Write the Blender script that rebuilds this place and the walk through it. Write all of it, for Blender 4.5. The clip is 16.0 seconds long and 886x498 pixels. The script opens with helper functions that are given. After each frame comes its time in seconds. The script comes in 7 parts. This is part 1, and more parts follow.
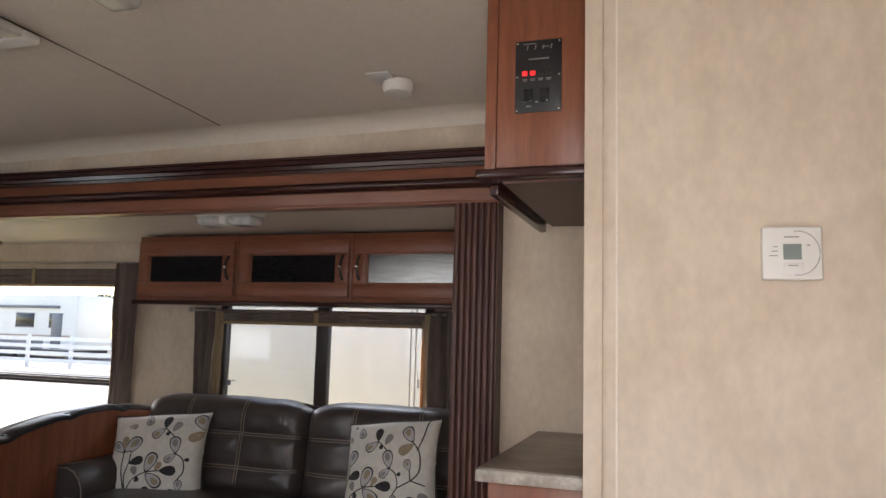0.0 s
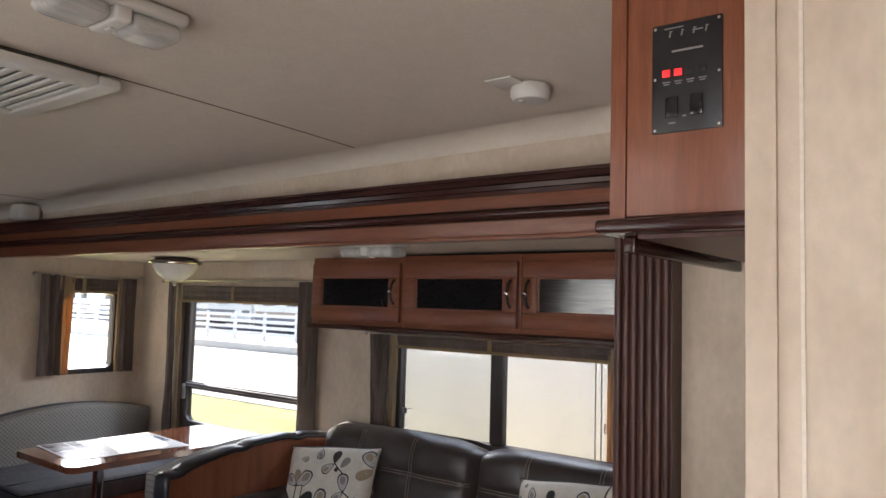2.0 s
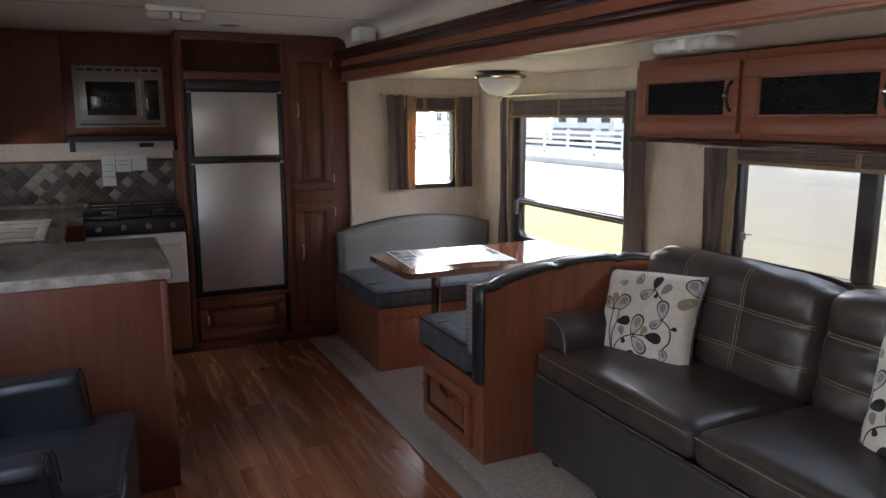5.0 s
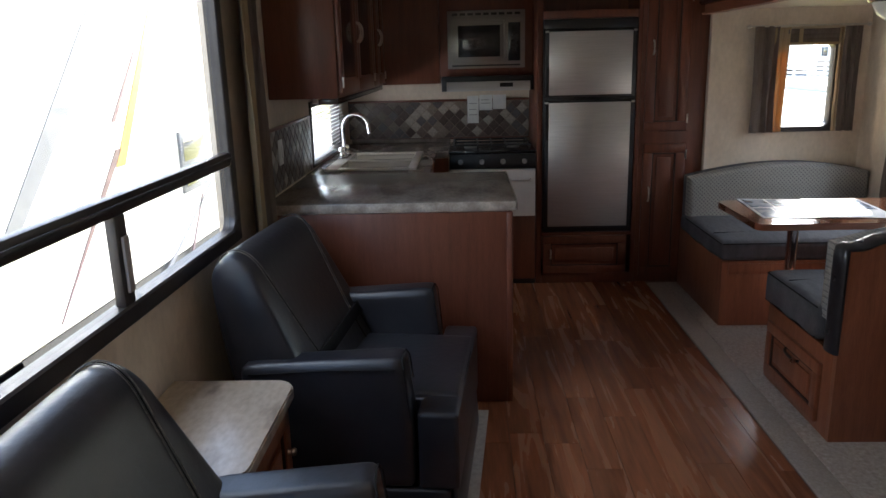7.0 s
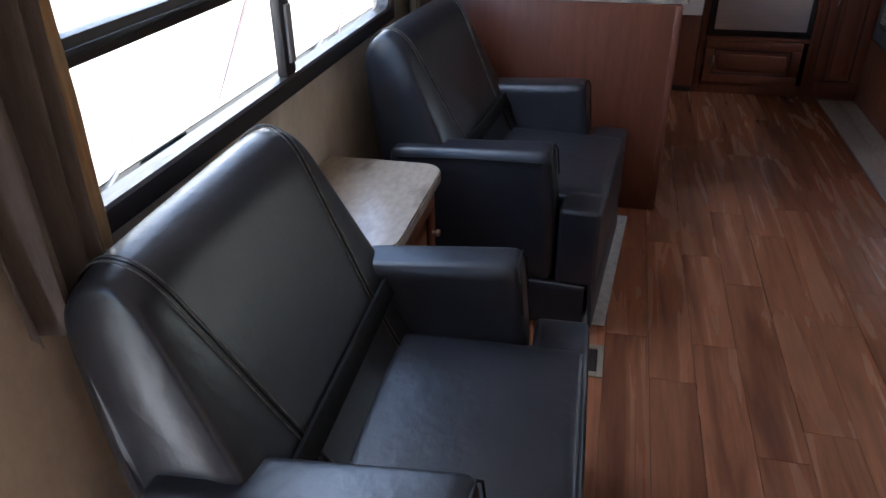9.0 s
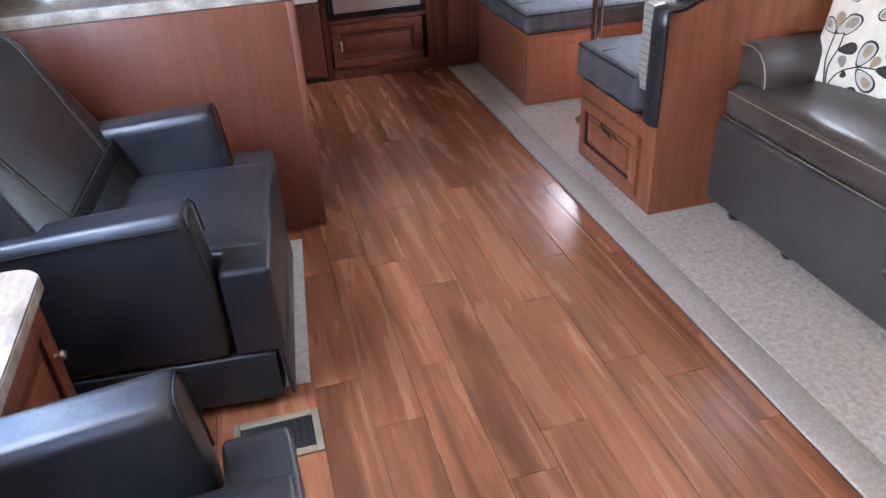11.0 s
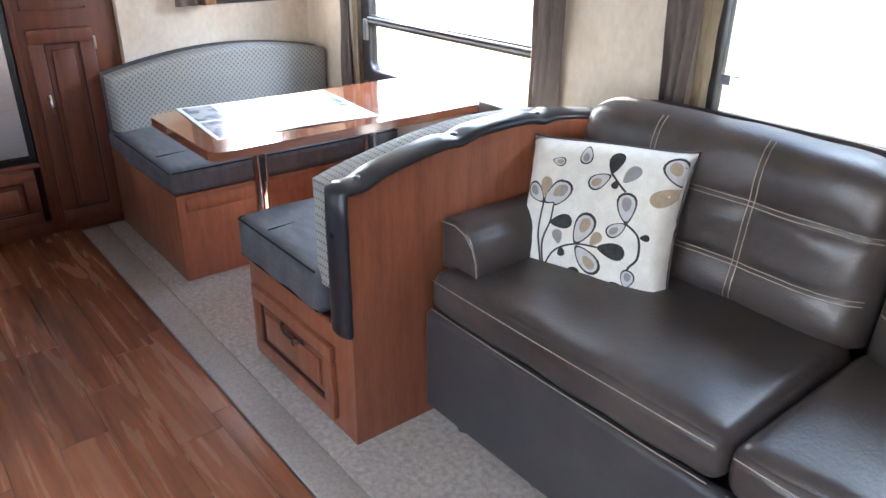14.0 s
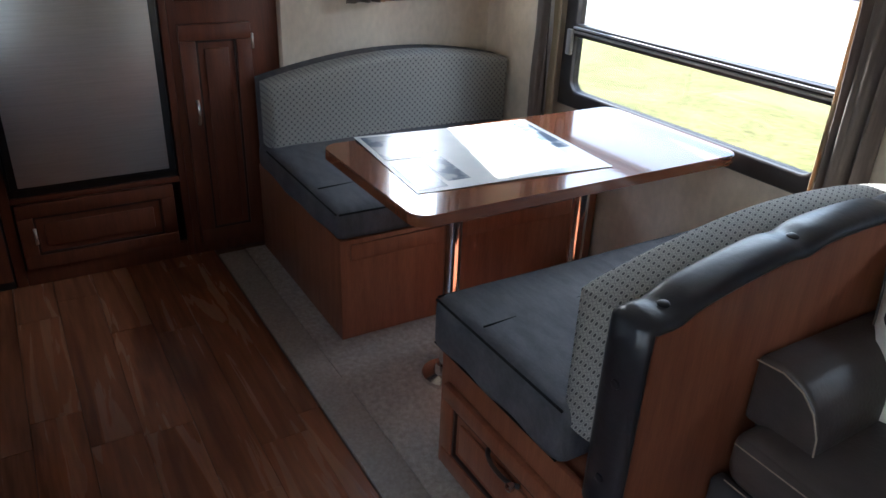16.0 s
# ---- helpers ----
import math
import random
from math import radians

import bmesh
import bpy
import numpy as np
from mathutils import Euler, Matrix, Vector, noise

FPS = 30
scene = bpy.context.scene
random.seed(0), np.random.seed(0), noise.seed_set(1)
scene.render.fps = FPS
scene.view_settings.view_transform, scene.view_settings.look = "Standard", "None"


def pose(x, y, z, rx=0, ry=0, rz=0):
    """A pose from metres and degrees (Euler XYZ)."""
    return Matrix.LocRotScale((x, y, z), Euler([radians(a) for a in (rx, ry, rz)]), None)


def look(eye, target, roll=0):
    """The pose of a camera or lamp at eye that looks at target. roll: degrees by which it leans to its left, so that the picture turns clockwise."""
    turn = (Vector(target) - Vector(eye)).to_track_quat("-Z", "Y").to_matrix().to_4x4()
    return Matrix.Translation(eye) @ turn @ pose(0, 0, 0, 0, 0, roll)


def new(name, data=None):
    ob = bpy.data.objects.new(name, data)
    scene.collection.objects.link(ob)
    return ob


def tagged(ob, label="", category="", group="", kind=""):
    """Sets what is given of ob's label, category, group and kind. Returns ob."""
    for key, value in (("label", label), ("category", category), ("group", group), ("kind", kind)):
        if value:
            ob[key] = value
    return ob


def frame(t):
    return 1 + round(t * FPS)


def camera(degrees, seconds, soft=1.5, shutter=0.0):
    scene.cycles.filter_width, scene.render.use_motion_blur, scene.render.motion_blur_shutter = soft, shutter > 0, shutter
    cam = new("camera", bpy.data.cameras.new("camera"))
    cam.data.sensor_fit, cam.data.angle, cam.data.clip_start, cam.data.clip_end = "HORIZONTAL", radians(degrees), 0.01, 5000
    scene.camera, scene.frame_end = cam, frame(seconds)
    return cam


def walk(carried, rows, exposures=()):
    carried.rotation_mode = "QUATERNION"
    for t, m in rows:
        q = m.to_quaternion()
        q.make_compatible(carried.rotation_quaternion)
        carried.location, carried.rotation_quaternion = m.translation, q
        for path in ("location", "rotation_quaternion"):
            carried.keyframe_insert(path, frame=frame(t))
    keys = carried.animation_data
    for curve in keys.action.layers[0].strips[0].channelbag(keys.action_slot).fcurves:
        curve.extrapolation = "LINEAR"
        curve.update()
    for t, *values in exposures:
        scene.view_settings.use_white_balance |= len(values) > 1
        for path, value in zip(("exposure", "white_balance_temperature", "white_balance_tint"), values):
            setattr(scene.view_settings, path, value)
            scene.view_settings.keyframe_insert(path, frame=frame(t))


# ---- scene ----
cam = camera(62.5, 16.0)
PATH = [
    (0, (0.253, -0.005, 1.328), (-0.375, 1.88, 1.561), 1.6),
    (0.5, (0.161, 0.246, 1.371), (-0.64, 2.07, 1.55), 1.8),
    (1, (0.151, 0.398, 1.574), (-0.589, 2.24, 1.815), 1.9),
    (1.5, (0.225, 0.484, 1.609), (-0.629, 2.257, 1.965), 2.4),
    (2, (0.312, 0.571, 1.597), (-0.894, 2.16, 1.744), 1.6),
    (2.5, (0.337, 0.623, 1.58), (-1.026, 2.066, 1.34), 1.5),
    (3, (0.338, 0.634, 1.577), (-1.185, 1.907, 1.334), 0.1),
    (3.2, (0.342, 0.611, 1.568), (-1.21, 1.848, 1.314), 0.3),
    (5.3, (0.187, 0.951, 1.565), (-1.643, 1.678, 1.212), -0.3),
    (5.5, (0.187, 0.944, 1.56), (-1.677, 1.581, 1.214), -0.4),
    (6, (0.194, 0.957, 1.542), (-1.751, 1.293, 1.219), -1.0),
    (6.5, (0.199, 0.976, 1.555), (-1.775, 1.052, 1.248), -1.5),
    (7, (0.222, 0.967, 1.555), (-1.713, 0.892, 1.056), -1.5),
    (7.5, (0.232, 0.955, 1.54), (-1.588, 0.657, 0.766), -0.0),
    (8, (0.231, 0.921, 1.517), (-1.464, 0.428, 0.577), -1.1),
    (10.3, (0.017, 0.907, 1.51), (-1.691, 0.824, 0.473), -2.5),
    (10.5, (-0.052, 0.914, 1.514), (-1.763, 0.914, 0.478), -3.1),
    (11, (-0.208, 0.972, 1.478), (-1.865, 1.384, 0.437), -3.3),
    (11.5, (-0.271, 1.159, 1.494), (-1.805, 1.946, 0.48), -3.2),
    (12, (-0.313, 1.314, 1.474), (-1.627, 2.45, 0.481), 0.8),
    (12.5, (-0.376, 1.395, 1.466), (-1.54, 2.676, 0.464), 0.0),
    (13, (-0.567, 1.422, 1.48), (-1.776, 2.733, 0.575), 1.1),
    (13.5, (-0.794, 1.449, 1.497), (-2.032, 2.772, 0.65), 0.6),
    (14, (-0.983, 1.492, 1.486), (-2.391, 2.636, 0.644), 0.7),
    (14.5, (-1.231, 1.594, 1.487), (-2.765, 2.637, 0.739), 0.9),
    (15, (-1.417, 1.608, 1.476), (-2.96, 2.622, 0.709), 4.3),
    (15.5, (-1.644, 1.557, 1.484), (-3.161, 2.605, 0.708), 1.5),
    (16, (-1.798, 1.545, 1.48), (-3.325, 2.487, 0.596), 2.5),
]
EXPOSURE = [(0, 2.65, 6300, 15), (1.5, 2.75, 6300, 15), (2.0, 2.8, 6200, 15), (2.5, 2.4, 6000, 13), (3, 2.55, 5950, 14), (5.5, 3.0, 5950, 14), (6.0, 3.1, 6050, 13), (7, 2.75, 6050, 11), (8, 2.45, 5650, 11),
            (10.4, 4.75, 5500, 15), (11.5, 4.95, 5700, 12), (12.5, 4.8, 5450, 10), (13, 4.9, 5450, 9), (14, 4.6, 5450, 9), (14.5, 4.1, 5600, 8), (15, 3.35, 5600, 8), (16, 2.9, 5500, 7)]
walk(cam, [(t, look(eye, target, roll)) for t, eye, target, roll in PATH], EXPOSURE)

# ---- world, sun ----
SUN_WAY = Vector((1.0, -0.27, -0.575)).normalized()
world = bpy.data.worlds.new("sky")
scene.world = world
world.use_nodes = True
sky = world.node_tree.nodes.new("ShaderNodeTexSky")
sky.sky_type = "NISHITA"
sky.sun_disc = False
sky.sun_elevation = math.asin(-SUN_WAY.z)
sky.sun_rotation = math.atan2(-SUN_WAY.x, -SUN_WAY.y)
backdrop_node = world.node_tree.nodes["Background"]
backdrop_node.inputs["Strength"].default_value = 0.15
world.node_tree.links.new(sky.outputs[0], backdrop_node.inputs["Color"])
sun = new("sun", bpy.data.lights.new("sun", "SUN"))
sun.data.energy, sun.data.angle, sun.data.color = 5.0, radians(0.6), (1.0, 0.93, 0.82)
sun.matrix_world = look((0, 0, 30), Vector((0, 0, 30)) + SUN_WAY)


def opening_light(name, eye, target, wide, high, watts, color):
    """Sky light that comes in at an opening."""
    ob = new(name, bpy.data.lights.new(name, "AREA"))
    ob.data.shape, ob.data.size, ob.data.size_y = "RECTANGLE", wide, high
    ob.data.energy, ob.data.color = watts, color
    ob.matrix_world = look(eye, target)
    return ob


DAY = (0.86, 0.93, 1.0)
opening_light("door_daylight", (0.25, -0.30, 1.05), (0.25, 1.5, 2.10), 0.62, 1.75, 2.4, (1.0, 0.94, 0.87))
opening_light("wide_window_daylight", (-1.57, -0.42, 2.28), (-1.75, 1.25, 0.85), 1.8, 0.6, 4.2, DAY)
opening_light("dinette_window_daylight", (-3.57, 4.02, 2.05), (-3.35, 2.3, 0.9), 1.2, 0.6, 10, DAY)
opening_light("sofa_window_daylight", (-1.60, 4.02, 1.95), (-1.6, 2.2, 0.7), 1.1, 0.5, 3.5, DAY)
opening_light("sink_window_daylight", (-4.5, -0.14, 1.18), (-4.4, 1.0, 1.0), 0.85, 0.36, 2.0, DAY)


# ---- materials ----
def mat(name, color, rough=0.5, metal=0.0, second=None, scale=8.0, stretch=(1, 1, 1), bump=0.0, bump_scale=60.0,
        fine=0.0, contrast=(0.35, 0.65), rough_var=0.0, spec=None, per_object=0.0, detail=6.0, coat=0.0):
    m = bpy.data.materials.new(name)
    m.use_nodes = True
    nt = m.node_tree
    p = nt.nodes["Principled BSDF"]
    p.inputs["Roughness"].default_value = rough
    p.inputs["Metallic"].default_value = metal
    if spec is not None:
        p.inputs["Specular IOR Level"].default_value = spec
    if coat:
        p.inputs["Coat Weight"].default_value = coat
        p.inputs["Coat Roughness"].default_value = 0.18
    p.inputs["Base Color"].default_value = (*color, 1)
    tc = nt.nodes.new("ShaderNodeTexCoord")
    mp = nt.nodes.new("ShaderNodeMapping")
    mp.inputs["Scale"].default_value = stretch
    nt.links.new(tc.outputs["Object"], mp.inputs["Vector"])
    src = mp.outputs["Vector"]
    if per_object:
        oi = nt.nodes.new("ShaderNodeObjectInfo")
        mul = nt.nodes.new("ShaderNodeVectorMath")
        mul.operation = "SCALE"
        mul.inputs[0].default_value = (37.0, 19.0, 11.0)
        nt.links.new(oi.outputs["Random"], mul.inputs["Scale"])
        add = nt.nodes.new("ShaderNodeVectorMath")
        nt.links.new(src, add.inputs[0])
        nt.links.new(mul.outputs[0], add.inputs[1])
        src = add.outputs[0]
    if second is not None:
        nz = nt.nodes.new("ShaderNodeTexNoise")
        nz.inputs["Scale"].default_value = scale
        nz.inputs["Detail"].default_value = detail
        nt.links.new(src, nz.inputs["Vector"])
        mr = nt.nodes.new("ShaderNodeMapRange")
        mr.inputs["From Min"].default_value, mr.inputs["From Max"].default_value = contrast
        nt.links.new(nz.outputs["Fac"], mr.inputs["Value"])
        mix = nt.nodes.new("ShaderNodeMix")
        mix.data_type = "RGBA"
        mix.inputs["A"].default_value, mix.inputs["B"].default_value = (*color, 1), (*second, 1)
        nt.links.new(mr.outputs["Result"], mix.inputs["Factor"])
        out = mix.outputs["Result"]
        if fine:
            n2 = nt.nodes.new("ShaderNodeTexNoise")
            n2.inputs["Scale"].default_value = scale * 7
            n2.inputs["Detail"].default_value = 3
            nt.links.new(src, n2.inputs["Vector"])
            m2 = nt.nodes.new("ShaderNodeMapRange")
            m2.inputs["From Min"].default_value, m2.inputs["From Max"].default_value = 0.3, 0.7
            m2.inputs["To Min"].default_value, m2.inputs["To Max"].default_value = 1 - fine, 1 + fine
            nt.links.new(n2.outputs["Fac"], m2.inputs["Value"])
            hsv = nt.nodes.new("ShaderNodeHueSaturation")
            nt.links.new(out, hsv.inputs["Color"])
            nt.links.new(m2.outputs["Result"], hsv.inputs["Value"])
            out = hsv.outputs["Color"]
        if per_object:
            mo = nt.nodes.new("ShaderNodeMapRange")
            mo.inputs["To Min"].default_value, mo.inputs["To Max"].default_value = 1 - per_object, 1 + per_object
            nt.links.new(oi.outputs["Random"], mo.inputs["Value"])
            h3 = nt.nodes.new("ShaderNodeHueSaturation")
            nt.links.new(out, h3.inputs["Color"])
            nt.links.new(mo.outputs["Result"], h3.inputs["Value"])
            out = h3.outputs["Color"]
        nt.links.new(out, p.inputs["Base Color"])
        if rough_var:
            rr = nt.nodes.new("ShaderNodeMapRange")
            rr.inputs["To Min"].default_value, rr.inputs["To Max"].default_value = rough - rough_var, rough + rough_var
            nt.links.new(nz.outputs["Fac"], rr.inputs["Value"])
            nt.links.new(rr.outputs["Result"], p.inputs["Roughness"])
    if bump:
        nb = nt.nodes.new("ShaderNodeTexNoise")
        nb.inputs["Scale"].default_value = bump_scale
        nb.inputs["Detail"].default_value = 4
        nt.links.new(src, nb.inputs["Vector"])
        b = nt.nodes.new("ShaderNodeBump")
        b.inputs["Strength"].default_value = bump
        b.inputs["Distance"].default_value = 0.004
        nt.links.new(nb.outputs["Fac"], b.inputs["Height"])
        nt.links.new(b.outputs["Normal"], p.inputs["Normal"])
    return m


def glass_mat(name, tint):
    m = bpy.data.materials.new(name)
    m.use_nodes = True
    nt = m.node_tree
    nt.nodes.remove(nt.nodes["Principled BSDF"])
    tr = nt.nodes.new("ShaderNodeBsdfTransparent")
    tr.inputs["Color"].default_value = (*tint, 1)
    gl = nt.nodes.new("ShaderNodeBsdfGlossy")
    gl.inputs["Roughness"].default_value = 0.02
    mx = nt.nodes.new("ShaderNodeMixShader")
    lw = nt.nodes.new("ShaderNodeLayerWeight")
    pw = nt.nodes.new("ShaderNodeMath")
    pw.operation = "POWER"
    pw.inputs[1].default_value = 5.0
    nt.links.new(lw.outputs["Facing"], pw.inputs[0])
    gr = nt.nodes.new("ShaderNodeMapRange")
    gr.inputs["To Min"].default_value, gr.inputs["To Max"].default_value = 0.03, 0.7
    nt.links.new(pw.outputs[0], gr.inputs["Value"])
    nt.links.new(gr.outputs["Result"], mx.inputs[0])
    nt.links.new(tr.outputs[0], mx.inputs[1])
    nt.links.new(gl.outputs[0], mx.inputs[2])
    nt.links.new(mx.outputs[0], nt.nodes["Material Output"].inputs["Surface"])
    return m


def cloth_mat(name, color, second, through_color, share):
    """A cloth that lets some light through."""
    m = mat(name, color, 0.9, 0, second, 14, (1, 1, 0.15), 0.3, 400, 0.15)
    nt = m.node_tree
    tl = nt.nodes.new("ShaderNodeBsdfTranslucent")
    tl.inputs["Color"].default_value = (*through_color, 1)
    mx = nt.nodes.new("ShaderNodeMixShader")
    mx.inputs[0].default_value = share
    nt.links.new(nt.nodes["Principled BSDF"].outputs[0], mx.inputs[1])
    nt.links.new(tl.outputs[0], mx.inputs[2])
    nt.links.new(mx.outputs[0], nt.nodes["Material Output"].inputs["Surface"])
    return m


def glow_mat(name, color, strength):
    m = mat(name, color, 0.4)
    p = m.node_tree.nodes["Principled BSDF"]
    p.inputs["Emission Color"].default_value = (*color, 1)
    p.inputs["Emission Strength"].default_value = strength
    return m


def dots_mat(name, ground, dot, size):
    """Woven upholstery with a small honeycomb of dark dots."""
    m = mat(name, ground, 0.9, 0, tuple(c * 0.75 for c in ground), 30, (1, 1, 1), 0.5, 500)
    nt = m.node_tree
    p = nt.nodes["Principled BSDF"]
    tc = nt.nodes.new("ShaderNodeTexCoord")
    sep = nt.nodes.new("ShaderNodeSeparateXYZ")
    nt.links.new(tc.outputs["Object"], sep.inputs[0])
    comb = nt.nodes.new("ShaderNodeCombineXYZ")
    tot = nt.nodes.new("ShaderNodeMath")
    nt.links.new(sep.outputs["Y"], tot.inputs[0])
    nt.links.new(sep.outputs["X"], tot.inputs[1])
    nt.links.new(tot.outputs[0], comb.inputs["X"])
    dif = nt.nodes.new("ShaderNodeMath")
    dif.operation = "SUBTRACT"
    nt.links.new(sep.outputs["Z"], dif.inputs[0])
    nt.links.new(sep.outputs["X"], dif.inputs[1])
    nt.links.new(dif.outputs[0], comb.inputs["Y"])
    vo = nt.nodes.new("ShaderNodeTexVoronoi")
    vo.inputs["Scale"].default_value = 1 / size
    vo.inputs["Randomness"].default_value = 0.0
    vo.voronoi_dimensions = "2D"
    rot = nt.nodes.new("ShaderNodeMapping")
    rot.inputs["Rotation"].default_value = (0, 0, radians(45))
    nt.links.new(comb.outputs[0], rot.inputs["Vector"])
    nt.links.new(rot.outputs[0], vo.inputs["Vector"])
    ramp = nt.nodes.new("ShaderNodeValToRGB")
    e = ramp.color_ramp.elements
    e[0].position, e[0].color = 0.0, (*dot, 1)
    e[1].position, e[1].color = 0.24, (*ground, 1)
    for pos, col in ((0.2, dot), (0.4, ground), (0.46, tuple(c * 0.55 for c in ground)), (0.56, ground)):
        k = e.new(pos)
        k.color = (*col, 1)
    nt.links.new(vo.outputs["Distance"], ramp.inputs["Fac"])
    nt.links.new(ramp.outputs["Color"], p.inputs["Base Color"])
    return m


WALLPAPER = mat("wallpaper", (0.63, 0.535, 0.425), 0.72, 0, (0.565, 0.47, 0.365), 7, (1, 1, 0.6), 0.12, 220, 0.06, (0.42, 0.64))
CEILING = mat("ceiling_panel", (0.74, 0.665, 0.575), 0.65, 0, (0.71, 0.635, 0.545), 20, (1, 1, 1), 0.14, 170, 0.05)
CHERRY = mat("cherry_veneer", (0.26, 0.092, 0.045), 0.34, 0, (0.19, 0.062, 0.030), 7, (5, 5, 0.45), 0.06, 120, 0.12, (0.3, 0.7), 0.06)
CHERRY_FLAT = mat("cherry_board", (0.25, 0.088, 0.043), 0.34, 0, (0.19, 0.060, 0.029), 7, (0.45, 5, 5), 0.06, 120, 0.12, (0.3, 0.7), 0.06)
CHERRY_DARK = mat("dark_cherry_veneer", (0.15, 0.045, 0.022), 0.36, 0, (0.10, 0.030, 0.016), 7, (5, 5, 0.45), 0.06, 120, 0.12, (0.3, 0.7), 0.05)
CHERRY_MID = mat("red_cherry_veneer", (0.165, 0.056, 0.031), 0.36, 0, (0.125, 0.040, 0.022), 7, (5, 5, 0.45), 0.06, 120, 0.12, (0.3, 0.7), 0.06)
MOULDING = mat("dark_stained_moulding", (0.055, 0.020, 0.015), 0.20, 0, (0.035, 0.013, 0.011), 9, (0.4, 5, 5), 0.04, 120, 0.1)
PILASTER = mat("dark_stained_pilaster", (0.095, 0.035, 0.024), 0.42, 0, (0.06, 0.024, 0.018), 8, (6, 6, 0.4), 0.06, 120, 0.15)
GROOVE = mat("dark_groove", (0.035, 0.014, 0.010), 0.6, 0, (0.025, 0.01, 0.008), 10)


def plank_mat():
    """Acacia-look vinyl: long wavering streaks, dark veins and pale flecks, each board its own tone."""
    m = mat("vinyl_plank", (0.30, 0.115, 0.055), 0.27, 0, (0.2, 0.08, 0.04), 2.0, (0.55, 6.5, 1), 0.05, 40, 0.0, (0.3, 0.7), 0.03, None, 0.14, 8)
    nt = m.node_tree
    p = nt.nodes["Principled BSDF"]
    broad = next(n for n in nt.nodes if n.type == "TEX_NOISE" and n.inputs["Scale"].default_value == 2.0)
    broad.inputs["Distortion"].default_value = 0.9
    src = broad.inputs["Vector"].links[0].from_socket
    ramp = nt.nodes.new("ShaderNodeValToRGB")
    e = ramp.color_ramp.elements
    e[0].position, e[0].color = 0.24, (0.115, 0.040, 0.021, 1)
    e[1].position, e[1].color = 0.84, (0.40, 0.185, 0.092, 1)
    for pos, col in ((0.38, (0.195, 0.069, 0.033)), (0.48, (0.265, 0.098, 0.046)), (0.60, (0.305, 0.117, 0.055)), (0.72, (0.325, 0.131, 0.063))):
        e.new(pos).color = (*col, 1)
    nt.links.new(broad.outputs["Fac"], ramp.inputs["Fac"])
    fine = nt.nodes.new("ShaderNodeTexNoise")
    fine.inputs["Scale"].default_value, fine.inputs["Detail"].default_value = 11.0, 5
    nt.links.new(src, fine.inputs["Vector"])
    grain = nt.nodes.new("ShaderNodeMapRange")
    grain.inputs["From Min"].default_value, grain.inputs["From Max"].default_value = 0.3, 0.7
    grain.inputs["To Min"].default_value, grain.inputs["To Max"].default_value = 0.80, 1.14
    nt.links.new(fine.outputs["Fac"], grain.inputs["Value"])
    tone = next(n for n in nt.nodes if n.type == "HUE_SAT")
    nt.links.new(ramp.outputs["Color"], tone.inputs["Color"])
    last = nt.nodes.new("ShaderNodeHueSaturation")
    nt.links.new(tone.outputs["Color"], last.inputs["Color"])
    nt.links.new(grain.outputs["Result"], last.inputs["Value"])
    nt.links.new(last.outputs["Color"], p.inputs["Base Color"])
    return m


def tile_mat():
    """Tumbled stone tiles, most of them dark brown, a few pale."""
    m = mat("slate_tile", (0.19, 0.145, 0.115), 0.35, 0, (0.10, 0.075, 0.062), 14, (1, 1, 1), 0.12, 90, 0.25, (0.3, 0.7), 0.06)
    nt = m.node_tree
    p = nt.nodes["Principled BSDF"]
    tone = next(n for n in nt.nodes if n.type == "HUE_SAT")
    oi = nt.nodes.new("ShaderNodeObjectInfo")
    ramp = nt.nodes.new("ShaderNodeValToRGB")
    ramp.color_ramp.interpolation = "CONSTANT"
    e = ramp.color_ramp.elements
    e[0].position, e[0].color = 0.0, (0.070, 0.046, 0.039, 1)
    e[1].position, e[1].color = 0.82, (0.30, 0.265, 0.225, 1)
    for pos, col in ((0.3, (0.115, 0.082, 0.068)), (0.52, (0.085, 0.078, 0.078)), (0.68, (0.17, 0.135, 0.11))):
        e.new(pos).color = (*col, 1)
    nt.links.new(oi.outputs["Random"], ramp.inputs["Fac"])
    nt.links.new(ramp.outputs["Color"], tone.inputs["Color"])
    nt.links.new(tone.outputs["Color"], p.inputs["Base Color"])
    return m


PLANK = plank_mat()
SUBFLOOR = mat("floor_seams", (0.10, 0.04, 0.02), 0.5, 0, (0.08, 0.03, 0.015), 6)
CARPET = mat("beige_carpet", (0.47, 0.40, 0.335), 0.95, 0, (0.32, 0.265, 0.22), 55, (1, 1, 1), 1.0, 300, 0.26, (0.32, 0.68))
BINDING = mat("carpet_lip", (0.42, 0.36, 0.305), 0.9, 0, (0.33, 0.28, 0.235), 90, (1, 1, 1), 0.7, 420, 0.12)
LEATHER = mat("charcoal_vinyl", (0.0165, 0.0165, 0.020), 0.34, 0, (0.024, 0.024, 0.028), 5, (1, 1, 1), 0.32, 34, 0.06, (0.35, 0.65), 0.05)
SOFA_LEATHER = mat("dark_brown_leather", (0.042, 0.033, 0.030), 0.33, 0, (0.060, 0.048, 0.043), 5, (1, 1, 1), 0.22, 120, 0.08, (0.35, 0.65), 0.07)
SOFA_VINYL = mat("grey_brown_vinyl", (0.042, 0.038, 0.038), 0.42, 0, (0.054, 0.048, 0.047), 6, (1, 1, 1), 0.15, 300, 0.06)
STITCH = mat("tan_thread", (0.34, 0.275, 0.21), 0.8, 0, (0.26, 0.21, 0.16), 60)
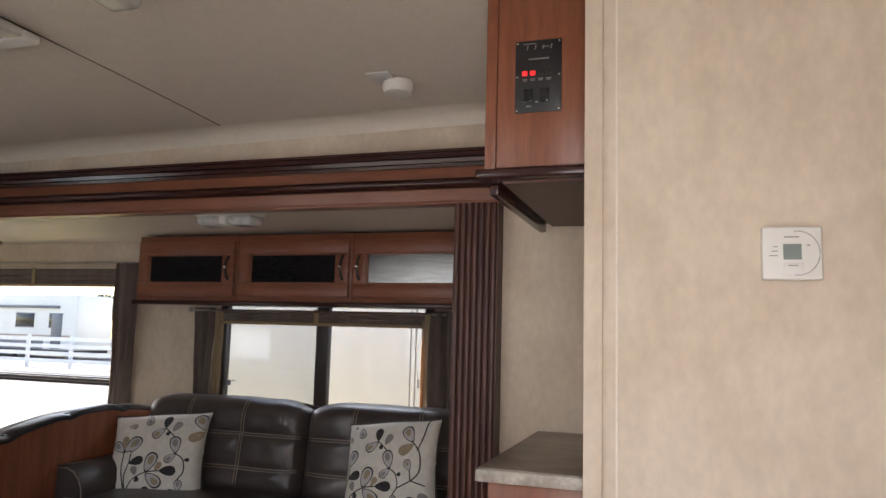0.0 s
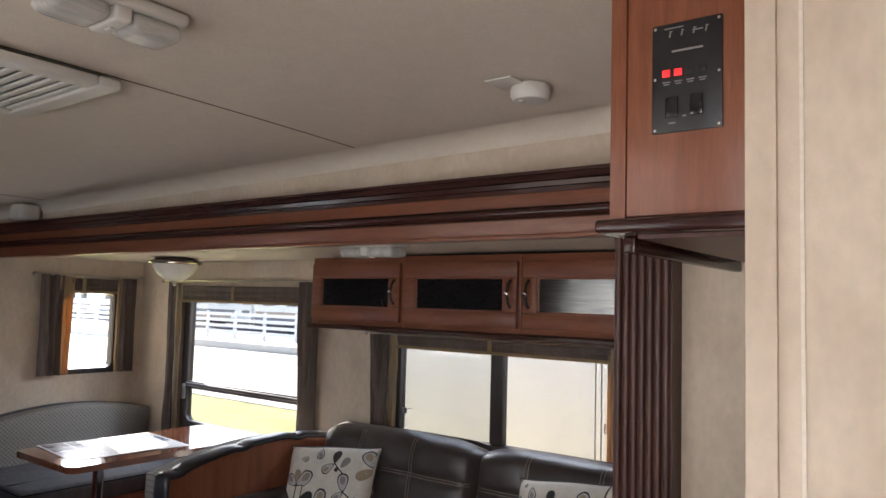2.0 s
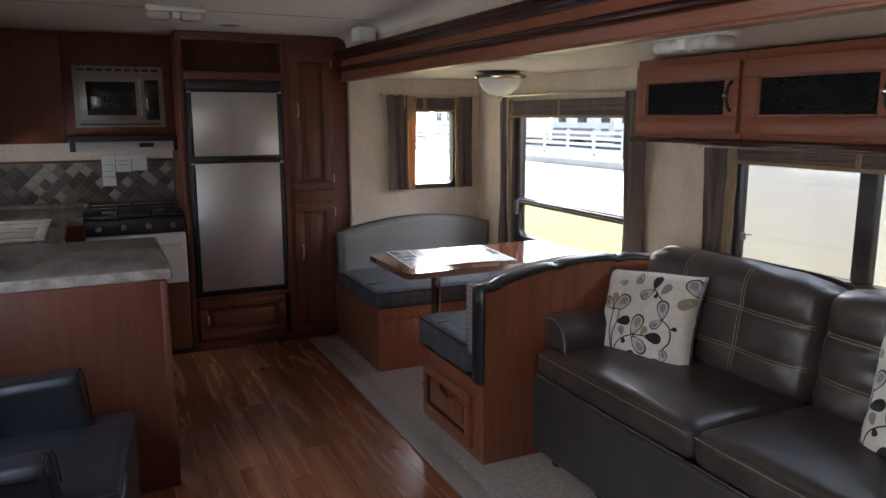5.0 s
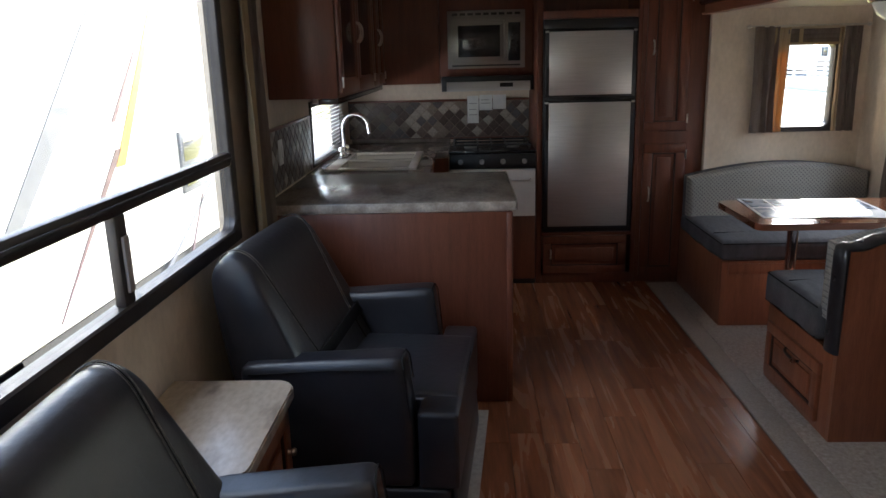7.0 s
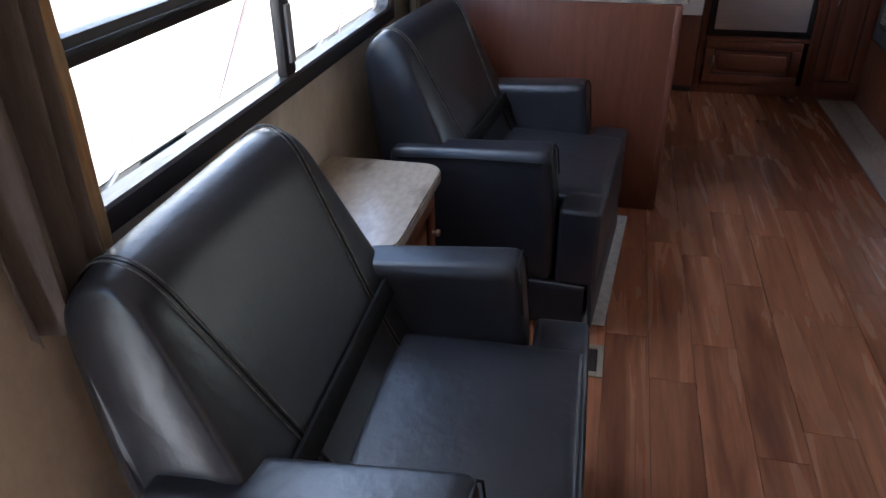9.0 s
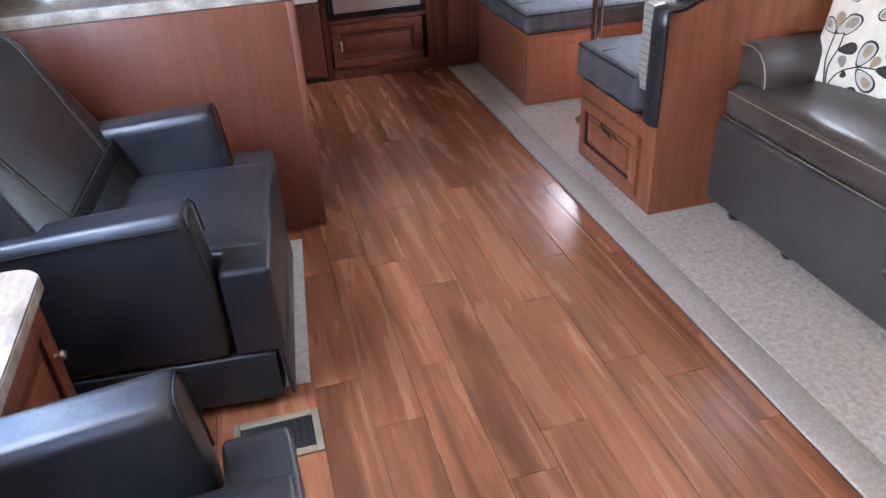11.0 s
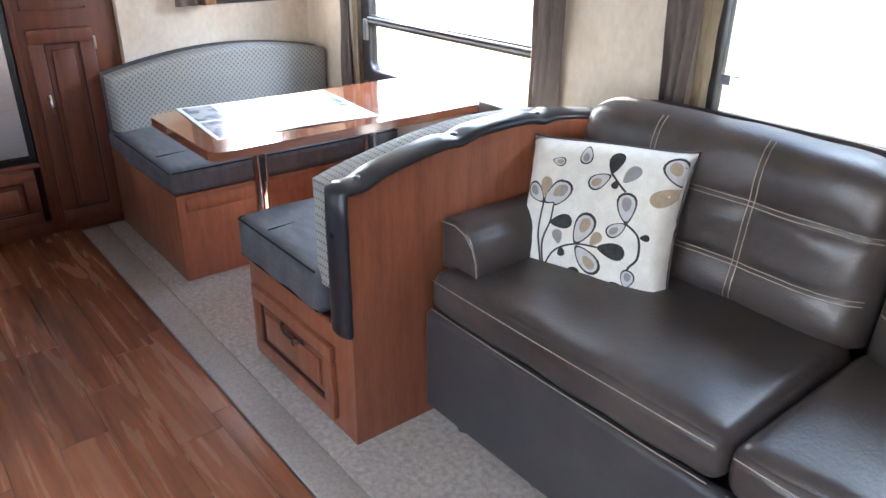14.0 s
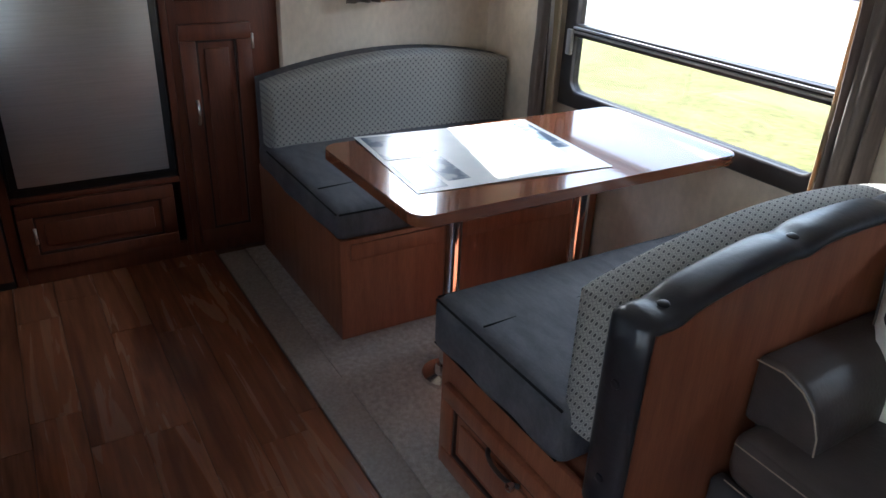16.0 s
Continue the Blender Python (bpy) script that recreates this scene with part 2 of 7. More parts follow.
SEAM = mat("dark_seam", (0.009, 0.0085, 0.0085), 0.75, 0, (0.014, 0.013, 0.013), 40, spec=0.12)
SUEDE = mat("slate_suede", (0.060, 0.058, 0.062), 0.85, 0, (0.085, 0.082, 0.088), 12, (1, 3, 1), 0.35, 300, 0.12)
HONEYCOMB = dots_mat("honeycomb_fabric", (0.30, 0.285, 0.26), (0.06, 0.056, 0.055), 0.018)
LAMINATE = mat("stone_laminate", (0.27, 0.235, 0.205), 0.24, 0, (0.16, 0.135, 0.118), 4, (1, 2.2, 1), 0.03, 100, 0.14, (0.40, 0.68), 0.05)
LAMINATE_TAN = mat("tan_stone_laminate", (0.40, 0.325, 0.25), 0.24, 0, (0.17, 0.125, 0.095), 4.5, (1, 2.0, 1), 0.03, 100, 0.12, (0.52, 0.74), 0.05)
LAMINATE_BROWN = mat("brown_laminate", (0.22, 0.175, 0.135), 0.32, 0, (0.14, 0.11, 0.085), 6, (1, 2.2, 1), 0.03, 100, 0.14, (0.40, 0.68), 0.05)
LAMINATE_EDGE = mat("laminate_edge", (0.50, 0.45, 0.39), 0.35, 0, (0.28, 0.24, 0.20), 14, (1, 1, 1), 0.04, 100, 0.15)
DARK_STEEL = mat("dark_brushed_steel", (0.36, 0.345, 0.325), 0.30, 1.0, (0.31, 0.295, 0.28), 6, (1, 1, 30), 0.03, 200, 0.05)
STAINLESS = mat("brushed_steel", (0.56, 0.545, 0.53), 0.36, 0.75, (0.50, 0.485, 0.47), 6, (1, 1, 30), 0.03, 200, 0.04)
BLACK = mat("black_plastic", (0.012, 0.012, 0.013), 0.38, 0, (0.018, 0.018, 0.02), 20, (1, 1, 1), 0.08, 300)
BLACK_ENAMEL = mat("black_enamel", (0.010, 0.010, 0.012), 0.18, 0, (0.015, 0.015, 0.017), 10)
BRONZE = mat("dark_window_frame", (0.032, 0.025, 0.023), 0.38, 0.2, (0.042, 0.034, 0.031), 12, (1, 1, 1), 0.06, 300)
WHITE = mat("white_plastic", (0.74, 0.72, 0.68), 0.42, 0, (0.69, 0.67, 0.63), 9, (1, 1, 1), 0.04, 200)
LENS = mat("ribbed_lens", (0.62, 0.61, 0.58), 0.15, 0, (0.42, 0.42, 0.40), 40, (1, 0.1, 1), 0.25, 300, 0.1, (0.3, 0.7), 0, 0.8)
GREY_PLASTIC = mat("grey_plastic", (0.30, 0.29, 0.28), 0.45, 0, (0.26, 0.25, 0.24), 12)
CHROME = mat("chrome", (0.75, 0.75, 0.76), 0.12, 1.0, (0.68, 0.68, 0.70), 15)
NICKEL = mat("brushed_nickel", (0.58, 0.55, 0.50), 0.28, 1.0, (0.50, 0.47, 0.43), 30)
LAMP_METAL = mat("polished_nickel", (0.34, 0.31, 0.27), 0.16, 1.0, (0.28, 0.255, 0.22), 30)
OPAL = mat("opal_glass", (0.72, 0.70, 0.64), 0.22, 0, (0.60, 0.58, 0.53), 6)
DRAPE = cloth_mat("brown_drape", (0.105, 0.082, 0.070), (0.145, 0.115, 0.098), (0.42, 0.23, 0.10), 0.06)
DRAPE_BAND = cloth_mat("tan_drape_band", (0.34, 0.27, 0.17), (0.27, 0.21, 0.13), (0.85, 0.45, 0.12), 0.14)
PILLOW_CLOTH = mat("ivory_canvas", (0.72, 0.69, 0.63), 0.95, 0, (0.64, 0.61, 0.55), 30, (1, 1, 1), 0.6, 600, 0.05)
INK = mat("black_print", (0.028, 0.026, 0.026), 0.95, 0, (0.045, 0.042, 0.042), 60, (1, 1, 1), 0.4, 600)
INK_PALE = mat("pale_print", (0.52, 0.50, 0.50), 0.95, 0, (0.46, 0.44, 0.44), 60, (1, 1, 1), 0.4, 600)
INK_GREY = mat("grey_print", (0.27, 0.255, 0.25), 0.95, 0, (0.24, 0.23, 0.215), 60, (1, 1, 1), 0.4, 600)
INK_TAN = mat("tan_print", (0.37, 0.29, 0.20), 0.95, 0, (0.31, 0.24, 0.165), 60, (1, 1, 1), 0.4, 600)
PIPING = mat("dark_piping", (0.05, 0.045, 0.045), 0.8, 0, (0.07, 0.06, 0.06), 50)
TABLE_WOOD = mat("table_laminate", (0.20, 0.068, 0.032), 0.16, 0, (0.15, 0.048, 0.022), 7, (5, 0.45, 5), 0.0, 120, 0.1, (0.3, 0.7), 0.04, 1.0, 0, 6, 1.0)
TABLE_WOOD.node_tree.nodes["Principled BSDF"].inputs["Coat Roughness"].default_value = 0.06
PAPER = mat("glossy_paper", (0.72, 0.71, 0.68), 0.28, 0, (0.66, 0.65, 0.63), 12)
PRINTED = mat("printed_ink", (0.13, 0.16, 0.21), 0.2, 0, (0.42, 0.44, 0.46), 14, (1, 1, 1), 0, 60, 0, (0.45, 0.55))
TILE = tile_mat()
GROUT = mat("tile_grout", (0.24, 0.19, 0.15), 0.85, 0, (0.19, 0.15, 0.12), 30)
CLEAR = glass_mat("clear_glass", (0.93, 0.94, 0.94))
TINTED = glass_mat("tinted_glass", (0.60, 0.60, 0.59))
# Tint added to clear panes to tone down the overbright outdoors behind them.
DIMMED_VIEW = glass_mat("view_dimming_glass", (0.70, 0.69, 0.67))
THREAD = mat("grey_thread", (0.16, 0.145, 0.13), 0.7, 0, (0.06, 0.055, 0.053), 60)
PALE_GELCOAT = mat("off_white_gelcoat", (0.76, 0.755, 0.765), 0.35, 0, (0.71, 0.70, 0.705), 1.3, (1, 1, 0.2), 0.02, 20, 0.03)
SMOKED = mat("smoked_glass", (0.012, 0.012, 0.013), 0.06, 0, (0.02, 0.02, 0.021), 60, (1, 1, 8), 0.02, 300)
REED_GLASS = mat("mirror_glass", (0.34, 0.34, 0.33), 0.08, 0.9, (0.16, 0.16, 0.16), 8, (1, 1, 40), 0.05, 60)
LED_RED = glow_mat("red_lamp", (1.0, 0.02, 0.02), 0.22)
LCD = mat("lcd_grey", (0.20, 0.24, 0.21), 0.25, 0, (0.17, 0.20, 0.18), 20)
SINK_WHITE = mat("white_sink", (0.68, 0.65, 0.58), 0.25, 0, (0.63, 0.60, 0.53), 8)
BLIND = mat("white_blind", (0.74, 0.73, 0.70), 0.5, 0, (0.68, 0.67, 0.64), 10)
MAT_FELT = mat("grey_felt", (0.46, 0.43, 0.39), 0.95, 0, (0.36, 0.33, 0.30), 40, (1, 1, 1), 0.6, 400, 0.1)
GRASS = mat("dry_grass", (0.41, 0.37, 0.13), 0.95, 0, (0.30, 0.29, 0.09), 1.4, (1, 1, 1), 1.0, 20, 0.3)
GRAVEL = mat("pale_gravel", (0.55, 0.52, 0.47), 0.95, 0, (0.44, 0.42, 0.38), 2.0, (1, 1, 1), 0.8, 20, 0.2)
TRAILER = mat("white_gelcoat", (0.80, 0.79, 0.76), 0.30, 0, (0.75, 0.74, 0.71), 1.3, (1, 1, 0.2), 0.02, 20, 0.02)
DECAL_GREY = mat("grey_decal", (0.16, 0.165, 0.19), 0.35, 0, (0.13, 0.135, 0.16), 6)
DECAL_PLUM = mat("plum_decal", (0.13, 0.07, 0.09), 0.35, 0, (0.10, 0.06, 0.07), 6)
DECAL_GOLD = mat("gold_decal", (0.42, 0.20, 0.03), 0.35, 0, (0.44, 0.24, 0.05), 6)
FENCE_WHITE = mat("white_fence_paint", (0.78, 0.78, 0.78), 0.5, 0, (0.70, 0.70, 0.70), 4)
TREE_DARK = mat("far_foliage", (0.07, 0.08, 0.05), 0.9, 0, (0.11, 0.10, 0.07), 0.6, (1, 1, 1), 0.5, 5)
DARK_STRIP = mat("dark_strip", (0.05, 0.052, 0.058), 0.9, 0, (0.035, 0.036, 0.04), 0.5, (1, 1, 1), 0.5, 12, 0.2)


# ---- mesh tools ----
def box(bm, x0, x1, y0, y1, z0, z1, bevel=0.0, seg=2):
    got = bmesh.ops.create_cube(bm, size=1.0)["verts"]
    for v in got:
        v.co = Vector((x0 + (x1 - x0) * (v.co.x + 0.5), y0 + (y1 - y0) * (v.co.y + 0.5), z0 + (z1 - z0) * (v.co.z + 0.5)))
    if bevel:
        edges = {e for v in got for e in v.link_edges}
        bmesh.ops.bevel(bm, geom=list(edges), offset=bevel, segments=seg, profile=0.5, affect="EDGES")
    return bm


def boxes(*rows, bevel=0.0, seg=2):
    bm = bmesh.new()
    for r in rows:
        box(bm, *r, bevel=bevel, seg=seg)
    return bm


def extrude(profile, axis, a, b, caps=True):
    """A closed profile of 2D points swept along an axis; the points name the two other axes in order."""
    bm = bmesh.new()

    def at(p, s):
        return {"x": (s, p[0], p[1]), "y": (p[0], s, p[1]), "z": (p[0], p[1], s)}[axis]
    lo = [bm.verts.new(at(p, a)) for p in profile]
    hi = [bm.verts.new(at(p, b)) for p in profile]
    n = len(profile)
    for i in range(n):
        bm.faces.new((lo[i], lo[(i + 1) % n], hi[(i + 1) % n], hi[i]))
    if caps:
        bm.faces.new(lo[::-1])
        bm.faces.new(hi)
    bmesh.ops.recalc_face_normals(bm, faces=bm.faces)
    return bm


def tube(bm, pts, r, sides=10, closed=False):
    pts = [Vector(p) for p in pts]
    rings = []
    n = len(pts)
    up = Vector((0, 0, 1))
    for i, p in enumerate(pts):
        a = pts[(i - 1) % n] if closed or i else p
        b = pts[(i + 1) % n] if closed or i < n - 1 else p
        d = (b - a).normalized()
        u = d.cross(up)
        if u.length < 1e-3:
            u = d.cross(Vector((1, 0, 0)))
        u.normalize()
        w = u.cross(d)
        rr = r[i] if isinstance(r, (list, tuple)) else r
        rings.append([bm.verts.new(p + rr * (math.cos(k * 2 * math.pi / sides) * u + math.sin(k * 2 * math.pi / sides) * w)) for k in range(sides)])
    for i in range(n if closed else n - 1):
        q, s = rings[i], rings[(i + 1) % n]
        for k in range(sides):
            bm.faces.new((q[k], q[(k + 1) % sides], s[(k + 1) % sides], s[k]))
    if not closed:
        bm.faces.new(rings[0][::-1])
        bm.faces.new(rings[-1])
    bmesh.ops.recalc_face_normals(bm, faces=bm.faces)
    return bm


def lathe(center, rows, sides=24, axis="z"):
    """Rows of (radius, height) turned about an axis through center."""
    bm = bmesh.new()
    c = Vector(center)
    rings = []
    for r, h in rows:
        ring = []
        for k in range(sides):
            a = 2 * math.pi * k / sides
            q = (r * math.cos(a), r * math.sin(a), h)
            q = {"z": q, "y": (q[0], q[2], q[1]), "x": (q[2], q[0], q[1])}[axis]
            ring.append(bm.verts.new(c + Vector(q)))
        rings.append(ring)
    for a, b in zip(rings, rings[1:]):
        for k in range(sides):
            bm.faces.new((a[k], a[(k + 1) % sides], b[(k + 1) % sides], b[k]))
    bm.faces.new(rings[0])
    bm.faces.new(rings[-1])
    bmesh.ops.recalc_face_normals(bm, faces=bm.faces)
    return bm


def cushion(x0, x1, y0, y1, z0, z1, r=0.04, puff=(0, 0, 0), n=14, wrinkle=0.0, seed=0):
    """A rounded block whose faces swell by puff metres along x, y and z."""
    bm = bmesh.new()
    bmesh.ops.create_cube(bm, size=2.0)
    bmesh.ops.subdivide_edges(bm, edges=bm.edges[:], cuts=n, use_grid_fill=True)
    c = Vector(((x0 + x1) / 2, (y0 + y1) / 2, (z0 + z1) / 2))
    h = Vector(((x1 - x0) / 2, (y1 - y0) / 2, (z1 - z0) / 2))
    for v in bm.verts:
        u = v.co.copy()
        u = Vector([math.copysign(1 - (1 - abs(k)) ** 1.5, k) for k in u])
        p = Vector((u.x * h.x, u.y * h.y, u.z * h.z))
        q = Vector([max(-(h[i] - r), min(h[i] - r, p[i])) for i in range(3)])
        d = p - q
        if d.length > 1e-9:
            p = q + d.normalized() * min(r, d.length if sum(abs(k) > 1e-9 for k in d) == 1 else r)
        for i in range(3):
            j, k = (i + 1) % 3, (i + 2) % 3
            f = (1 - u[j] ** 2) * (1 - u[k] ** 2)
            p[i] += math.copysign(puff[i], u[i]) * max(f, 0) ** 0.6 * abs(u[i]) ** 3
        if wrinkle:
            s = Vector((p.x * 7 + seed, p.y * 7, p.z * 7))
            p += Vector((0, 1, 1)) * wrinkle * noise.noise(s) * (1 - max(abs(u.x), 0.0) ** 8)
        v.co = c + p
    return bm


def mesh_object(name, bm, material, smooth=None):
    me = bpy.data.meshes.new(name)
    bm.to_mesh(me)
    bm.free()
    me.materials.append(material)
    ob = new(name, me)
    me.shade_smooth()
    if smooth is None or smooth:
        me.set_sharp_from_angle(angle=radians(smooth or 38))
    return ob


def root_of(ob):
    while ob.parent:
        ob = ob.parent
    return ob


def thing(name, at, label, category, group=""):
    ob = new(name)
    ob.location = at
    ob.empty_display_size = 0.1
    return tagged(ob, label, category, group)


def part(name, bm, material, parent, label="", smooth=None):
    """One mesh, given in world places, as a part under a thing or another part."""
    at = root_of(parent).location
    bmesh.ops.translate(bm, verts=bm.verts[:], vec=-at)
    ob = mesh_object(name, bm, material, smooth)
    ob.parent = parent
    return tagged(ob, label) if label else ob


def single(name, bm, material, label, category, group="", smooth=None):
    ob = mesh_object(name, bm, material, smooth)
    return tagged(ob, label, category, group)


def structure(name, bm, material, label, category, smooth=None):
    ob = mesh_object(name, bm, material, smooth)
    return tagged(ob, label, category, "", "structure")


def turned(bm, m):
    bmesh.ops.transform(bm, matrix=m, verts=bm.verts[:])
    return bm


# ---- large structure ----
WALL_Y, MAIN_Y, SLIDE_Y = 0.05, 2.55, 3.56
SLIDE_X0, SLIDE_X1 = -4.75, -0.37
FAR_X, END_X = -5.42, 2.6
SLIDE_TOP = 1.83


def ceil_z(x, y=2.55):
    """Height of the gently crowned ceiling."""
    return 2.175 + 0.0155 * x + 0.065 * max(0.0, min(1.0, 1 + x / 2.4)) * max(0.0, 1 - ((y - 1.3) / 1.25) ** 2)


def wall_with_holes(name, axis, at0, at1, a0, a1, z0, z1, holes, label):
    """An upright wall between at0 and at1 across its thickness, with oblong holes (a0, a1, z0, z1)."""
    bm = bmesh.new()
    ca = sorted({a0, a1, *[h[0] for h in holes], *[h[1] for h in holes]})
    cz = sorted({z0, z1, *[h[2] for h in holes], *[h[3] for h in holes]})
    made = {}

    def vert(i, j, k):
        if (i, j, k) not in made:
            d = (at0, at1)[k]
            made[i, j, k] = bm.verts.new((d, ca[i], cz[j]) if axis == "x" else (ca[i], d, cz[j]))
        return made[i, j, k]

    def solid(i, j):
        if not (0 <= i < len(ca) - 1 and 0 <= j < len(cz) - 1):
            return False
        return not any(h[0] <= ca[i] and ca[i + 1] <= h[1] and h[2] <= cz[j] and cz[j + 1] <= h[3] for h in holes)
    for i in range(len(ca) - 1):
        for j in range(len(cz) - 1):
            if not solid(i, j):
                continue
            for k in (0, 1):
                bm.faces.new((vert(i, j, k), vert(i + 1, j, k), vert(i + 1, j + 1, k), vert(i, j + 1, k)))
            for di, dj, p, q in ((-1, 0, (i, j), (i, j + 1)), (1, 0, (i + 1, j), (i + 1, j + 1)), (0, -1, (i, j), (i + 1, j)), (0, 1, (i, j + 1), (i + 1, j + 1))):
                if not solid(i + di, j + dj):
                    bm.faces.new((vert(*p, 0), vert(*q, 0), vert(*q, 1), vert(*p, 1)))
    bmesh.ops.recalc_face_normals(bm, faces=bm.faces)
    return structure(name, bm, WALLPAPER, label, "wall")


BIG_WIN = (-2.53, -0.62, 0.90, 1.97)
SINK_WIN = (-4.98, -4.02, 0.965, 1.345)
ENTRY = (-0.10, 0.60, 0.0, 1.95)
DIN_WIN = (-4.165, -2.905, 0.69, 1.66)
SOFA_WIN = (-2.24, -0.97, 0.885, 1.50)
SMALL_WIN = (2.90, 3.375, 1.04, 1.64)
wall_with_holes("wall_south", "y", WALL_Y - 0.06, WALL_Y, FAR_X - 0.06, END_X + 0.06, -0.05, 2.325, [BIG_WIN, SINK_WIN, ENTRY],
                "beige mottled wallpaper wall with a wide window")
wall_with_holes("wall_west", "x", FAR_X - 0.06, FAR_X, WALL_Y, MAIN_Y + 0.06, -0.05, 2.325, [], "beige wallpaper wall behind the kitchen")
wall_with_holes("wall_east", "x", END_X, END_X + 0.06, WALL_Y, MAIN_Y + 0.06, -0.05, 2.325, [], "beige wallpaper wall closing the hallway")
wall_with_holes("wall_north", "y", MAIN_Y, MAIN_Y + 0.06, FAR_X - 0.06, 0.055, -0.05, 2.325, [(SLIDE_X0, SLIDE_X1, -0.05, SLIDE_TOP)],
                "beige wallpaper wall above the slide-out opening")
wall_with_holes("wall_slide_north", "y", SLIDE_Y, SLIDE_Y + 0.05, SLIDE_X0 - 0.05, SLIDE_X1 + 0.05, -0.05, SLIDE_TOP + 0.02, [DIN_WIN, SOFA_WIN],
                "beige wallpaper wall of the slide-out with two windows")
wall_with_holes("wall_slide_west", "x", SLIDE_X0 - 0.05, SLIDE_X0, MAIN_Y + 0.06, SLIDE_Y, -0.05, SLIDE_TOP + 0.02, [SMALL_WIN],
                "beige wallpaper side wall of the slide-out with a small window")
wall_with_holes("wall_slide_east", "x", SLIDE_X1, SLIDE_X1 + 0.05, MAIN_Y + 0.06, SLIDE_Y, -0.05, SLIDE_TOP + 0.02, [],
                "beige wallpaper side wall of the slide-out beside the sofa")
wall_with_holes("wall_partition", "y", 1.60, 1.65, 0.055, END_X, -0.05, 2.325, [], "beige mottled wallpaper partition with a thermostat")
wall_with_holes("wall_partition_side", "x", 0.055, 0.105, 1.65, MAIN_Y + 0.06, -0.05, 2.325, [], "beige wallpaper return of the partition")
structure("trim", boxes((0.045, 0.085, 1.590, 1.599, 0.0, 2.26), (0.045, 0.054, 1.599, 1.64, 0.0, 2.26), bevel=0.002), WALLPAPER,
          "beige corner trim on the partition edge", "trim")
structure("trim_seam", boxes((0.112, 0.117, 1.5965, 1.5995, 0.0, 2.26)), CEILING, "thin vertical panel seam on the partition", "trim")

bm = bmesh.new()
for xa, xb in ((FAR_X - 0.06, -3.957), (-3.953, -1.552), (-1.548, END_X + 0.06)):
    across = [WALL_Y - 0.06 + (MAIN_Y - WALL_Y + 0.12) * i / 24 for i in range(25)]
    along = sorted({xa, xb, *[x for x in (-2.4, -1.2, 0.0) if xa < x < xb]})
    sheet = [[[bm.verts.new((x, y, ceil_z(x, y) + d)) for y in across] for x in along] for d in (0, 0.06)]
    for d in (0, 1):
        for i in range(len(along) - 1):
            for j in range(24):
                s = sheet[d]
                bm.faces.new((s[i][j], s[i + 1][j], s[i + 1][j + 1], s[i][j + 1]))
    for i in (0, len(along) - 1):
        for j in range(24):
            bm.faces.new((sheet[0][i][j], sheet[0][i][j + 1], sheet[1][i][j + 1], sheet[1][i][j]))
bmesh.ops.recalc_face_normals(bm, faces=bm.faces)
for face in bm.faces:
    face.smooth = True
structure("ceiling", bm, CEILING, "off-white textured ceiling panels with thin seams", "ceiling")
for sx in (-3.955, -1.55):
    strip = bmesh.new()
    tube(strip, [(sx, WALL_Y + (2.47 - WALL_Y) * i / 24, ceil_z(sx, WALL_Y + (2.47 - WALL_Y) * i / 24) + 0.002) for i in range(25)], 0.0042, 6)
    structure("trim_ceiling", strip, mat("seam_shadow", (0.20, 0.17, 0.135), 0.8, 0, (0.16, 0.135, 0.105), 30), "thin brown seam between ceiling panels", "trim")
structure("ceiling_backing", boxes((FAR_X - 0.06, END_X + 0.06, WALL_Y - 0.06, MAIN_Y + 0.06, 2.32, 2.36)), CEILING, "roof above the ceiling panels", "roof")
bm = bmesh.new()
for xa, xb in ((FAR_X, 0.055),):
    prof = lambda x: [(2.46, ceil_z(x) - 0.001), (2.49, ceil_z(x) - 0.006), (2.52, ceil_z(x) - 0.020), (2.54, ceil_z(x) - 0.038), (2.549, ceil_z(x) - 0.055), (2.549, ceil_z(x) - 0.001)]
    lo = [bm.verts.new((xa, *p)) for p in prof(xa)]
    hi = [bm.verts.new((xb, *p)) for p in prof(xb)]
    for i in range(6):
        bm.faces.new((lo[i], hi[i], hi[(i + 1) % 6], lo[(i + 1) % 6]))
bmesh.ops.recalc_face_normals(bm, faces=bm.faces)
structure("ceiling_cove", bm, CEILING, "curved off-white cove where ceiling meets wall", "ceiling")
structure("ceiling_slide", boxes((SLIDE_X0 - 0.05, SLIDE_X1 + 0.05, MAIN_Y - 0.01, SLIDE_Y + 0.05, SLIDE_TOP, SLIDE_TOP + 0.06)), CEILING,
          "low off-white ceiling of the slide-out", "ceiling")

floor = structure("floor", boxes((FAR_X, END_X, WALL_Y, 2.2, -0.06, -0.006)), SUBFLOOR, "reddish-brown wood-look plank floor", "floor")
structure("floor_slide", boxes((SLIDE_X0, SLIDE_X1, 2.2, SLIDE_Y, -0.06, 0.0), (FAR_X, SLIDE_X0, 2.2, MAIN_Y, -0.06, 0.0), (SLIDE_X1, END_X, 2.2, MAIN_Y, -0.06, 0.0)), SUBFLOOR,
          "slide-out floor under the carpet", "floor")
structure("carpet", boxes((-4.72, SLIDE_X1, 2.315, SLIDE_Y, 0.0, 0.016), bevel=0.004), CARPET, "beige cut-pile carpet on the slide-out floor", "carpet")
structure("carpet_lip", boxes((-4.72, SLIDE_X1, 2.20, 2.3145, 0.0, 0.0145), bevel=0.005), BINDING, "pale carpet-covered lip along the slide-out edge", "carpet")

# valance over the slide-out opening
val = tagged(new("slide_out_valance"), "dark cherry moulded fascia over the slide-out opening", "fascia", "", "structure")
val.location = (-2.4, 2.5, 1.8)
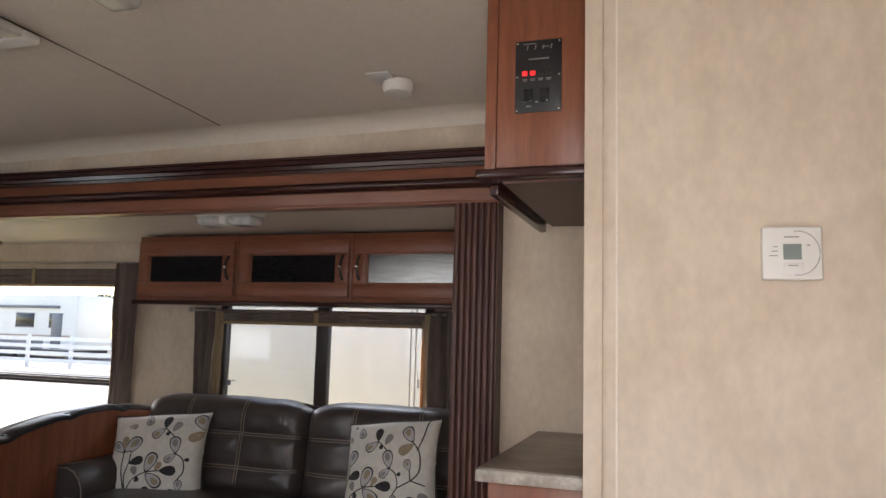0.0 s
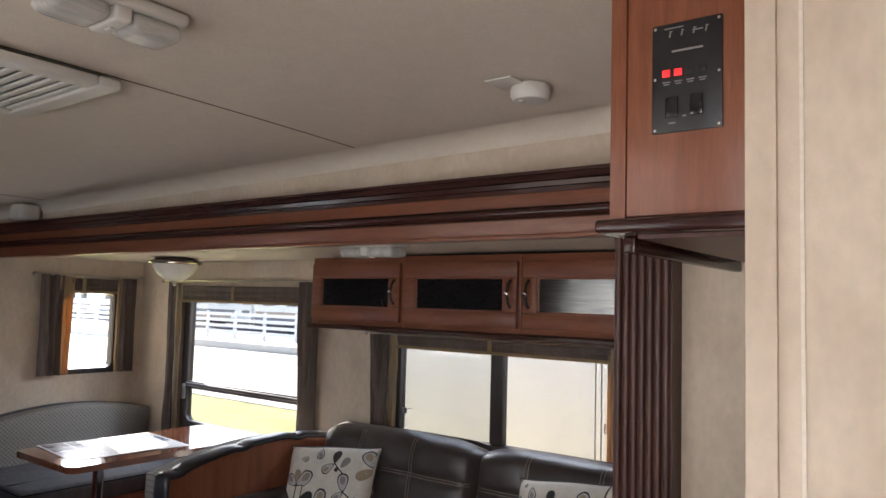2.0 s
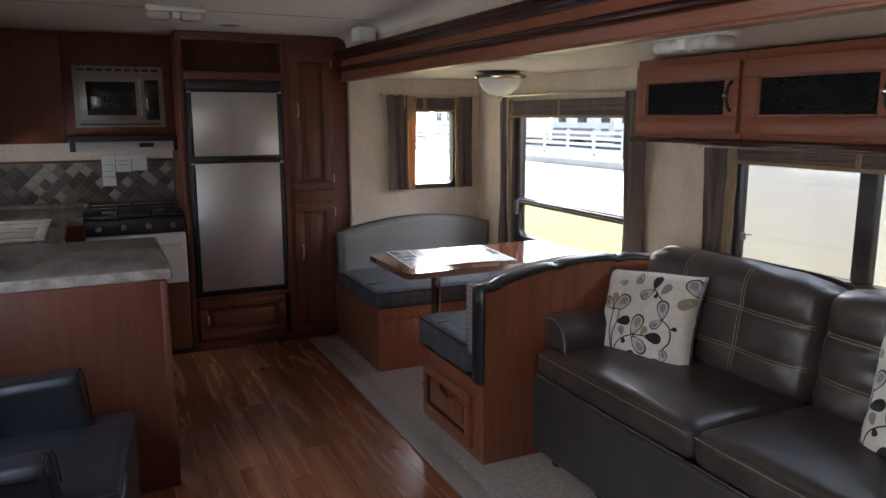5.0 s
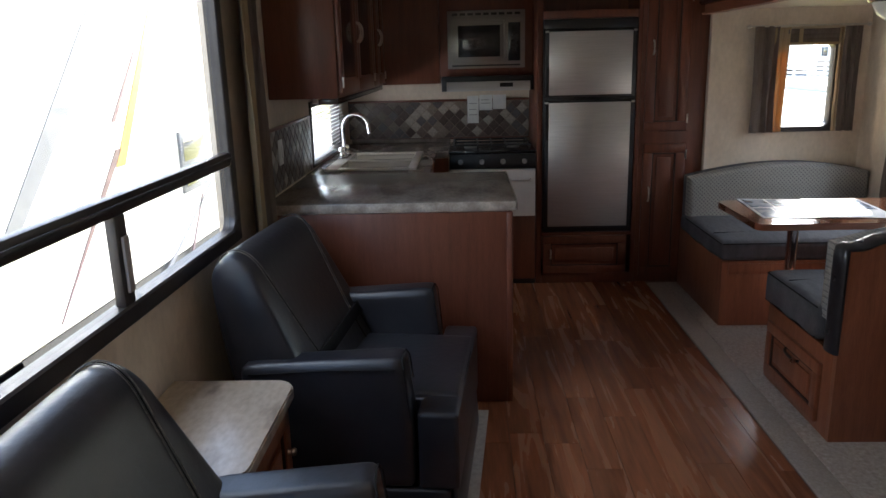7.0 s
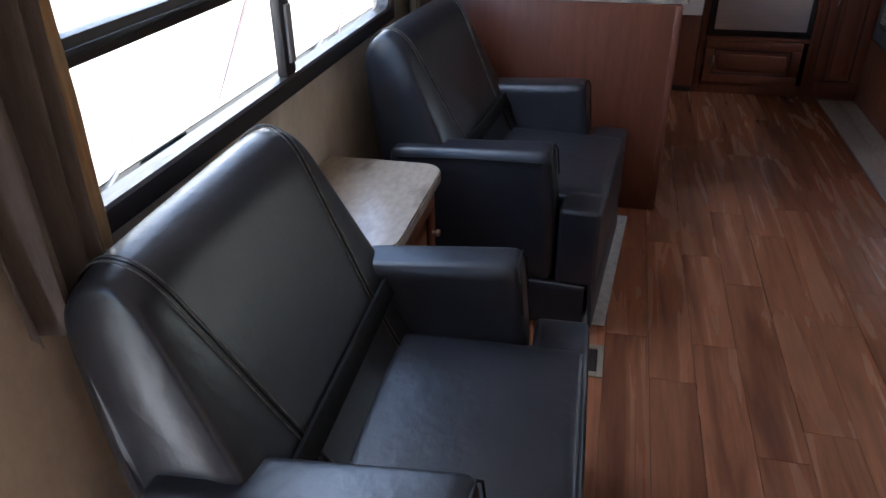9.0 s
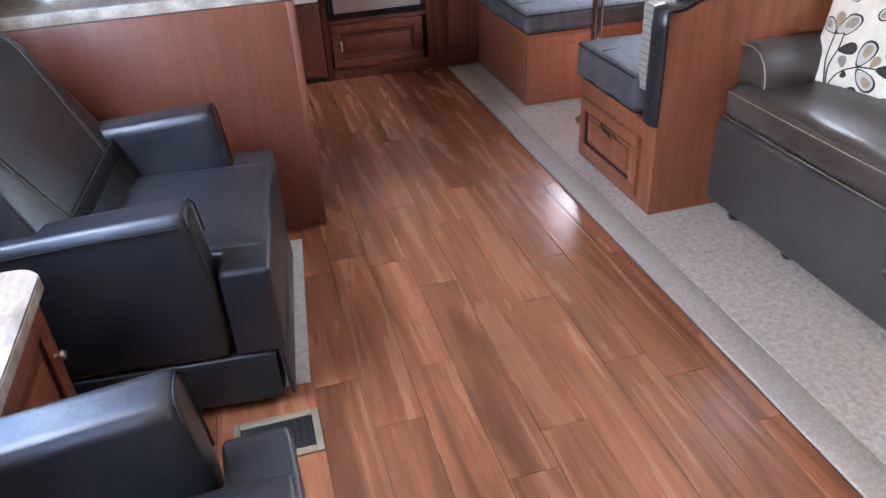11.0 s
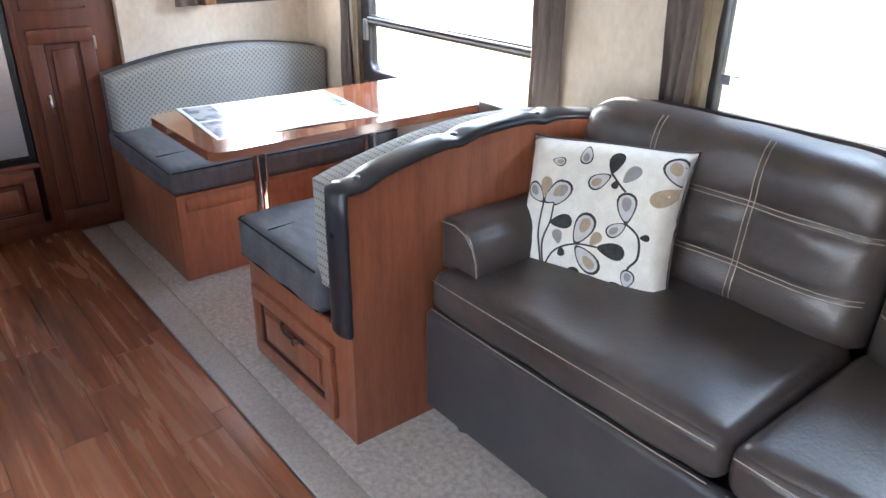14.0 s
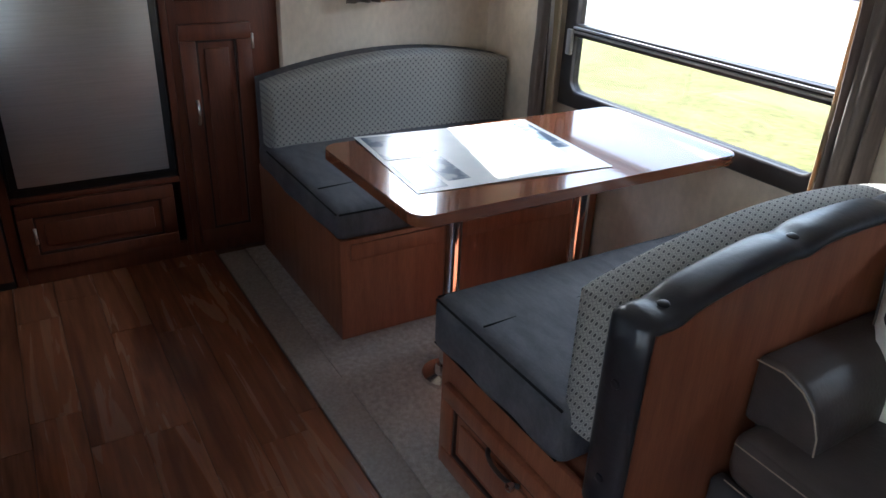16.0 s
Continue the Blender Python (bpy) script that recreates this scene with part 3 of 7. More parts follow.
VX0, VX1 = SLIDE_X0, 0.05


def roll(y_face, z0, z1, out, back):
    pts = [(back, z0)]
    for i in range(9):
        a = -math.pi / 2 + math.pi * i / 8
        pts.append((y_face - out * math.cos(a), (z0 + z1) / 2 + (z1 - z0) / 2 * math.sin(a)))
    pts.append((back, z1))
    return pts


part("board", boxes((VX0, VX1, 2.495, 2.549, 1.812, 1.985), bevel=0.002), CHERRY_FLAT, val, "cherry fascia board")
part("crown", extrude([(2.494, 1.938), (2.478, 1.938), (2.474, 1.95), (2.466, 1.952), (2.462, 1.966), (2.452, 1.97), (2.446, 1.984), (2.440, 1.986), (2.440, 1.996), (2.494, 1.996)], "x", VX0, VX1), MOULDING, val, "dark stained crown moulding", 20)
part("bead", extrude(roll(2.482, 1.858, 1.896, 0.024, 2.494), "x", VX0, VX1), MOULDING, val, "dark stained half-round bead", 50)
part("lower_edge", boxes((VX0, VX1, 2.478, 2.549, 1.800, 1.8115), bevel=0.002), CHERRY_FLAT, val)

# fluted pilaster
pil = tagged(new("fluted_pilaster"), "dark stained fluted pilaster framing the slide-out opening", "pilaster", "", "structure")
pil.location = (-0.45, 2.5, 0)
part("core", boxes((-0.535, -0.372, 2.482, 2.60, 0.0, 1.80)), PILASTER, pil)
for i in range(7):
    x = -0.531 + i * 0.0225
    part("reed", extrude([(x, 2.4815), (x + 0.001, 2.474), (x + 0.005, 2.4705), (x + 0.0145, 2.4705), (x + 0.0185, 2.474), (x + 0.0195, 2.4815)], "z", 0.0, 1.80), PILASTER, pil, "", 50)


# ---- windows ----
def frame_ring(a0, a1, z0, z1, w, d0, d1, axis, bevel=0.004):
    """Four bars of width w round an opening, d0 to d1 across the wall."""
    rows = [(a0, a1, z0, z0 + w), (a0, a1, z1 - w, z1), (a0, a0 + w, z0 + w, z1 - w), (a1 - w, a1, z0 + w, z1 - w)]
    bm = bmesh.new()
    for p, q, r, s in rows:
        if axis == "y":
            box(bm, p, q, d0, d1, r, s, bevel)
        else:
            box(bm, d0, d1, p, q, r, s, bevel)
    return bm


def rounded_ring(a0, a1, z0, z1, w, d0, d1, axis, r=0.05):
    """A frame of width w with rounded inner corners, d0 to d1 across the wall."""
    inner, outer = [], []
    for ca, cz, oa, oz, start in ((a1 - w - r, z1 - w - r, a1, z1, 0), (a0 + w + r, z1 - w - r, a0, z1, 90), (a0 + w + r, z0 + w + r, a0, z0, 180), (a1 - w - r, z0 + w + r, a1, z0, 270)):
        for k in range(7):
            c, q = math.cos(radians(start + 15 * k)), math.sin(radians(start + 15 * k))
            inner.append((ca + r * c, cz + r * q))
            outer.append((oa, oz) if k == 3 else (oa, cz + r * q) if (abs(c) > abs(q)) else (ca + r * c, oz))
    e = 0.006 if d0 < d1 else -0.006
    near, far = (d0, d1)
    loops = [[(p, near + e) for p in outer], [((p[0] + (q[0] - p[0]) * 0.1, p[1] + (q[1] - p[1]) * 0.1), near) for p, q in zip(outer, inner)],
             [((q[0] + (p[0] - q[0]) * 0.12, q[1] + (p[1] - q[1]) * 0.12), near) for p, q in zip(outer, inner)], [(q, near + e) for q in inner],
             [(q, far) for q in inner], [(p, far) for p in outer]]
    bm = bmesh.new()
    rows = [[bm.verts.new((p[0], d, p[1]) if axis == "y" else (d, p[0], p[1])) for p, d in loop] for loop in loops]
    n = len(inner)
    for i in range(6):
        for k in range(n):
            bm.faces.new((rows[i][k], rows[i][(k + 1) % n], rows[(i + 1) % 6][(k + 1) % n], rows[(i + 1) % 6][k]))
    bmesh.ops.recalc_face_normals(bm, faces=bm.faces)
    return bm


def pane(name, parent, axis, a0, a1, z0, z1, d, material):
    bm = bmesh.new()
    if axis == "y":
        box(bm, a0, a1, d - 0.002, d + 0.002, z0, z1)
    else:
        box(bm, d - 0.002, d + 0.002, a0, a1, z0, z1)
    ob = part(name, bm, material, parent)
    ob.visible_shadow = False
    return ob


def window(name, at, label):
    ob = tagged(new(name), label, "window", "", "structure")
    ob.location = at
    return ob


w1 = window("window_1", (-1.57, 0.03, 0.9), "wide dark-framed window above the recliners")
part("window_frame", rounded_ring(*BIG_WIN, 0.055, 0.078, 0.03, "y", 0.05), BRONZE, w1)
part("mid_rail", boxes((-2.475, -0.675, 0.045, 0.077, 1.195, 1.245), bevel=0.005), BRONZE, w1)
part("rail_lip", boxes((-2.475, -0.675, 0.0775, 0.084, 1.213, 1.227), bevel=0.002), BLACK, w1)
part("mullion", boxes((-1.605, -1.545, 0.045, 0.074, 0.955, 1.195), bevel=0.005), BRONZE, w1)
part("latch", boxes((-1.592, -1.560, 0.0745, 0.084, 0.99, 1.14), bevel=0.003), GREY_PLASTIC, w1, "grey sliding latch")
pane("pane", w1, "y", -2.48, -0.67, 1.23, 1.92, 0.056, CLEAR)
pane("pane", w1, "y", -2.48, -1.6, 0.95, 1.2, 0.060, CLEAR)
pane("pane", w1, "y", -1.56, -0.67, 0.95, 1.2, 0.054, CLEAR)

w2 = window("window_2", (-4.5, 0.03, 0.96), "small kitchen window behind a white blind")
part("window_frame", frame_ring(*SINK_WIN, 0.035, 0.0, 0.062, "y"), BRONZE, w2)
pane("pane", w2, "y", -4.95, -4.05, 1.0, 1.31, 0.02, CLEAR)

w3 = window("window_3", (-3.57, 3.58, 0.71), "large dark-framed window beside the dinette")
part("window_frame", rounded_ring(*DIN_WIN, 0.065, 3.535, 3.585, "y", 0.05), BRONZE, w3)
part("mid_rail", boxes((-4.10, -2.97, 3.54, 3.58, 0.972, 1.02), bevel=0.004), BRONZE, w3)
part("rail_track", boxes((-4.10, -2.97, 3.528, 3.5395, 0.987, 0.995), (-4.10, -2.97, 3.528, 3.5395, 1.003, 1.011), bevel=0.001), GREY_PLASTIC, w3, "grey rail track")
part("latch", boxes((-4.125, -4.095, 3.518, 3.534, 0.90, 1.00), bevel=0.004), GREY_PLASTIC, w3, "grey window latch")
pane("pane", w3, "y", -4.14, -2.93, 1.0, 1.63, 3.562, DIMMED_VIEW)
pane("pane", w3, "y", -4.14, -2.93, 0.72, 0.98, 3.556, TINTED)

w4 = window("window_4", (-1.6, 3.58, 0.885), "dark-framed sliding window above the sofa")
part("window_frame", frame_ring(*SOFA_WIN, 0.045, 3.535, 3.585, "y", 0.006), BRONZE, w4)
part("mullion", boxes((-1.635, -1.56, 3.54, 3.58, 0.93, 1.455), bevel=0.005), BRONZE, w4)
pane("pane", w4, "y", -2.2, -1.62, 0.92, 1.46, 3.556, TINTED)
pane("pane", w4, "y", -1.57, -1.01, 0.92, 1.46, 3.562, DIMMED_VIEW)

part("sash", boxes((-1.094, -1.089, 3.549, 3.553, 0.93, 1.455)), GREY_PLASTIC, w4, "thin grey sash edge")
part("sash", boxes((-1.066, -1.061, 3.549, 3.553, 0.93, 1.455)), GREY_PLASTIC, w4, "thin grey sash edge")
part("sticker", boxes((-2.188, -2.158, 3.550, 3.5535, 1.015, 1.045)), DECAL_GREY, w4, "small dark square label on the glass")
part("sticker", boxes((-2.148, -2.128, 3.550, 3.5535, 1.040, 1.046)), DECAL_GREY, w4, "small grey label on the glass")
part("letter", boxes((-1.050, -1.044, 3.550, 3.5535, 1.055, 1.095), (-1.044, -1.026, 3.550, 3.5535, 1.055, 1.061), (-1.044, -1.030, 3.550, 3.5535, 1.072, 1.078), (-1.044, -1.026, 3.550, 3.5535, 1.089, 1.095)), DECAL_PLUM, w4, "dark letter E on the glass")

w5 = window("window_5", (-4.77, 3.13, 1.04), "small dark-framed window in the slide-out end wall")
part("window_frame", rounded_ring(*SMALL_WIN, 0.035, -4.732, -4.80, "x", 0.045), BRONZE, w5)
pane("pane", w5, "x", 2.93, 3.345, 1.07, 1.61, -4.775, CLEAR)

d1 = window("door_1", (0.25, 0.02, 0.0), "open entry doorway with a white frame")
d1["category"] = "doorway"
part("door_frame", boxes((-0.10, -0.075, -0.02, 0.055, 0.0, 1.95), (0.575, 0.60, -0.02, 0.055, 0.0, 1.95), (-0.075, 0.575, -0.02, 0.055, 1.925, 1.95), bevel=0.003), WHITE, d1)
part("sill", boxes((-0.075, 0.575, -0.16, 0.049, -0.03, -0.001), bevel=0.004), GREY_PLASTIC, d1, "grey door sill")


# ---- outdoors ----
GZ = -0.9
bm = bmesh.new()
bmesh.ops.create_grid(bm, x_segments=60, y_segments=60, size=400)
bmesh.ops.translate(bm, verts=bm.verts[:], vec=(0, 0, GZ))
structure("ground", bm, GRASS, "sunlit dry yellow-green grass", "ground")
# Pale strip: the overexposed white of the far grass, put into the ground colour.
structure("road", boxes((-200, 200, 11.8, 36, GZ, GZ + 0.02)), GRAVEL, "pale gravel strip in place of overexposed grass", "road")
BANK = GZ + 0.35
structure("road_bank", boxes((-200, 200, 22.5, 75, GZ + 0.021, BANK), bevel=0.02), GRAVEL, "raised pale gravel yard beyond the lane", "road")
# Dark strip added behind the fence so its white rails stand out.
structure("pavement_far", boxes((-200, 200, 28.5, 70, BANK, BANK + 0.02)), DARK_STRIP, "dark strip of ground added behind the fence", "pavement")
structure("pavement", boxes((-30, 30, -9.0, -0.6, GZ, GZ + 0.02)), GRAVEL, "pale gravel yard beside the trailer", "pavement")

fence = thing("rail_fence", (-30, 25, BANK), "white four-rail fence along the far lane", "fence")
for i in range(44):
    part("post", boxes((-104 + i * 2.4, -103.86 + i * 2.4, 24.94, 25.06, BANK, BANK + 1.38), bevel=0.01), FENCE_WHITE, fence)
for k in range(4):
    part("rail", boxes((-104, 1.6, 24.9, 24.94, BANK + 0.22 + 0.31 * k, BANK + 0.38 + 0.31 * k)), FENCE_WHITE, fence)


def trailer(x0, x1, y0, y1, z1, label, side, paint=TRAILER, foot=GZ):
    t = thing("travel_trailer", ((x0 + x1) / 2, (y0 + y1) / 2, foot), label, "trailer", "parked trailers")
    part("body", boxes((x0, x1, y0, y1, foot + 0.45, z1), bevel=0.08, seg=4), paint, t)
    part("skirt", boxes((x0 + 0.1, x1 - 0.1, y0 + 0.03, y1 - 0.03, foot + 0.3, foot + 0.46)), BLACK, t, "black lower skirt")
    y = y1 if side > 0 else y0
    for fx in (0.40, 0.52):
        cx = x0 + (x1 - x0) * fx
        part("wheel", lathe((cx, y - 0.14 * side, foot + 0.33), [(0.05, -0.11), (0.33, -0.11), (0.33, 0.11), (0.05, 0.11)], 20, "y"), BLACK, t, "black tyre")
    return t, y


TAN_PANEL = mat("tan_body_panel", (0.42, 0.33, 0.26), 0.4, 0, (0.36, 0.28, 0.22), 3)
for i, (x0, x1, y0, z1) in enumerate(((-92, -83, 32, 2.9), (-80.5, -72, 31, 2.7), (-69, -60, 32.5, 3.0), (-57.5, -49, 31, 2.8), (-46.5, -39.5, 32, 3.0), (-38, -30.5, 31, 2.9), (-28, -20, 32, 2.7), (-17, -9, 31.5, 2.8))):
    far, fy = trailer(x0, x1, y0, y0 + 2.5, z1, "white travel trailer parked beyond the fence", -1, TRAILER, BANK + 0.02)
    for k in range(3):
        wx, ww = x0 + 0.9 + 2.35 * k, (1.3, 0.9, 1.1)[(k + i) % 3]
        win = part("window", boxes((wx, wx + ww, fy - 0.03, fy + 0.02, 1.15, 1.85), bevel=0.02), SMOKED, far, "dark trailer window")
        for z in (1.10, 1.851):
            part("window_rim", boxes((wx - 0.05, wx + ww + 0.05, fy - 0.02, fy + 0.02, z, z + 0.049)), DECAL_GREY, win)
    part("stripe", boxes((x0 + 0.2, x1 - 0.2, fy - 0.012, fy + 0.01, 0.45, 0.72)), (DECAL_PLUM, DECAL_GREY, TAN_PANEL)[i % 3], far, "coloured side stripe")
    part("lower_panel", boxes((x0 + 0.1, x1 - 2.2, fy - 0.014, fy + 0.01, -0.05, 0.40)), (TAN_PANEL, DECAL_GREY)[i % 2], far, "darker lower panel")
    part("awning", boxes((x0 + 0.8, x1 - 1.2, fy - 0.16, fy - 0.001, 2.15, 2.3), bevel=0.02), DECAL_GREY, far, "rolled grey awning")
    part("door", boxes((x1 - 1.7, x1 - 1.0, fy - 0.035, fy + 0.02, 0.0, 1.9), bevel=0.02), DECAL_GREY if i % 2 else TRAILER, far)

near, ny = trailer(-3.75, 7.5, 5.2, 7.7, 2.7, "off-white travel trailer parked close by the sofa window", -1, PALE_GELCOAT)

side, sy = trailer(-11, 6.0, -4.7, -2.2, 2.8, "white travel trailer with slanted grey and gold graphics", 1)


def slash(x0, z0, w0, x1, z1, w1, material):
    return extrude([(x0 - w0, z0), (x0 + w0, z0), (x1 + w1, z1), (x1 - w1, z1)], "y", sy - 0.01, sy + 0.006), material


for row in ((-6.30, 2.09, 0.19, -4.58, 0.45, 0.10, DECAL_GREY), (-7.35, 2.13, 0.05, -6.30, 0.70, 0.09, DECAL_GOLD), (-6.86, 1.72, 0.01, -6.27, 1.10, 0.04, DECAL_PLUM),
            (-6.30, 0.86, 0.06, -5.00, -0.35, 0.01, DECAL_PLUM), (-8.70, 0.26, 0.05, -7.05, -0.50, 0.06, DECAL_GREY), (-8.25, 0.12, 0.02, -7.7, -0.55, 0.03, DECAL_PLUM), (-4.2, -0.1, 0.12, -3.4, -0.5, 0.01, DECAL_GREY)):
    b, m = slash(*row)
    part("graphic", b, m, side)
hatch = part("hatch", boxes((-8.45, -7.66, sy - 0.01, sy + 0.03, 0.20, 0.88), bevel=0.015, seg=3), DECAL_GREY, side, "grey framed side hatch")
part("hatch_glass", boxes((-8.38, -7.73, sy + 0.031, sy + 0.036, 0.27, 0.48), (-8.38, -7.73, sy + 0.031, sy + 0.036, 0.55, 0.81), bevel=0.002), REED_GLASS, hatch, "pale reflecting hatch glass")

for i in range(9):
    cx, cy = -95 + i * 14 + random.uniform(-3, 3), 95 + random.uniform(-6, 8)
    h = random.uniform(6, 10)
    tree = thing("tree", (cx, cy, GZ), "dark far-off tree behind the trailers", "tree", "far trees")
    b = bmesh.new()
    tube(b, [(cx, cy, GZ), (cx + 0.2, cy, GZ + h * 0.4), (cx - 0.1, cy, GZ + h * 0.75)], [0.35, 0.22, 0.08], 7)
    for k in range(5):
        a = k * 1.3
        tube(b, [(cx, cy, GZ + h * (0.35 + 0.06 * k)), (cx + 1.6 * math.cos(a), cy + 1.6 * math.sin(a), GZ + h * (0.55 + 0.06 * k))], [0.12, 0.03], 5)
    part("trunk", b, TREE_DARK, tree)
    verts, faces = [], []
    for k in range(420):
        d = Vector((random.gauss(0, 1), random.gauss(0, 1), random.gauss(0, 1))).normalized() * random.uniform(0.45, 1.0)
        c = Vector((cx + d.x * h * 0.3, cy + d.y * h * 0.3, GZ + h * 0.66 + d.z * h * 0.32))
        u = Vector((random.uniform(-1, 1), random.uniform(-1, 1), random.uniform(-1, 1))).normalized()
        w = u.orthogonal().normalized()
        s = random.uniform(0.25, 0.55)
        n = len(verts)
        verts += [c + s * u, c + s * 0.6 * w, c - s * u, c - s * 0.6 * w]
        faces.append((n, n + 1, n + 2, n + 3))
    me = bpy.data.meshes.new("crown")
    me.from_pydata([v - tree.location for v in verts], [], faces)
    me.materials.append(TREE_DARK)
    crown = new("crown", me)
    crown.parent = tree


# ---- cabinet parts ----
def raised_door(parent, axis, a0, a1, z0, z1, d, out, material, name="door", glass=None, thick=0.02, stile=0.055):
    """A framed door on a face at d, standing out by `out` (signed). axis: the face's normal. Panel or glass inside the frame."""
    def slab(p, q, r, s, lo, hi, bevel):
        lo, hi = min(lo, hi), max(lo, hi)
        return (p, q, lo, hi, r, s) if axis == "y" else (lo, hi, p, q, r, s)
    t = thick * (1 if out > 0 else -1)
    bm = bmesh.new()
    for r in ((a0, a1, z0, z0 + stile), (a0, a1, z1 - stile, z1), (a0, a0 + stile, z0 + stile, z1 - stile), (a1 - stile, a1, z0 + stile, z1 - stile)):
        box(bm, *slab(*r, d, d + t, 0), bevel=0.004)
    door = part(name, bm, material, parent)
    ia0, ia1, iz0, iz1 = a0 + stile, a1 - stile, z0 + stile, z1 - stile
    b = bmesh.new()
    for r in ((ia0, ia1, iz0, iz0 + 0.008), (ia0, ia1, iz1 - 0.008, iz1), (ia0, ia0 + 0.008, iz0, iz1), (ia1 - 0.008, ia1, iz0, iz1)):
        box(b, *slab(*r, d, d + t * 0.72, 0))
    part("bead", b, GROOVE if glass is None else material, door)
    if glass is None:
        b = bmesh.new()
        box(b, *slab(ia0 + 0.008, ia1 - 0.008, iz0 + 0.008, iz1 - 0.008, d, d + t * 0.3, 0))
        m = min(0.035, (ia1 - ia0) / 5, (iz1 - iz0) / 5)
        box(b, *slab(ia0 + m, ia1 - m, iz0 + m, iz1 - m, d + t * 0.3, d + t * 0.8, 0), bevel=0.005)
        part("panel", b, material, door)
    else:
        b = bmesh.new()
        box(b, *slab(ia0 + 0.008, ia1 - 0.008, iz0 + 0.008, iz1 - 0.008, d, d + t * 0.4, 0))
        part("glass", b, glass, door, "dark glass panel")
    return door


def bow_handle(parent, p, q, out, material=NICKEL, r=0.006, label="curved nickel handle"):
    """A bow handle from p to q that stands out along the vector out."""
    p, q, o = Vector(p), Vector(q), Vector(out)
    pts = [p + (q - p) * (i / 8) + o * (math.sin(math.pi * i / 8) ** 0.5) for i in range(9)]
    bm = bmesh.new()
    tube(bm, pts, [r * (1.15 if i in (0, 8) else 1) for i in range(9)], 8)
    return part("handle", bm, material, parent, label)


# ---- fridge column and pantry ----
CX = -4.79
col = thing("fridge_cabinet", (-5.1, 1.75, 0), "dark cherry tall cabinet round the refrigerator with open cubby", "cabinet")
ZT = ceil_z(-4.8) - 0.004
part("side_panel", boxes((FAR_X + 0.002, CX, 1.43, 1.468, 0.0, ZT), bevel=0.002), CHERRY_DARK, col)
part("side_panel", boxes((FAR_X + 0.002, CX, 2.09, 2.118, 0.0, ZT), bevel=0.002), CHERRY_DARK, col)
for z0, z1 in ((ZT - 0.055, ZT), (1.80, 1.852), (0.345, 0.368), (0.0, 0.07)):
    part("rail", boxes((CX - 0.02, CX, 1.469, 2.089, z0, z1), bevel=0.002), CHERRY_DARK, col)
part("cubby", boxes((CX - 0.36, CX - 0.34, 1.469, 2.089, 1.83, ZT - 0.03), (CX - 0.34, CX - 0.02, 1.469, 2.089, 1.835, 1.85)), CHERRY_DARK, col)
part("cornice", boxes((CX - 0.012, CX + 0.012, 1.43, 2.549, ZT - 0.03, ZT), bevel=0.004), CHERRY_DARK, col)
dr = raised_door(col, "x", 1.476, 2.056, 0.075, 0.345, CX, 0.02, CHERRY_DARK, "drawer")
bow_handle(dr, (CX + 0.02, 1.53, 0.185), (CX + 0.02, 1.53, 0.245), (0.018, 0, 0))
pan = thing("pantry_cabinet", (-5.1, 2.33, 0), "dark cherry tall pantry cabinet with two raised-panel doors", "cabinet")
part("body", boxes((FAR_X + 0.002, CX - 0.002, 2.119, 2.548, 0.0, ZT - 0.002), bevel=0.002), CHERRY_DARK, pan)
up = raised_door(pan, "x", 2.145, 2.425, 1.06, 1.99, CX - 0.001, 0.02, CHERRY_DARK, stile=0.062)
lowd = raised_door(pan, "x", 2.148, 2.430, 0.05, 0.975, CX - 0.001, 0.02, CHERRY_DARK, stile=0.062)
bow_handle(up, (CX + 0.02, 2.187, 1.56), (CX + 0.02, 2.187, 1.65), (0.022, 0, 0))
bow_handle(lowd, (CX + 0.02, 2.192, 0.585), (CX + 0.02, 2.192, 0.68), (0.022, 0, 0))
for z in (1.14, 1.92):
    part("hinge", boxes((CX + 0.0, CX + 0.012, 2.427, 2.437, z - 0.03, z + 0.03), bevel=0.002), NICKEL, up, "nickel hinge")
for z in (0.13, 0.90):
    part("hinge", boxes((CX + 0.0, CX + 0.012, 2.432, 2.442, z - 0.03, z + 0.03), bevel=0.002), NICKEL, lowd, "nickel hinge")

fr = thing("refrigerator", (-5.05, 1.78, 0.37), "two-door refrigerator with brushed steel panels in a black frame", "refrigerator")
part("body", boxes((-5.38, CX - 0.004, 1.472, 2.086, 0.370, 1.797), bevel=0.004), BLACK, fr)
part("top_trim", boxes((CX - 0.003, CX + 0.012, 1.472, 2.086, 1.735, 1.797), bevel=0.004), BLACK, fr)
for z0, z1 in ((1.300, 1.732), (0.405, 1.275)):
    dd = part("door", boxes((CX - 0.002, CX + 0.022, 1.480, 2.078, z0, z1), bevel=0.006), BLACK, fr, "black-edged refrigerator door")
    part("panel", boxes((CX + 0.0222, CX + 0.027, 1.506, 2.050, z0 + 0.012, z1 - 0.012), bevel=0.003), STAINLESS, dd, "brushed steel door panel")
    part("handle", boxes((CX + 0.0225, CX + 0.045, 1.482, 1.503, z1 - 0.26 if z0 < 1 else z0 + 0.02, z1 - 0.03 if z0 < 1 else z0 + 0.2), bevel=0.006), BLACK, dd, "black grip handle")
    for y in (1.492, 2.066):
        part("hinge", boxes((CX + 0.0225, CX + 0.034, y - 0.012, y + 0.012, z1 - 0.018, z1 - 0.004), bevel=0.002), STAINLESS, dd, "steel hinge cap")

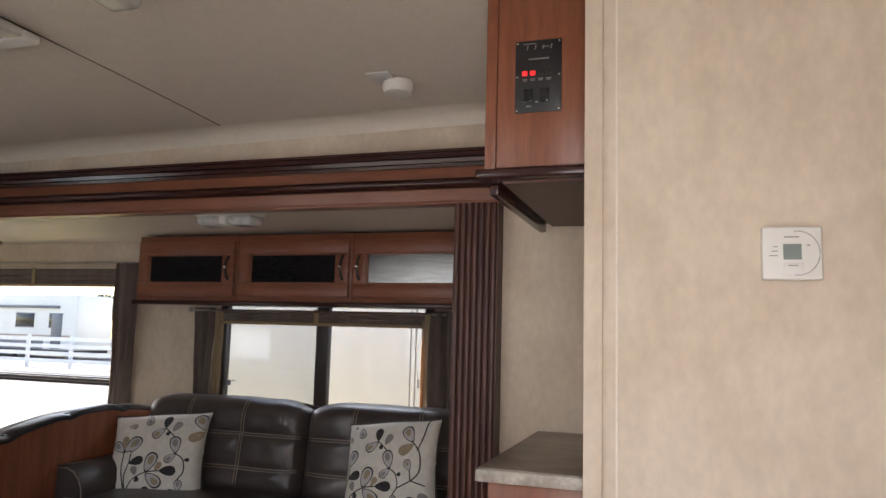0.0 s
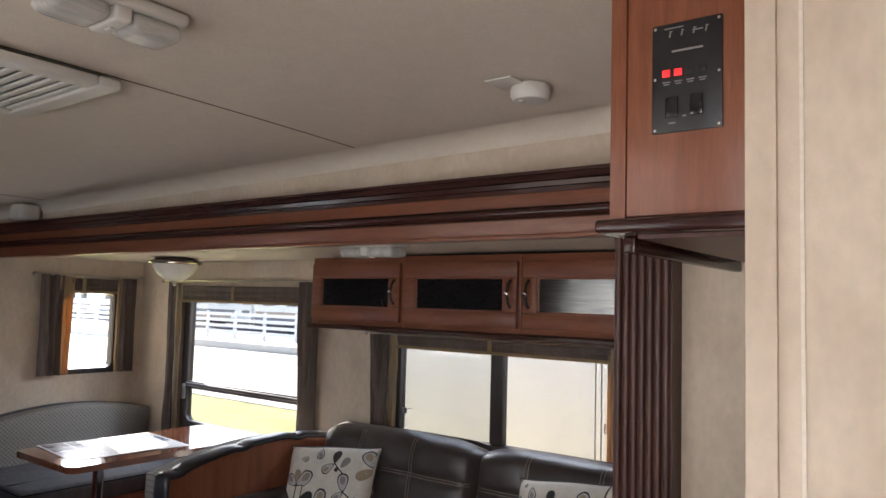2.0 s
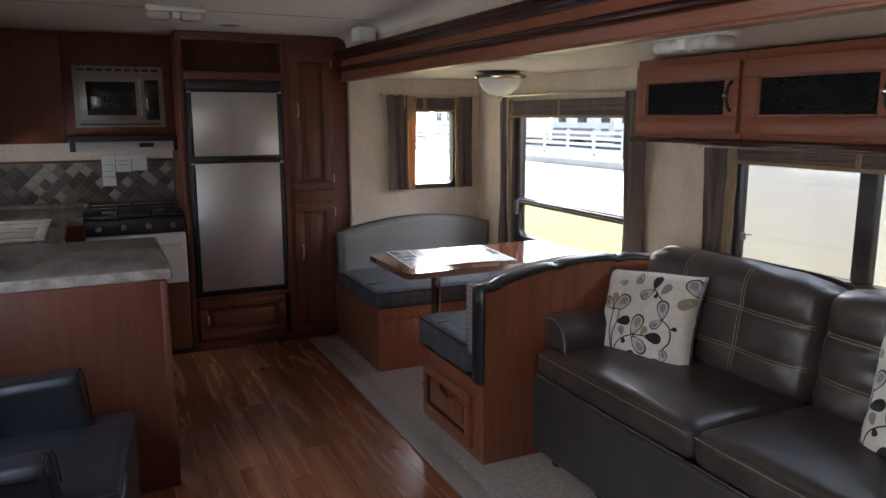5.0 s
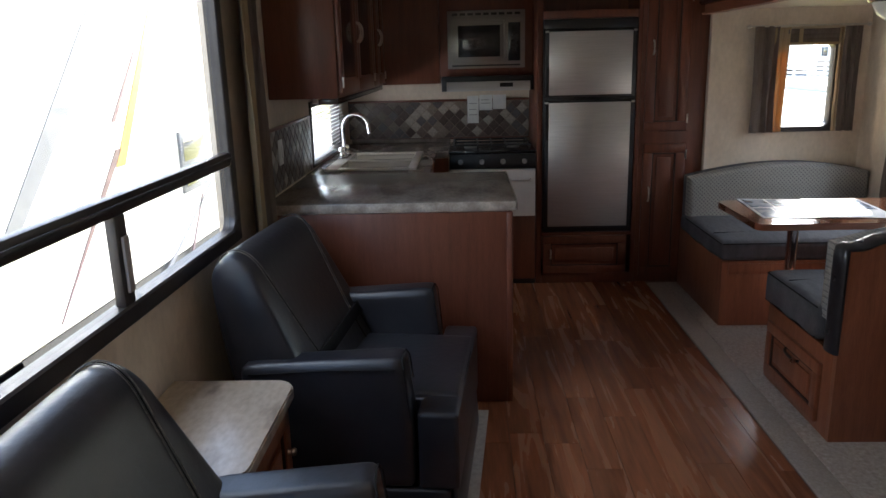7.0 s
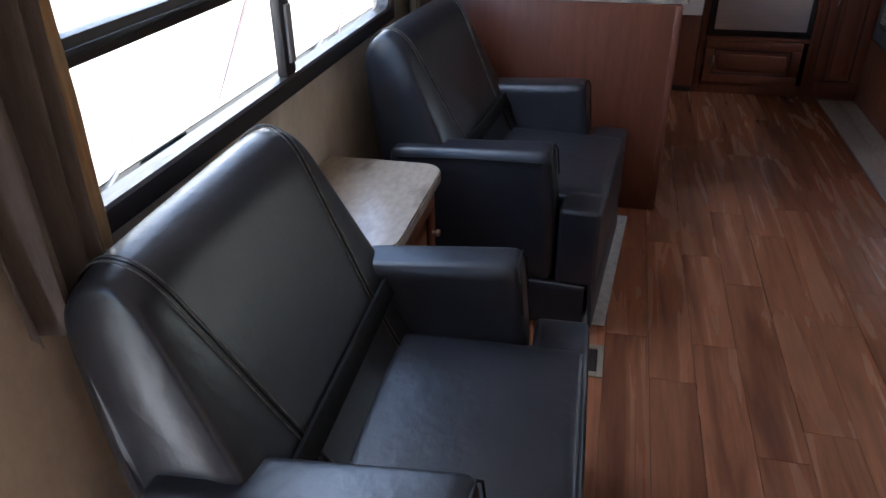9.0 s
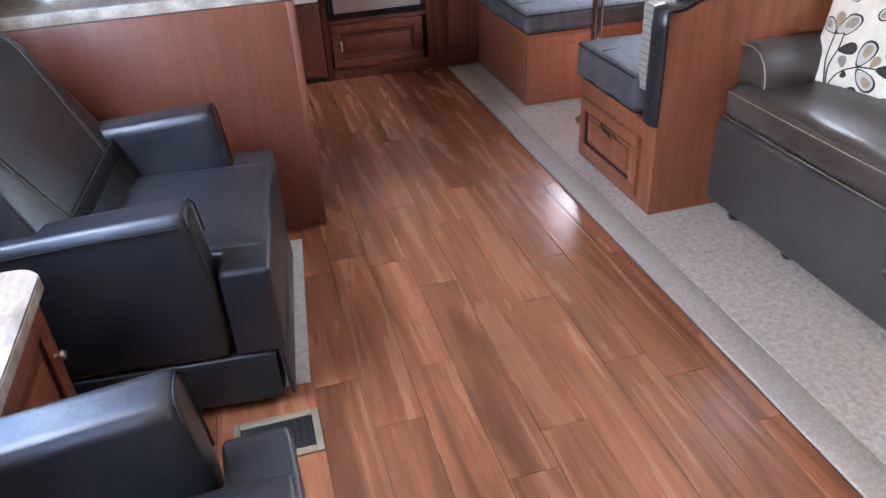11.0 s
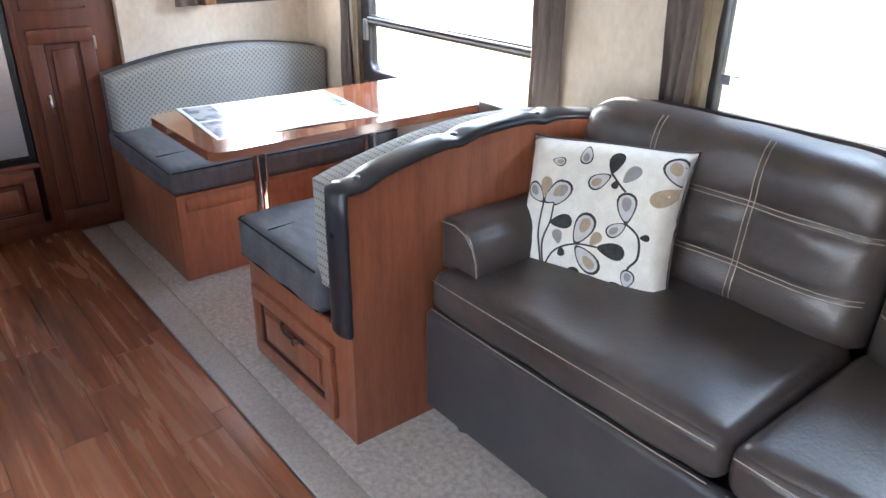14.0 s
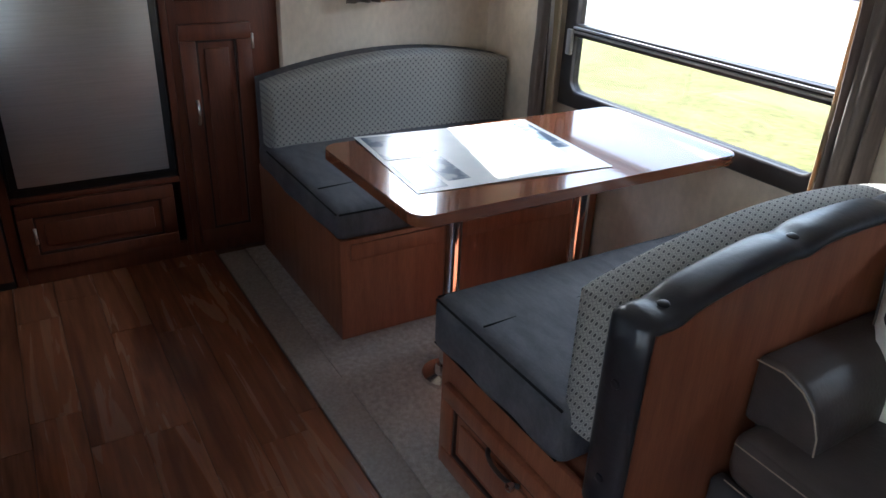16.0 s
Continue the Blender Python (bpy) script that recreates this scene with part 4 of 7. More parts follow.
# ---- kitchen counters ----
CT = 0.952
pen = thing("peninsula_cabinet", (-3.3, 0.6, 0), "cherry wood peninsula cabinet with plain back panel", "cabinet")
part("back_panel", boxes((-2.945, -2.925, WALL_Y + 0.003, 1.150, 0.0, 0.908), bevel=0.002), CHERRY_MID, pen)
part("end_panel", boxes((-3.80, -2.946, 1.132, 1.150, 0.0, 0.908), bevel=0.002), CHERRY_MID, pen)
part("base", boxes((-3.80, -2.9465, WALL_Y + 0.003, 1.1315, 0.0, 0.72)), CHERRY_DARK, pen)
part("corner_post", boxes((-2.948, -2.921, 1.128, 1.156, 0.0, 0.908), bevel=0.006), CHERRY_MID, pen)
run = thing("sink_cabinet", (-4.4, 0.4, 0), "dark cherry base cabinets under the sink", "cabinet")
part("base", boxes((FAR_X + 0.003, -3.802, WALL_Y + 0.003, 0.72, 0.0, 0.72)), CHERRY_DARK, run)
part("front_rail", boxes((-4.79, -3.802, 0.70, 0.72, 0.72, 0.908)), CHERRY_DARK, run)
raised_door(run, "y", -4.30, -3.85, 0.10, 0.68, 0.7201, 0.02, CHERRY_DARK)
filler = part("filler", boxes((-4.79, -4.77, 0.72, 0.828, 0.0, 0.908)), CHERRY_DARK, run)

ctop = thing("countertop", (-3.6, 0.6, 0.91), "grey-brown stone-look laminate countertop", "countertop")
bm = boxes((-3.83, -2.952, WALL_Y + 0.002, 1.174, 0.911, CT), bevel=0.006)
box(bm, -3.955, -3.831, WALL_Y + 0.002, 0.745, 0.911, CT)
box(bm, -4.675, -3.956, WALL_Y + 0.002, 0.155, 0.911, CT)
box(bm, -4.675, -3.956, 0.645, 0.745, 0.911, CT)
box(bm, FAR_X + 0.002, -4.676, WALL_Y + 0.002, 0.745, 0.911, CT)
box(bm, FAR_X + 0.002, -4.78, 0.746, 0.828, 0.911, CT)
part("slab", bm, LAMINATE, ctop)
part("edge_band", boxes((-2.9515, -2.945, WALL_Y + 0.002, 1.170, 0.908, CT - 0.004), (-3.83, -2.955, 1.1745, 1.180, 0.908, CT - 0.004), bevel=0.0025), LAMINATE_EDGE, ctop, "pale worn laminate edge")
part("upstand", boxes((FAR_X + 0.002, FAR_X + 0.02, WALL_Y + 0.02, 0.828, CT + 0.001, CT + 0.03), bevel=0.003), LAMINATE, ctop)

sink = thing("kitchen_sink", (-4.3, 0.4, 0.8), "cream-white double bowl kitchen sink", "sink")
bm = bmesh.new()
for r in ((-4.70, -3.93, 0.135, 0.215), (-4.70, -3.93, 0.615, 0.665), (-4.70, -4.65, 0.215, 0.615), (-3.98, -3.93, 0.215, 0.615), (-4.335, -4.295, 0.215, 0.615)):
    box(bm, r[0], r[1], r[2], r[3], CT + 0.001, CT + 0.018, 0.006)
part("rim", bm, SINK_WHITE, sink)
for a0, a1 in ((-4.652, -4.333), (-4.297, -3.978)):
    part("bowl", boxes((a0, a1, 0.213, 0.617, 0.78, 0.785), (a0, a0 + 0.006, 0.213, 0.617, 0.785, CT), (a1 - 0.006, a1, 0.213, 0.617, 0.785, CT), (a0, a1, 0.213, 0.219, 0.785, CT), (a0, a1, 0.611, 0.617, 0.785, CT)), SINK_WHITE, sink)
    part("drain", lathe(((a0 + a1) / 2, 0.415, 0.785), [(0.0005, 0.001), (0.038, 0.001), (0.04, 0.005), (0.0005, 0.004)], 18), CHROME, sink, "steel drain")

fc = thing("kitchen_faucet", (-4.42, 0.17, CT + 0.018), "chrome gooseneck faucet with two handles", "faucet")
fx, fy, fz = -4.42, 0.175, CT + 0.0185
part("base_plate", boxes((fx - 0.10, fx + 0.10, fy - 0.028, fy + 0.028, fz, fz + 0.014), bevel=0.006), CHROME, fc)
bm = bmesh.new()
arc = [(fx, fy, fz + 0.012), (fx, fy, fz + 0.19)] + [(fx + (0.085 - 0.085 * math.cos(a)) * 0.25, fy + 0.085 - 0.085 * math.cos(a), fz + 0.19 + 0.085 * math.sin(a)) for a in [math.pi * k / 10 for k in range(1, 10)]] + [(fx + 0.043, fy + 0.172, fz + 0.155)]
tube(bm, arc, 0.0115, 12)
part("spout", bm, CHROME, fc)
for s in (-1, 1):
    part("handle", lathe((fx + s * 0.075, fy, fz + 0.014), [(0.018, 0.0), (0.02, 0.01), (0.014, 0.03), (0.022, 0.04), (0.02, 0.06), (0.004, 0.066)], 14), CHROME, fc)

# ---- stove, hood, microwave ----
st = thing("gas_range", (-5.1, 1.1, 0), "black gas cooktop over a white oven front", "stove")
part("body", boxes((-5.40, -4.79, 0.832, 1.425, 0.0, 0.93), bevel=0.003), BLACK, st)
part("cooktop", boxes((-5.40, -4.775, 0.832, 1.425, 0.931, 0.952), bevel=0.006), BLACK_ENAMEL, st, "glossy black cooktop")
part("control_panel", boxes((-4.789, -4.765, 0.835, 1.422, 0.835, 0.928), bevel=0.004), BLACK, st)
for k in range(4):
    part("knob", lathe((-4.765, 0.91 + 0.145 * k, 0.88), [(0.018, 0.0), (0.018, 0.016), (0.012, 0.022), (0.001, 0.022)], 14, "x"), GREY_PLASTIC, st, "grey burner knob")
ov = part("oven_door", boxes((-4.789, -4.745, 0.838, 1.419, 0.50, 0.828), bevel=0.006), WHITE, st, "white oven door")
part("lower_panel", boxes((-4.789, -4.77, 0.835, 1.422, 0.04, 0.495), bevel=0.004), CHERRY_DARK, st, "dark cherry panel under the oven")
bm = bmesh.new()
tube(bm, [(-4.742, 0.87, 0.76), (-4.71, 0.875, 0.76), (-4.71, 1.38, 0.76), (-4.742, 1.385, 0.76)], 0.009, 8)
part("handle", bm, WHITE, ov)
grate = bmesh.new()
for gx in (-5.30, -5.10, -4.90):
    box(grate, gx - 0.006, gx + 0.006, 0.86, 1.40, 0.972, 0.986)
for gy in (0.86, 1.03, 1.13, 1.23, 1.394):
    box(grate, -5.33, -4.86, gy - 0.006, gy + 0.006, 0.972, 0.984)
for gx in (-5.32, -4.87):
    for gy in (0.87, 1.13, 1.385):
        box(grate, gx - 0.006, gx + 0.006, gy - 0.006, gy + 0.006, 0.953, 0.973)
part("grate", grate, BLACK, st, "black wire burner grate")
for gx in (-5.22, -4.98):
    for gy in (0.98, 1.28):
        part("burner", lathe((gx, gy, 0.953), [(0.045, 0), (0.045, 0.012), (0.03, 0.016), (0.001, 0.016)], 16), GREY_PLASTIC, st)

mwc = thing("microwave_cabinet", (-5.2, 1.1, 1.44), "dark cherry cabinet surrounding the microwave", "cabinet")
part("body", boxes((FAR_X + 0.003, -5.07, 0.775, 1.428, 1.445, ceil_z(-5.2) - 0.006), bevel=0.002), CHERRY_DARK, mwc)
mw = thing("microwave_oven", (-5.06, 1.1, 1.5), "stainless steel built-in microwave oven with dark window", "microwave")
part("trim_kit", boxes((-5.069, -5.045, 0.832, 1.368, 1.497, 1.885), bevel=0.004), DARK_STEEL, mw)
for k in range(9):
    part("vent_slot", boxes((-5.0448, -5.042, 0.865 + 0.054 * k, 0.903 + 0.054 * k, 1.852, 1.868)), BLACK, mw, "dark vent slot")
mdoor = part("door", boxes((-5.0448, -5.03, 0.862, 1.245, 1.535, 1.835), bevel=0.004), DARK_STEEL, mw, "steel microwave door")
part("door_window", boxes((-5.0298, -5.027, 0.905, 1.195, 1.575, 1.785), bevel=0.002), SMOKED, mdoor, "dark microwave window")
bm = bmesh.new()
tube(bm, [(-5.03, 1.222, 1.57), (-5.01, 1.222, 1.59), (-5.01, 1.222, 1.79), (-5.03, 1.222, 1.81)], 0.008, 8)
part("handle", bm, STAINLESS, mdoor)
part("control_panel", boxes((-5.0448, -5.032, 1.252, 1.335, 1.545, 1.80), bevel=0.003), SMOKED, mw, "dark keypad panel")
part("lower_vent", boxes((-5.0448, -5.042, 0.86, 1.335, 1.512, 1.522)), BLACK, mw)

hd = thing("range_hood", (-5.2, 1.1, 1.34), "steel-fronted range hood with black switch panel", "hood")
part("body", boxes((FAR_X + 0.003, -5.0, 0.785, 1.426, 1.345, 1.4445), bevel=0.004), BLACK, hd)
part("visor", extrude([(-5.0, 1.345), (-4.962, 1.345), (-4.962, 1.355), (-4.985, 1.408), (-5.0, 1.408)], "y", 0.82, 1.40), STAINLESS, hd, "brushed steel visor")
part("switch_panel", turned(boxes((-0.002, 0.002, 1.19, 1.28, -0.014, 0.014)), pose(-4.971, 0, 1.384, 0, -24, 0)), BLACK, hd, "black switch panel")

# ---- wall cabinets over the sink ----
UT = ceil_z(-4.2) - 0.03
uc = thing("sink_wall_cabinet", (-4.2, 0.2, 1.4), "dark cherry wall cabinet with four glass-panelled doors", "cabinet")
part("body", boxes((-4.98, -3.165, WALL_Y + 0.003, 0.375, 1.40, UT), bevel=0.003), CHERRY_MID, uc)
part("light_rail", boxes((-4.98, -3.17, 0.28, 0.373, 1.372, 1.399), bevel=0.004), MOULDING, uc)
for a0, a1, hx in ((-3.735, -3.185, -3.70), (-4.36, -3.745, -3.78), (-4.655, -4.38, -4.62), (-4.96, -4.665, -4.70)):
    dd = raised_door(uc, "y", a0, a1, 1.415, UT - 0.02, 0.3755, 0.02, CHERRY_MID, glass=SMOKED, stile=0.065)
    bow_handle(dd, (hx, 0.396, 1.66), (hx, 0.396, 1.76), (0, 0.022, 0))
    for z in (1.47, UT - 0.08):
        part("hinge", boxes(((a1 - 0.006) if hx in (-3.70, -4.62) else a0 - 0.004, (a1 + 0.006) if hx in (-3.70, -4.62) else a0 + 0.008, 0.3956, 0.404, z - 0.025, z + 0.025), bevel=0.002), NICKEL, dd, "nickel hinge")
cc = thing("corner_wall_cabinet", (-5.15, 0.5, 1.4), "dark cherry diagonal corner wall cabinet", "cabinet")
part("body", extrude([(FAR_X + 0.003, WALL_Y + 0.003), (-4.983, WALL_Y + 0.003), (-4.983, 0.375), (-5.07, 0.772), (FAR_X + 0.003, 0.772)], "z", 1.40, ceil_z(-5.2) - 0.006), CHERRY_DARK, cc)

# ---- blind ----
bl = thing("window_blind", (-4.5, 0.08, 0.98), "white horizontal slat blind over the sink window", "blind")
part("head_rail", boxes((-4.97, -4.03, 0.072, 0.10, 1.335, 1.362), bevel=0.003), BLIND, bl)
for k in range(15):
    z = 0.99 + 0.0235 * k
    part("slat", turned(boxes((-4.965, -4.035, -0.011, 0.011, -0.0008, 0.0008)), pose(0, 0.084, z, 32, 0, 0)), BLIND, bl)

# ---- small kitchen fittings ----
ou = thing("light_switch", (-3.25, 0.058, 1.15), "cream double wall switch plate on the tile", "switch")
part("plate", boxes((-3.29, -3.215, 0.0645, 0.0695, 1.09, 1.21), bevel=0.003), WHITE, ou)
for x in (-3.27, -3.235):
    part("rocker", boxes((x - 0.012, x + 0.012, 0.0697, 0.074, 1.12, 1.18), bevel=0.003), WHITE, ou)
nt_ = thing("notice_card", (-5.4, 1.1, 1.2), "white folded notice card on the backsplash", "card")
part("sheet", boxes((-5.398, -5.396, 0.962, 1.047, 1.09, 1.295)), PAPER, nt_)
part("sheet", boxes((-5.3958, -5.394, 1.052, 1.150, 1.185, 1.300)), PAPER, nt_)
part("sheet", boxes((-5.398, -5.396, 1.155, 1.253, 1.192, 1.298)), PAPER, nt_)
part("lines", boxes((-5.3955, -5.395, 0.975, 1.035, 1.15, 1.156), (-5.3955, -5.395, 0.975, 1.030, 1.19, 1.195), (-5.3955, -5.395, 0.975, 1.035, 1.235, 1.24), (-5.3935, -5.393, 1.065, 1.135, 1.235, 1.24), (-5.3935, -5.393, 1.065, 1.125, 1.26, 1.265)), GREY_PLASTIC, nt_, "illegible grey text lines")

# ---- dinette ----
def arch(y, y0, y1, z_low, z_high):
    u = (y - y0) / (y1 - y0)
    return z_low + (z_high - z_low) * math.sin(math.pi * (0.06 + 0.80 * u)) ** 0.9


def arched_slab(x0, x1, y0, y1, z0, top, n=24):
    """A board across x whose top follows top(y)."""
    pts = [(y0, z0)] + [(y0 + (y1 - y0) * i / n, top(y0 + (y1 - y0) * i / n)) for i in range(n + 1)] + [(y1, z0)]
    return extrude(pts, "x", x0, x1)


def padded(x0, x1, y0, y1, z0, top, r=0.03, n=30, lean=0.0):
    """A padded backrest with rounded edges below an arched top."""
    bm = bmesh.new()
    rows = []
    loop = []
    for i in range(n + 1):
        u = i / n
        loop.append((y0 + (y1 - y0) * u, top(y0 + (y1 - y0) * u)))
    path = [(y0, z0 + (loop[0][1] - z0) * k / 6) for k in range(6)] + loop + [(y1, z0 + (loop[-1][1] - z0) * k / 6) for k in range(5, -1, -1)]
    cy, cz = (y0 + y1) / 2, z0
    for s in range(9):
        a = math.pi * s / 8
        depth = (x0 + x1) / 2 - math.cos(a) * (x1 - x0) / 2
        inset = r * (1 - math.sin(a) ** 0.6)
        ring = []
        for y, z in path:
            dy = max(-1, min(1, (y - cy) / ((y1 - y0) / 2)))
            ring.append(bm.verts.new((depth + lean * (z - z0), y - inset * (1 if dy > 0.97 else -1 if dy < -0.97 else dy * 0.2), z - (inset if z > z0 + 0.02 else 0))))
        rows.append(ring)
    for a, b in zip(rows, rows[1:]):
        for i in range(len(path) - 1):
            bm.faces.new((a[i], a[i + 1], b[i + 1], b[i]))
    bm.faces.new(rows[0])
    bm.faces.new(rows[-1])
    bm.faces.new([r_[0] for r_ in rows])
    bm.faces.new([r_[-1] for r_ in rows])
    bmesh.ops.recalc_face_normals(bm, faces=bm.faces)
    return bm


b1top = lambda y: arch(y, 2.4, 3.5, 0.785, 0.902)
b1 = thing("dinette_bench", (-2.85, 2.95, 0.016), "cherry dinette bench with slate cushion and padded dark cap", "bench", "dinette benches")
part("back_panel", arched_slab(-2.530, -2.500, 2.402, 3.50, 0.016, lambda y: b1top(y) + 0.004), CHERRY, b1)
part("base", boxes((-3.165, -2.531, 2.42, 3.50, 0.016, 0.372), bevel=0.002), CHERRY, b1)
part("face_frame", boxes((-3.165, -2.531, 2.402, 2.4195, 0.016, 0.385), bevel=0.002), CHERRY, b1)
dw = raised_door(b1, "y", -3.125, -2.60, 0.055, 0.315, 2.4015, -0.018, CHERRY, "drawer", stile=0.05)
bow_handle(dw, (-2.905, 2.383, 0.262), (-2.775, 2.383, 0.250), (0, -0.022, 0), BRONZE, 0.006, "dark bow handle with bright tip")
part("knob", lathe((-2.785, 2.366, 0.251), [(0.002, -0.016), (0.012, -0.010), (0.012, 0.0), (0.006, 0.012)], 12, "y"), CHROME, dw)
sc = part("seat_cushion", cushion(-3.205, -2.66, 2.385, 3.50, 0.388, 0.545, 0.035, (0.0, 0.0, 0.014), 26, 0.007, 2), SUEDE, b1, "slate suede seat cushion")
bm = bmesh.new()
tube(bm, [(-3.19, 2.392, 0.532), (-2.68, 2.392, 0.532)], 0.0035, 6)
tube(bm, [(-3.198, 2.40, 0.532), (-3.198, 3.48, 0.532)], 0.0035, 6)
tube(bm, [(-3.19, 2.392, 0.402), (-2.68, 2.392, 0.402)], 0.0035, 6)
tube(bm, [(-3.0, 2.41, 0.551), (-3.0, 2.95, 0.560), (-3.0, 3.45, 0.552)], 0.0025, 6)
part("piping", bm, SEAM, sc)
part("backrest", padded(-2.705, -2.59, 2.405, 3.49, 0.50, lambda y: b1top(y) + 0.006, 0.028), HONEYCOMB, b1, "honeycomb-patterned grey back cushion", 60)
part("cushion_back", padded(-2.605, -2.531, 2.41, 3.50, 0.39, lambda y: b1top(y) - 0.004, 0.014), LEATHER, b1, "charcoal vinyl back of the cushion", 60)
pts = [(2.396, 0.395 + 0.42 * k / 8) for k in range(8)] + [(2.398 + (3.50 - 2.398) * i / 90, b1top(2.398 + (3.50 - 2.398) * i / 90) + 0.010 - 0.011 * sum(math.exp(-((2.398 + (3.50 - 2.398) * i / 90 - c) / 0.035) ** 2) for c in (2.46, 2.79, 3.12))) for i in range(91)]
bm = bmesh.new()
rings = []
for i, (y, z) in enumerate(pts):
    d = Vector((0, pts[min(i + 1, len(pts) - 1)][0] - pts[max(i - 1, 0)][0], pts[min(i + 1, len(pts) - 1)][1] - pts[max(i - 1, 0)][1])).normalized()
    nrm = Vector((0, -d.z, d.y))
    rings.append([bm.verts.new(Vector((-2.543 + 0.050 * math.cos(a), y, z)) + nrm * (0.020 * max(math.sin(a), -0.55) ** 1)) for a in [2 * math.pi * k / 16 for k in range(16)]])
for a, b in zip(rings, rings[1:]):
    for k in range(16):
        bm.faces.new((a[k], a[(k + 1) % 16], b[(k + 1) % 16], b[k]))
bm.faces.new(rings[0])
bm.faces.new(rings[-1])
bmesh.ops.recalc_face_normals(bm, faces=bm.faces)
cap = part("padded_cap", bm, LEATHER, b1, "charcoal vinyl padded cap with buttons", 60)
for y in (2.46, 2.79, 3.12):
    part("button", lathe((-2.538, y, b1top(y) + 0.017), [(0.0125, 0.0), (0.0125, 0.003), (0.008, 0.006), (0.001, 0.007)], 14), LEATHER, cap)
for z in (0.48, 0.70):
    part("button", lathe((-2.54, 2.3765, z), [(0.001, -0.006), (0.009, -0.004), (0.011, 0.001)], 14, "y"), LEATHER, cap)

b2top = lambda y: arch(y, 2.4, 3.556, 0.745, 0.858)
b2 = thing("dinette_bench", (-4.3, 2.95, 0.016), "cherry dinette bench with slate cushion against the end wall", "bench", "dinette benches")
part("base", boxes((-4.71, -3.848, 2.404, 3.54, 0.016, 0.405), bevel=0.003), CHERRY, b2)
part("front_lid", boxes((-3.8475, -3.839, 2.44, 3.50, 0.33, 0.39), bevel=0.002), CHERRY, b2)
sc = part("seat_cushion", cushion(-4.66, -3.835, 2.385, 3.53, 0.407, 0.520, 0.035, (0, 0, 0.014), 26, 0.007, 7), SUEDE, b2, "slate suede seat cushion")
bm = bmesh.new()
tube(bm, [(-3.842, 2.40, 0.507), (-3.842, 3.52, 0.507)], 0.0035, 6)
tube(bm, [(-4.55, 2.392, 0.507), (-3.85, 2.392, 0.507)], 0.0035, 6)
tube(bm, [(-4.05, 2.41, 0.525), (-4.05, 2.95, 0.536), (-4.05, 3.5, 0.526)], 0.0025, 6)
part("piping", bm, SEAM, sc)
part("backrest", padded(-4.665, -4.535, 2.406, 3.552, 0.49, lambda y: b2top(y) + 0.002, 0.03), HONEYCOMB, b2, "honeycomb-patterned grey back cushion", 60)
part("cushion_back", padded(-4.735, -4.640, 2.412, 3.553, 0.39, lambda y: b2top(y) + 0.001, 0.02), SUEDE, b2, "dark vinyl back of the cushion", 60)

tb = thing("dinette_table", (-3.5, 2.9, 0.016), "cherry laminate dinette table on two chrome pedestals", "table")
bm = bmesh.new()
tx0, tx1, ty0, ty1, rr = -3.815, -3.205, 2.335, 3.505, 0.05
prof = []
for cx_, cy_, a0 in ((tx1 - rr, ty0 + rr, -90), (tx1 - rr, ty1 - rr, 0), (tx0 + rr, ty1 - rr, 90), (tx0 + rr, ty0 + rr, 180)):
    prof += [(cx_ + rr * math.cos(radians(a0 + 18 * k)), cy_ + rr * math.sin(radians(a0 + 18 * k))) for k in range(6)]
part("tabletop", extrude(prof, "z", 0.735, 0.765), TABLE_WOOD, tb)
part("edge_band", extrude([(x + (0.002 if x > -3.5 else -0.002), y + (0.002 if y > 2.9 else -0.002)) for x, y in prof], "z", 0.733, 0.760), TABLE_WOOD, tb)
for y in (2.63, 3.13):
    leg = part("leg", lathe((-3.5, y, 0.016), [(0.028, 0.0), (0.028, 0.70)], 20), CHROME, tb, "chrome pedestal leg")
    part("floor_socket", lathe((-3.5, y, 0.016), [(0.085, 0.0), (0.083, 0.012), (0.045, 0.02), (0.036, 0.05)], 20), CHROME, leg)
    part("top_socket", lathe((-3.5, y, 0.716), [(0.036, 0.0), (0.05, 0.012), (0.08, 0.018)], 20), CHROME, leg)
mp_ = thing("paper_map", (-3.5, 2.7, 0.765), "large glossy printed sheet lying on the table", "paper")


def wavy_sheet(x0, x1, y0, y1, lift, z, n=26):
    """A thin sheet with soft waves and a curled edge."""
    bm = bmesh.new()
    top = [[Vector((x0 + (x1 - x0) * i / n, y0 + (y1 - y0) * j / n, 0)) for i in range(n + 1)] for j in range(n + 1)]
    for row in top:
        for p in row:
            p.z = z + lift * (0.5 + 0.5 * math.sin(9 * p.y + 5 * p.x)) * (0.4 + 0.6 * noise.noise(Vector((p.x * 5, p.y * 5, 0))) ** 2)
    rows = [[[bm.verts.new(p + Vector((0, 0, d))) for p in row] for row in top] for d in (0.0, 0.0007)]
    for sheet in rows:
        for j in range(n):
            for i in range(n):
                bm.faces.new((sheet[j][i], sheet[j][i + 1], sheet[j + 1][i + 1], sheet[j + 1][i]))
    bmesh.ops.recalc_face_normals(bm, faces=bm.faces)
    return bm


SPREAD = pose(-3.555, 2.745, 0.765, 0, 0, -5)
part("sheet", turned(wavy_sheet(-0.255, 0.245, -0.315, 0.315, 0.006, 0.0012), SPREAD), PAPER, mp_, "", 60)
for x0, x1, y0, y1 in ((-0.235, -0.02, -0.30, -0.185), (0.0, 0.225, -0.30, -0.215), (0.0, 0.19, -0.20, -0.13), (-0.235, -0.05, -0.17, -0.12), (-0.22, 0.05, 0.24, 0.295)):
    part("print", turned(wavy_sheet(x0, x1, y0, y1, 0.006, 0.0024, 12), SPREAD), PRINTED, mp_, "dark printed picture", 60)

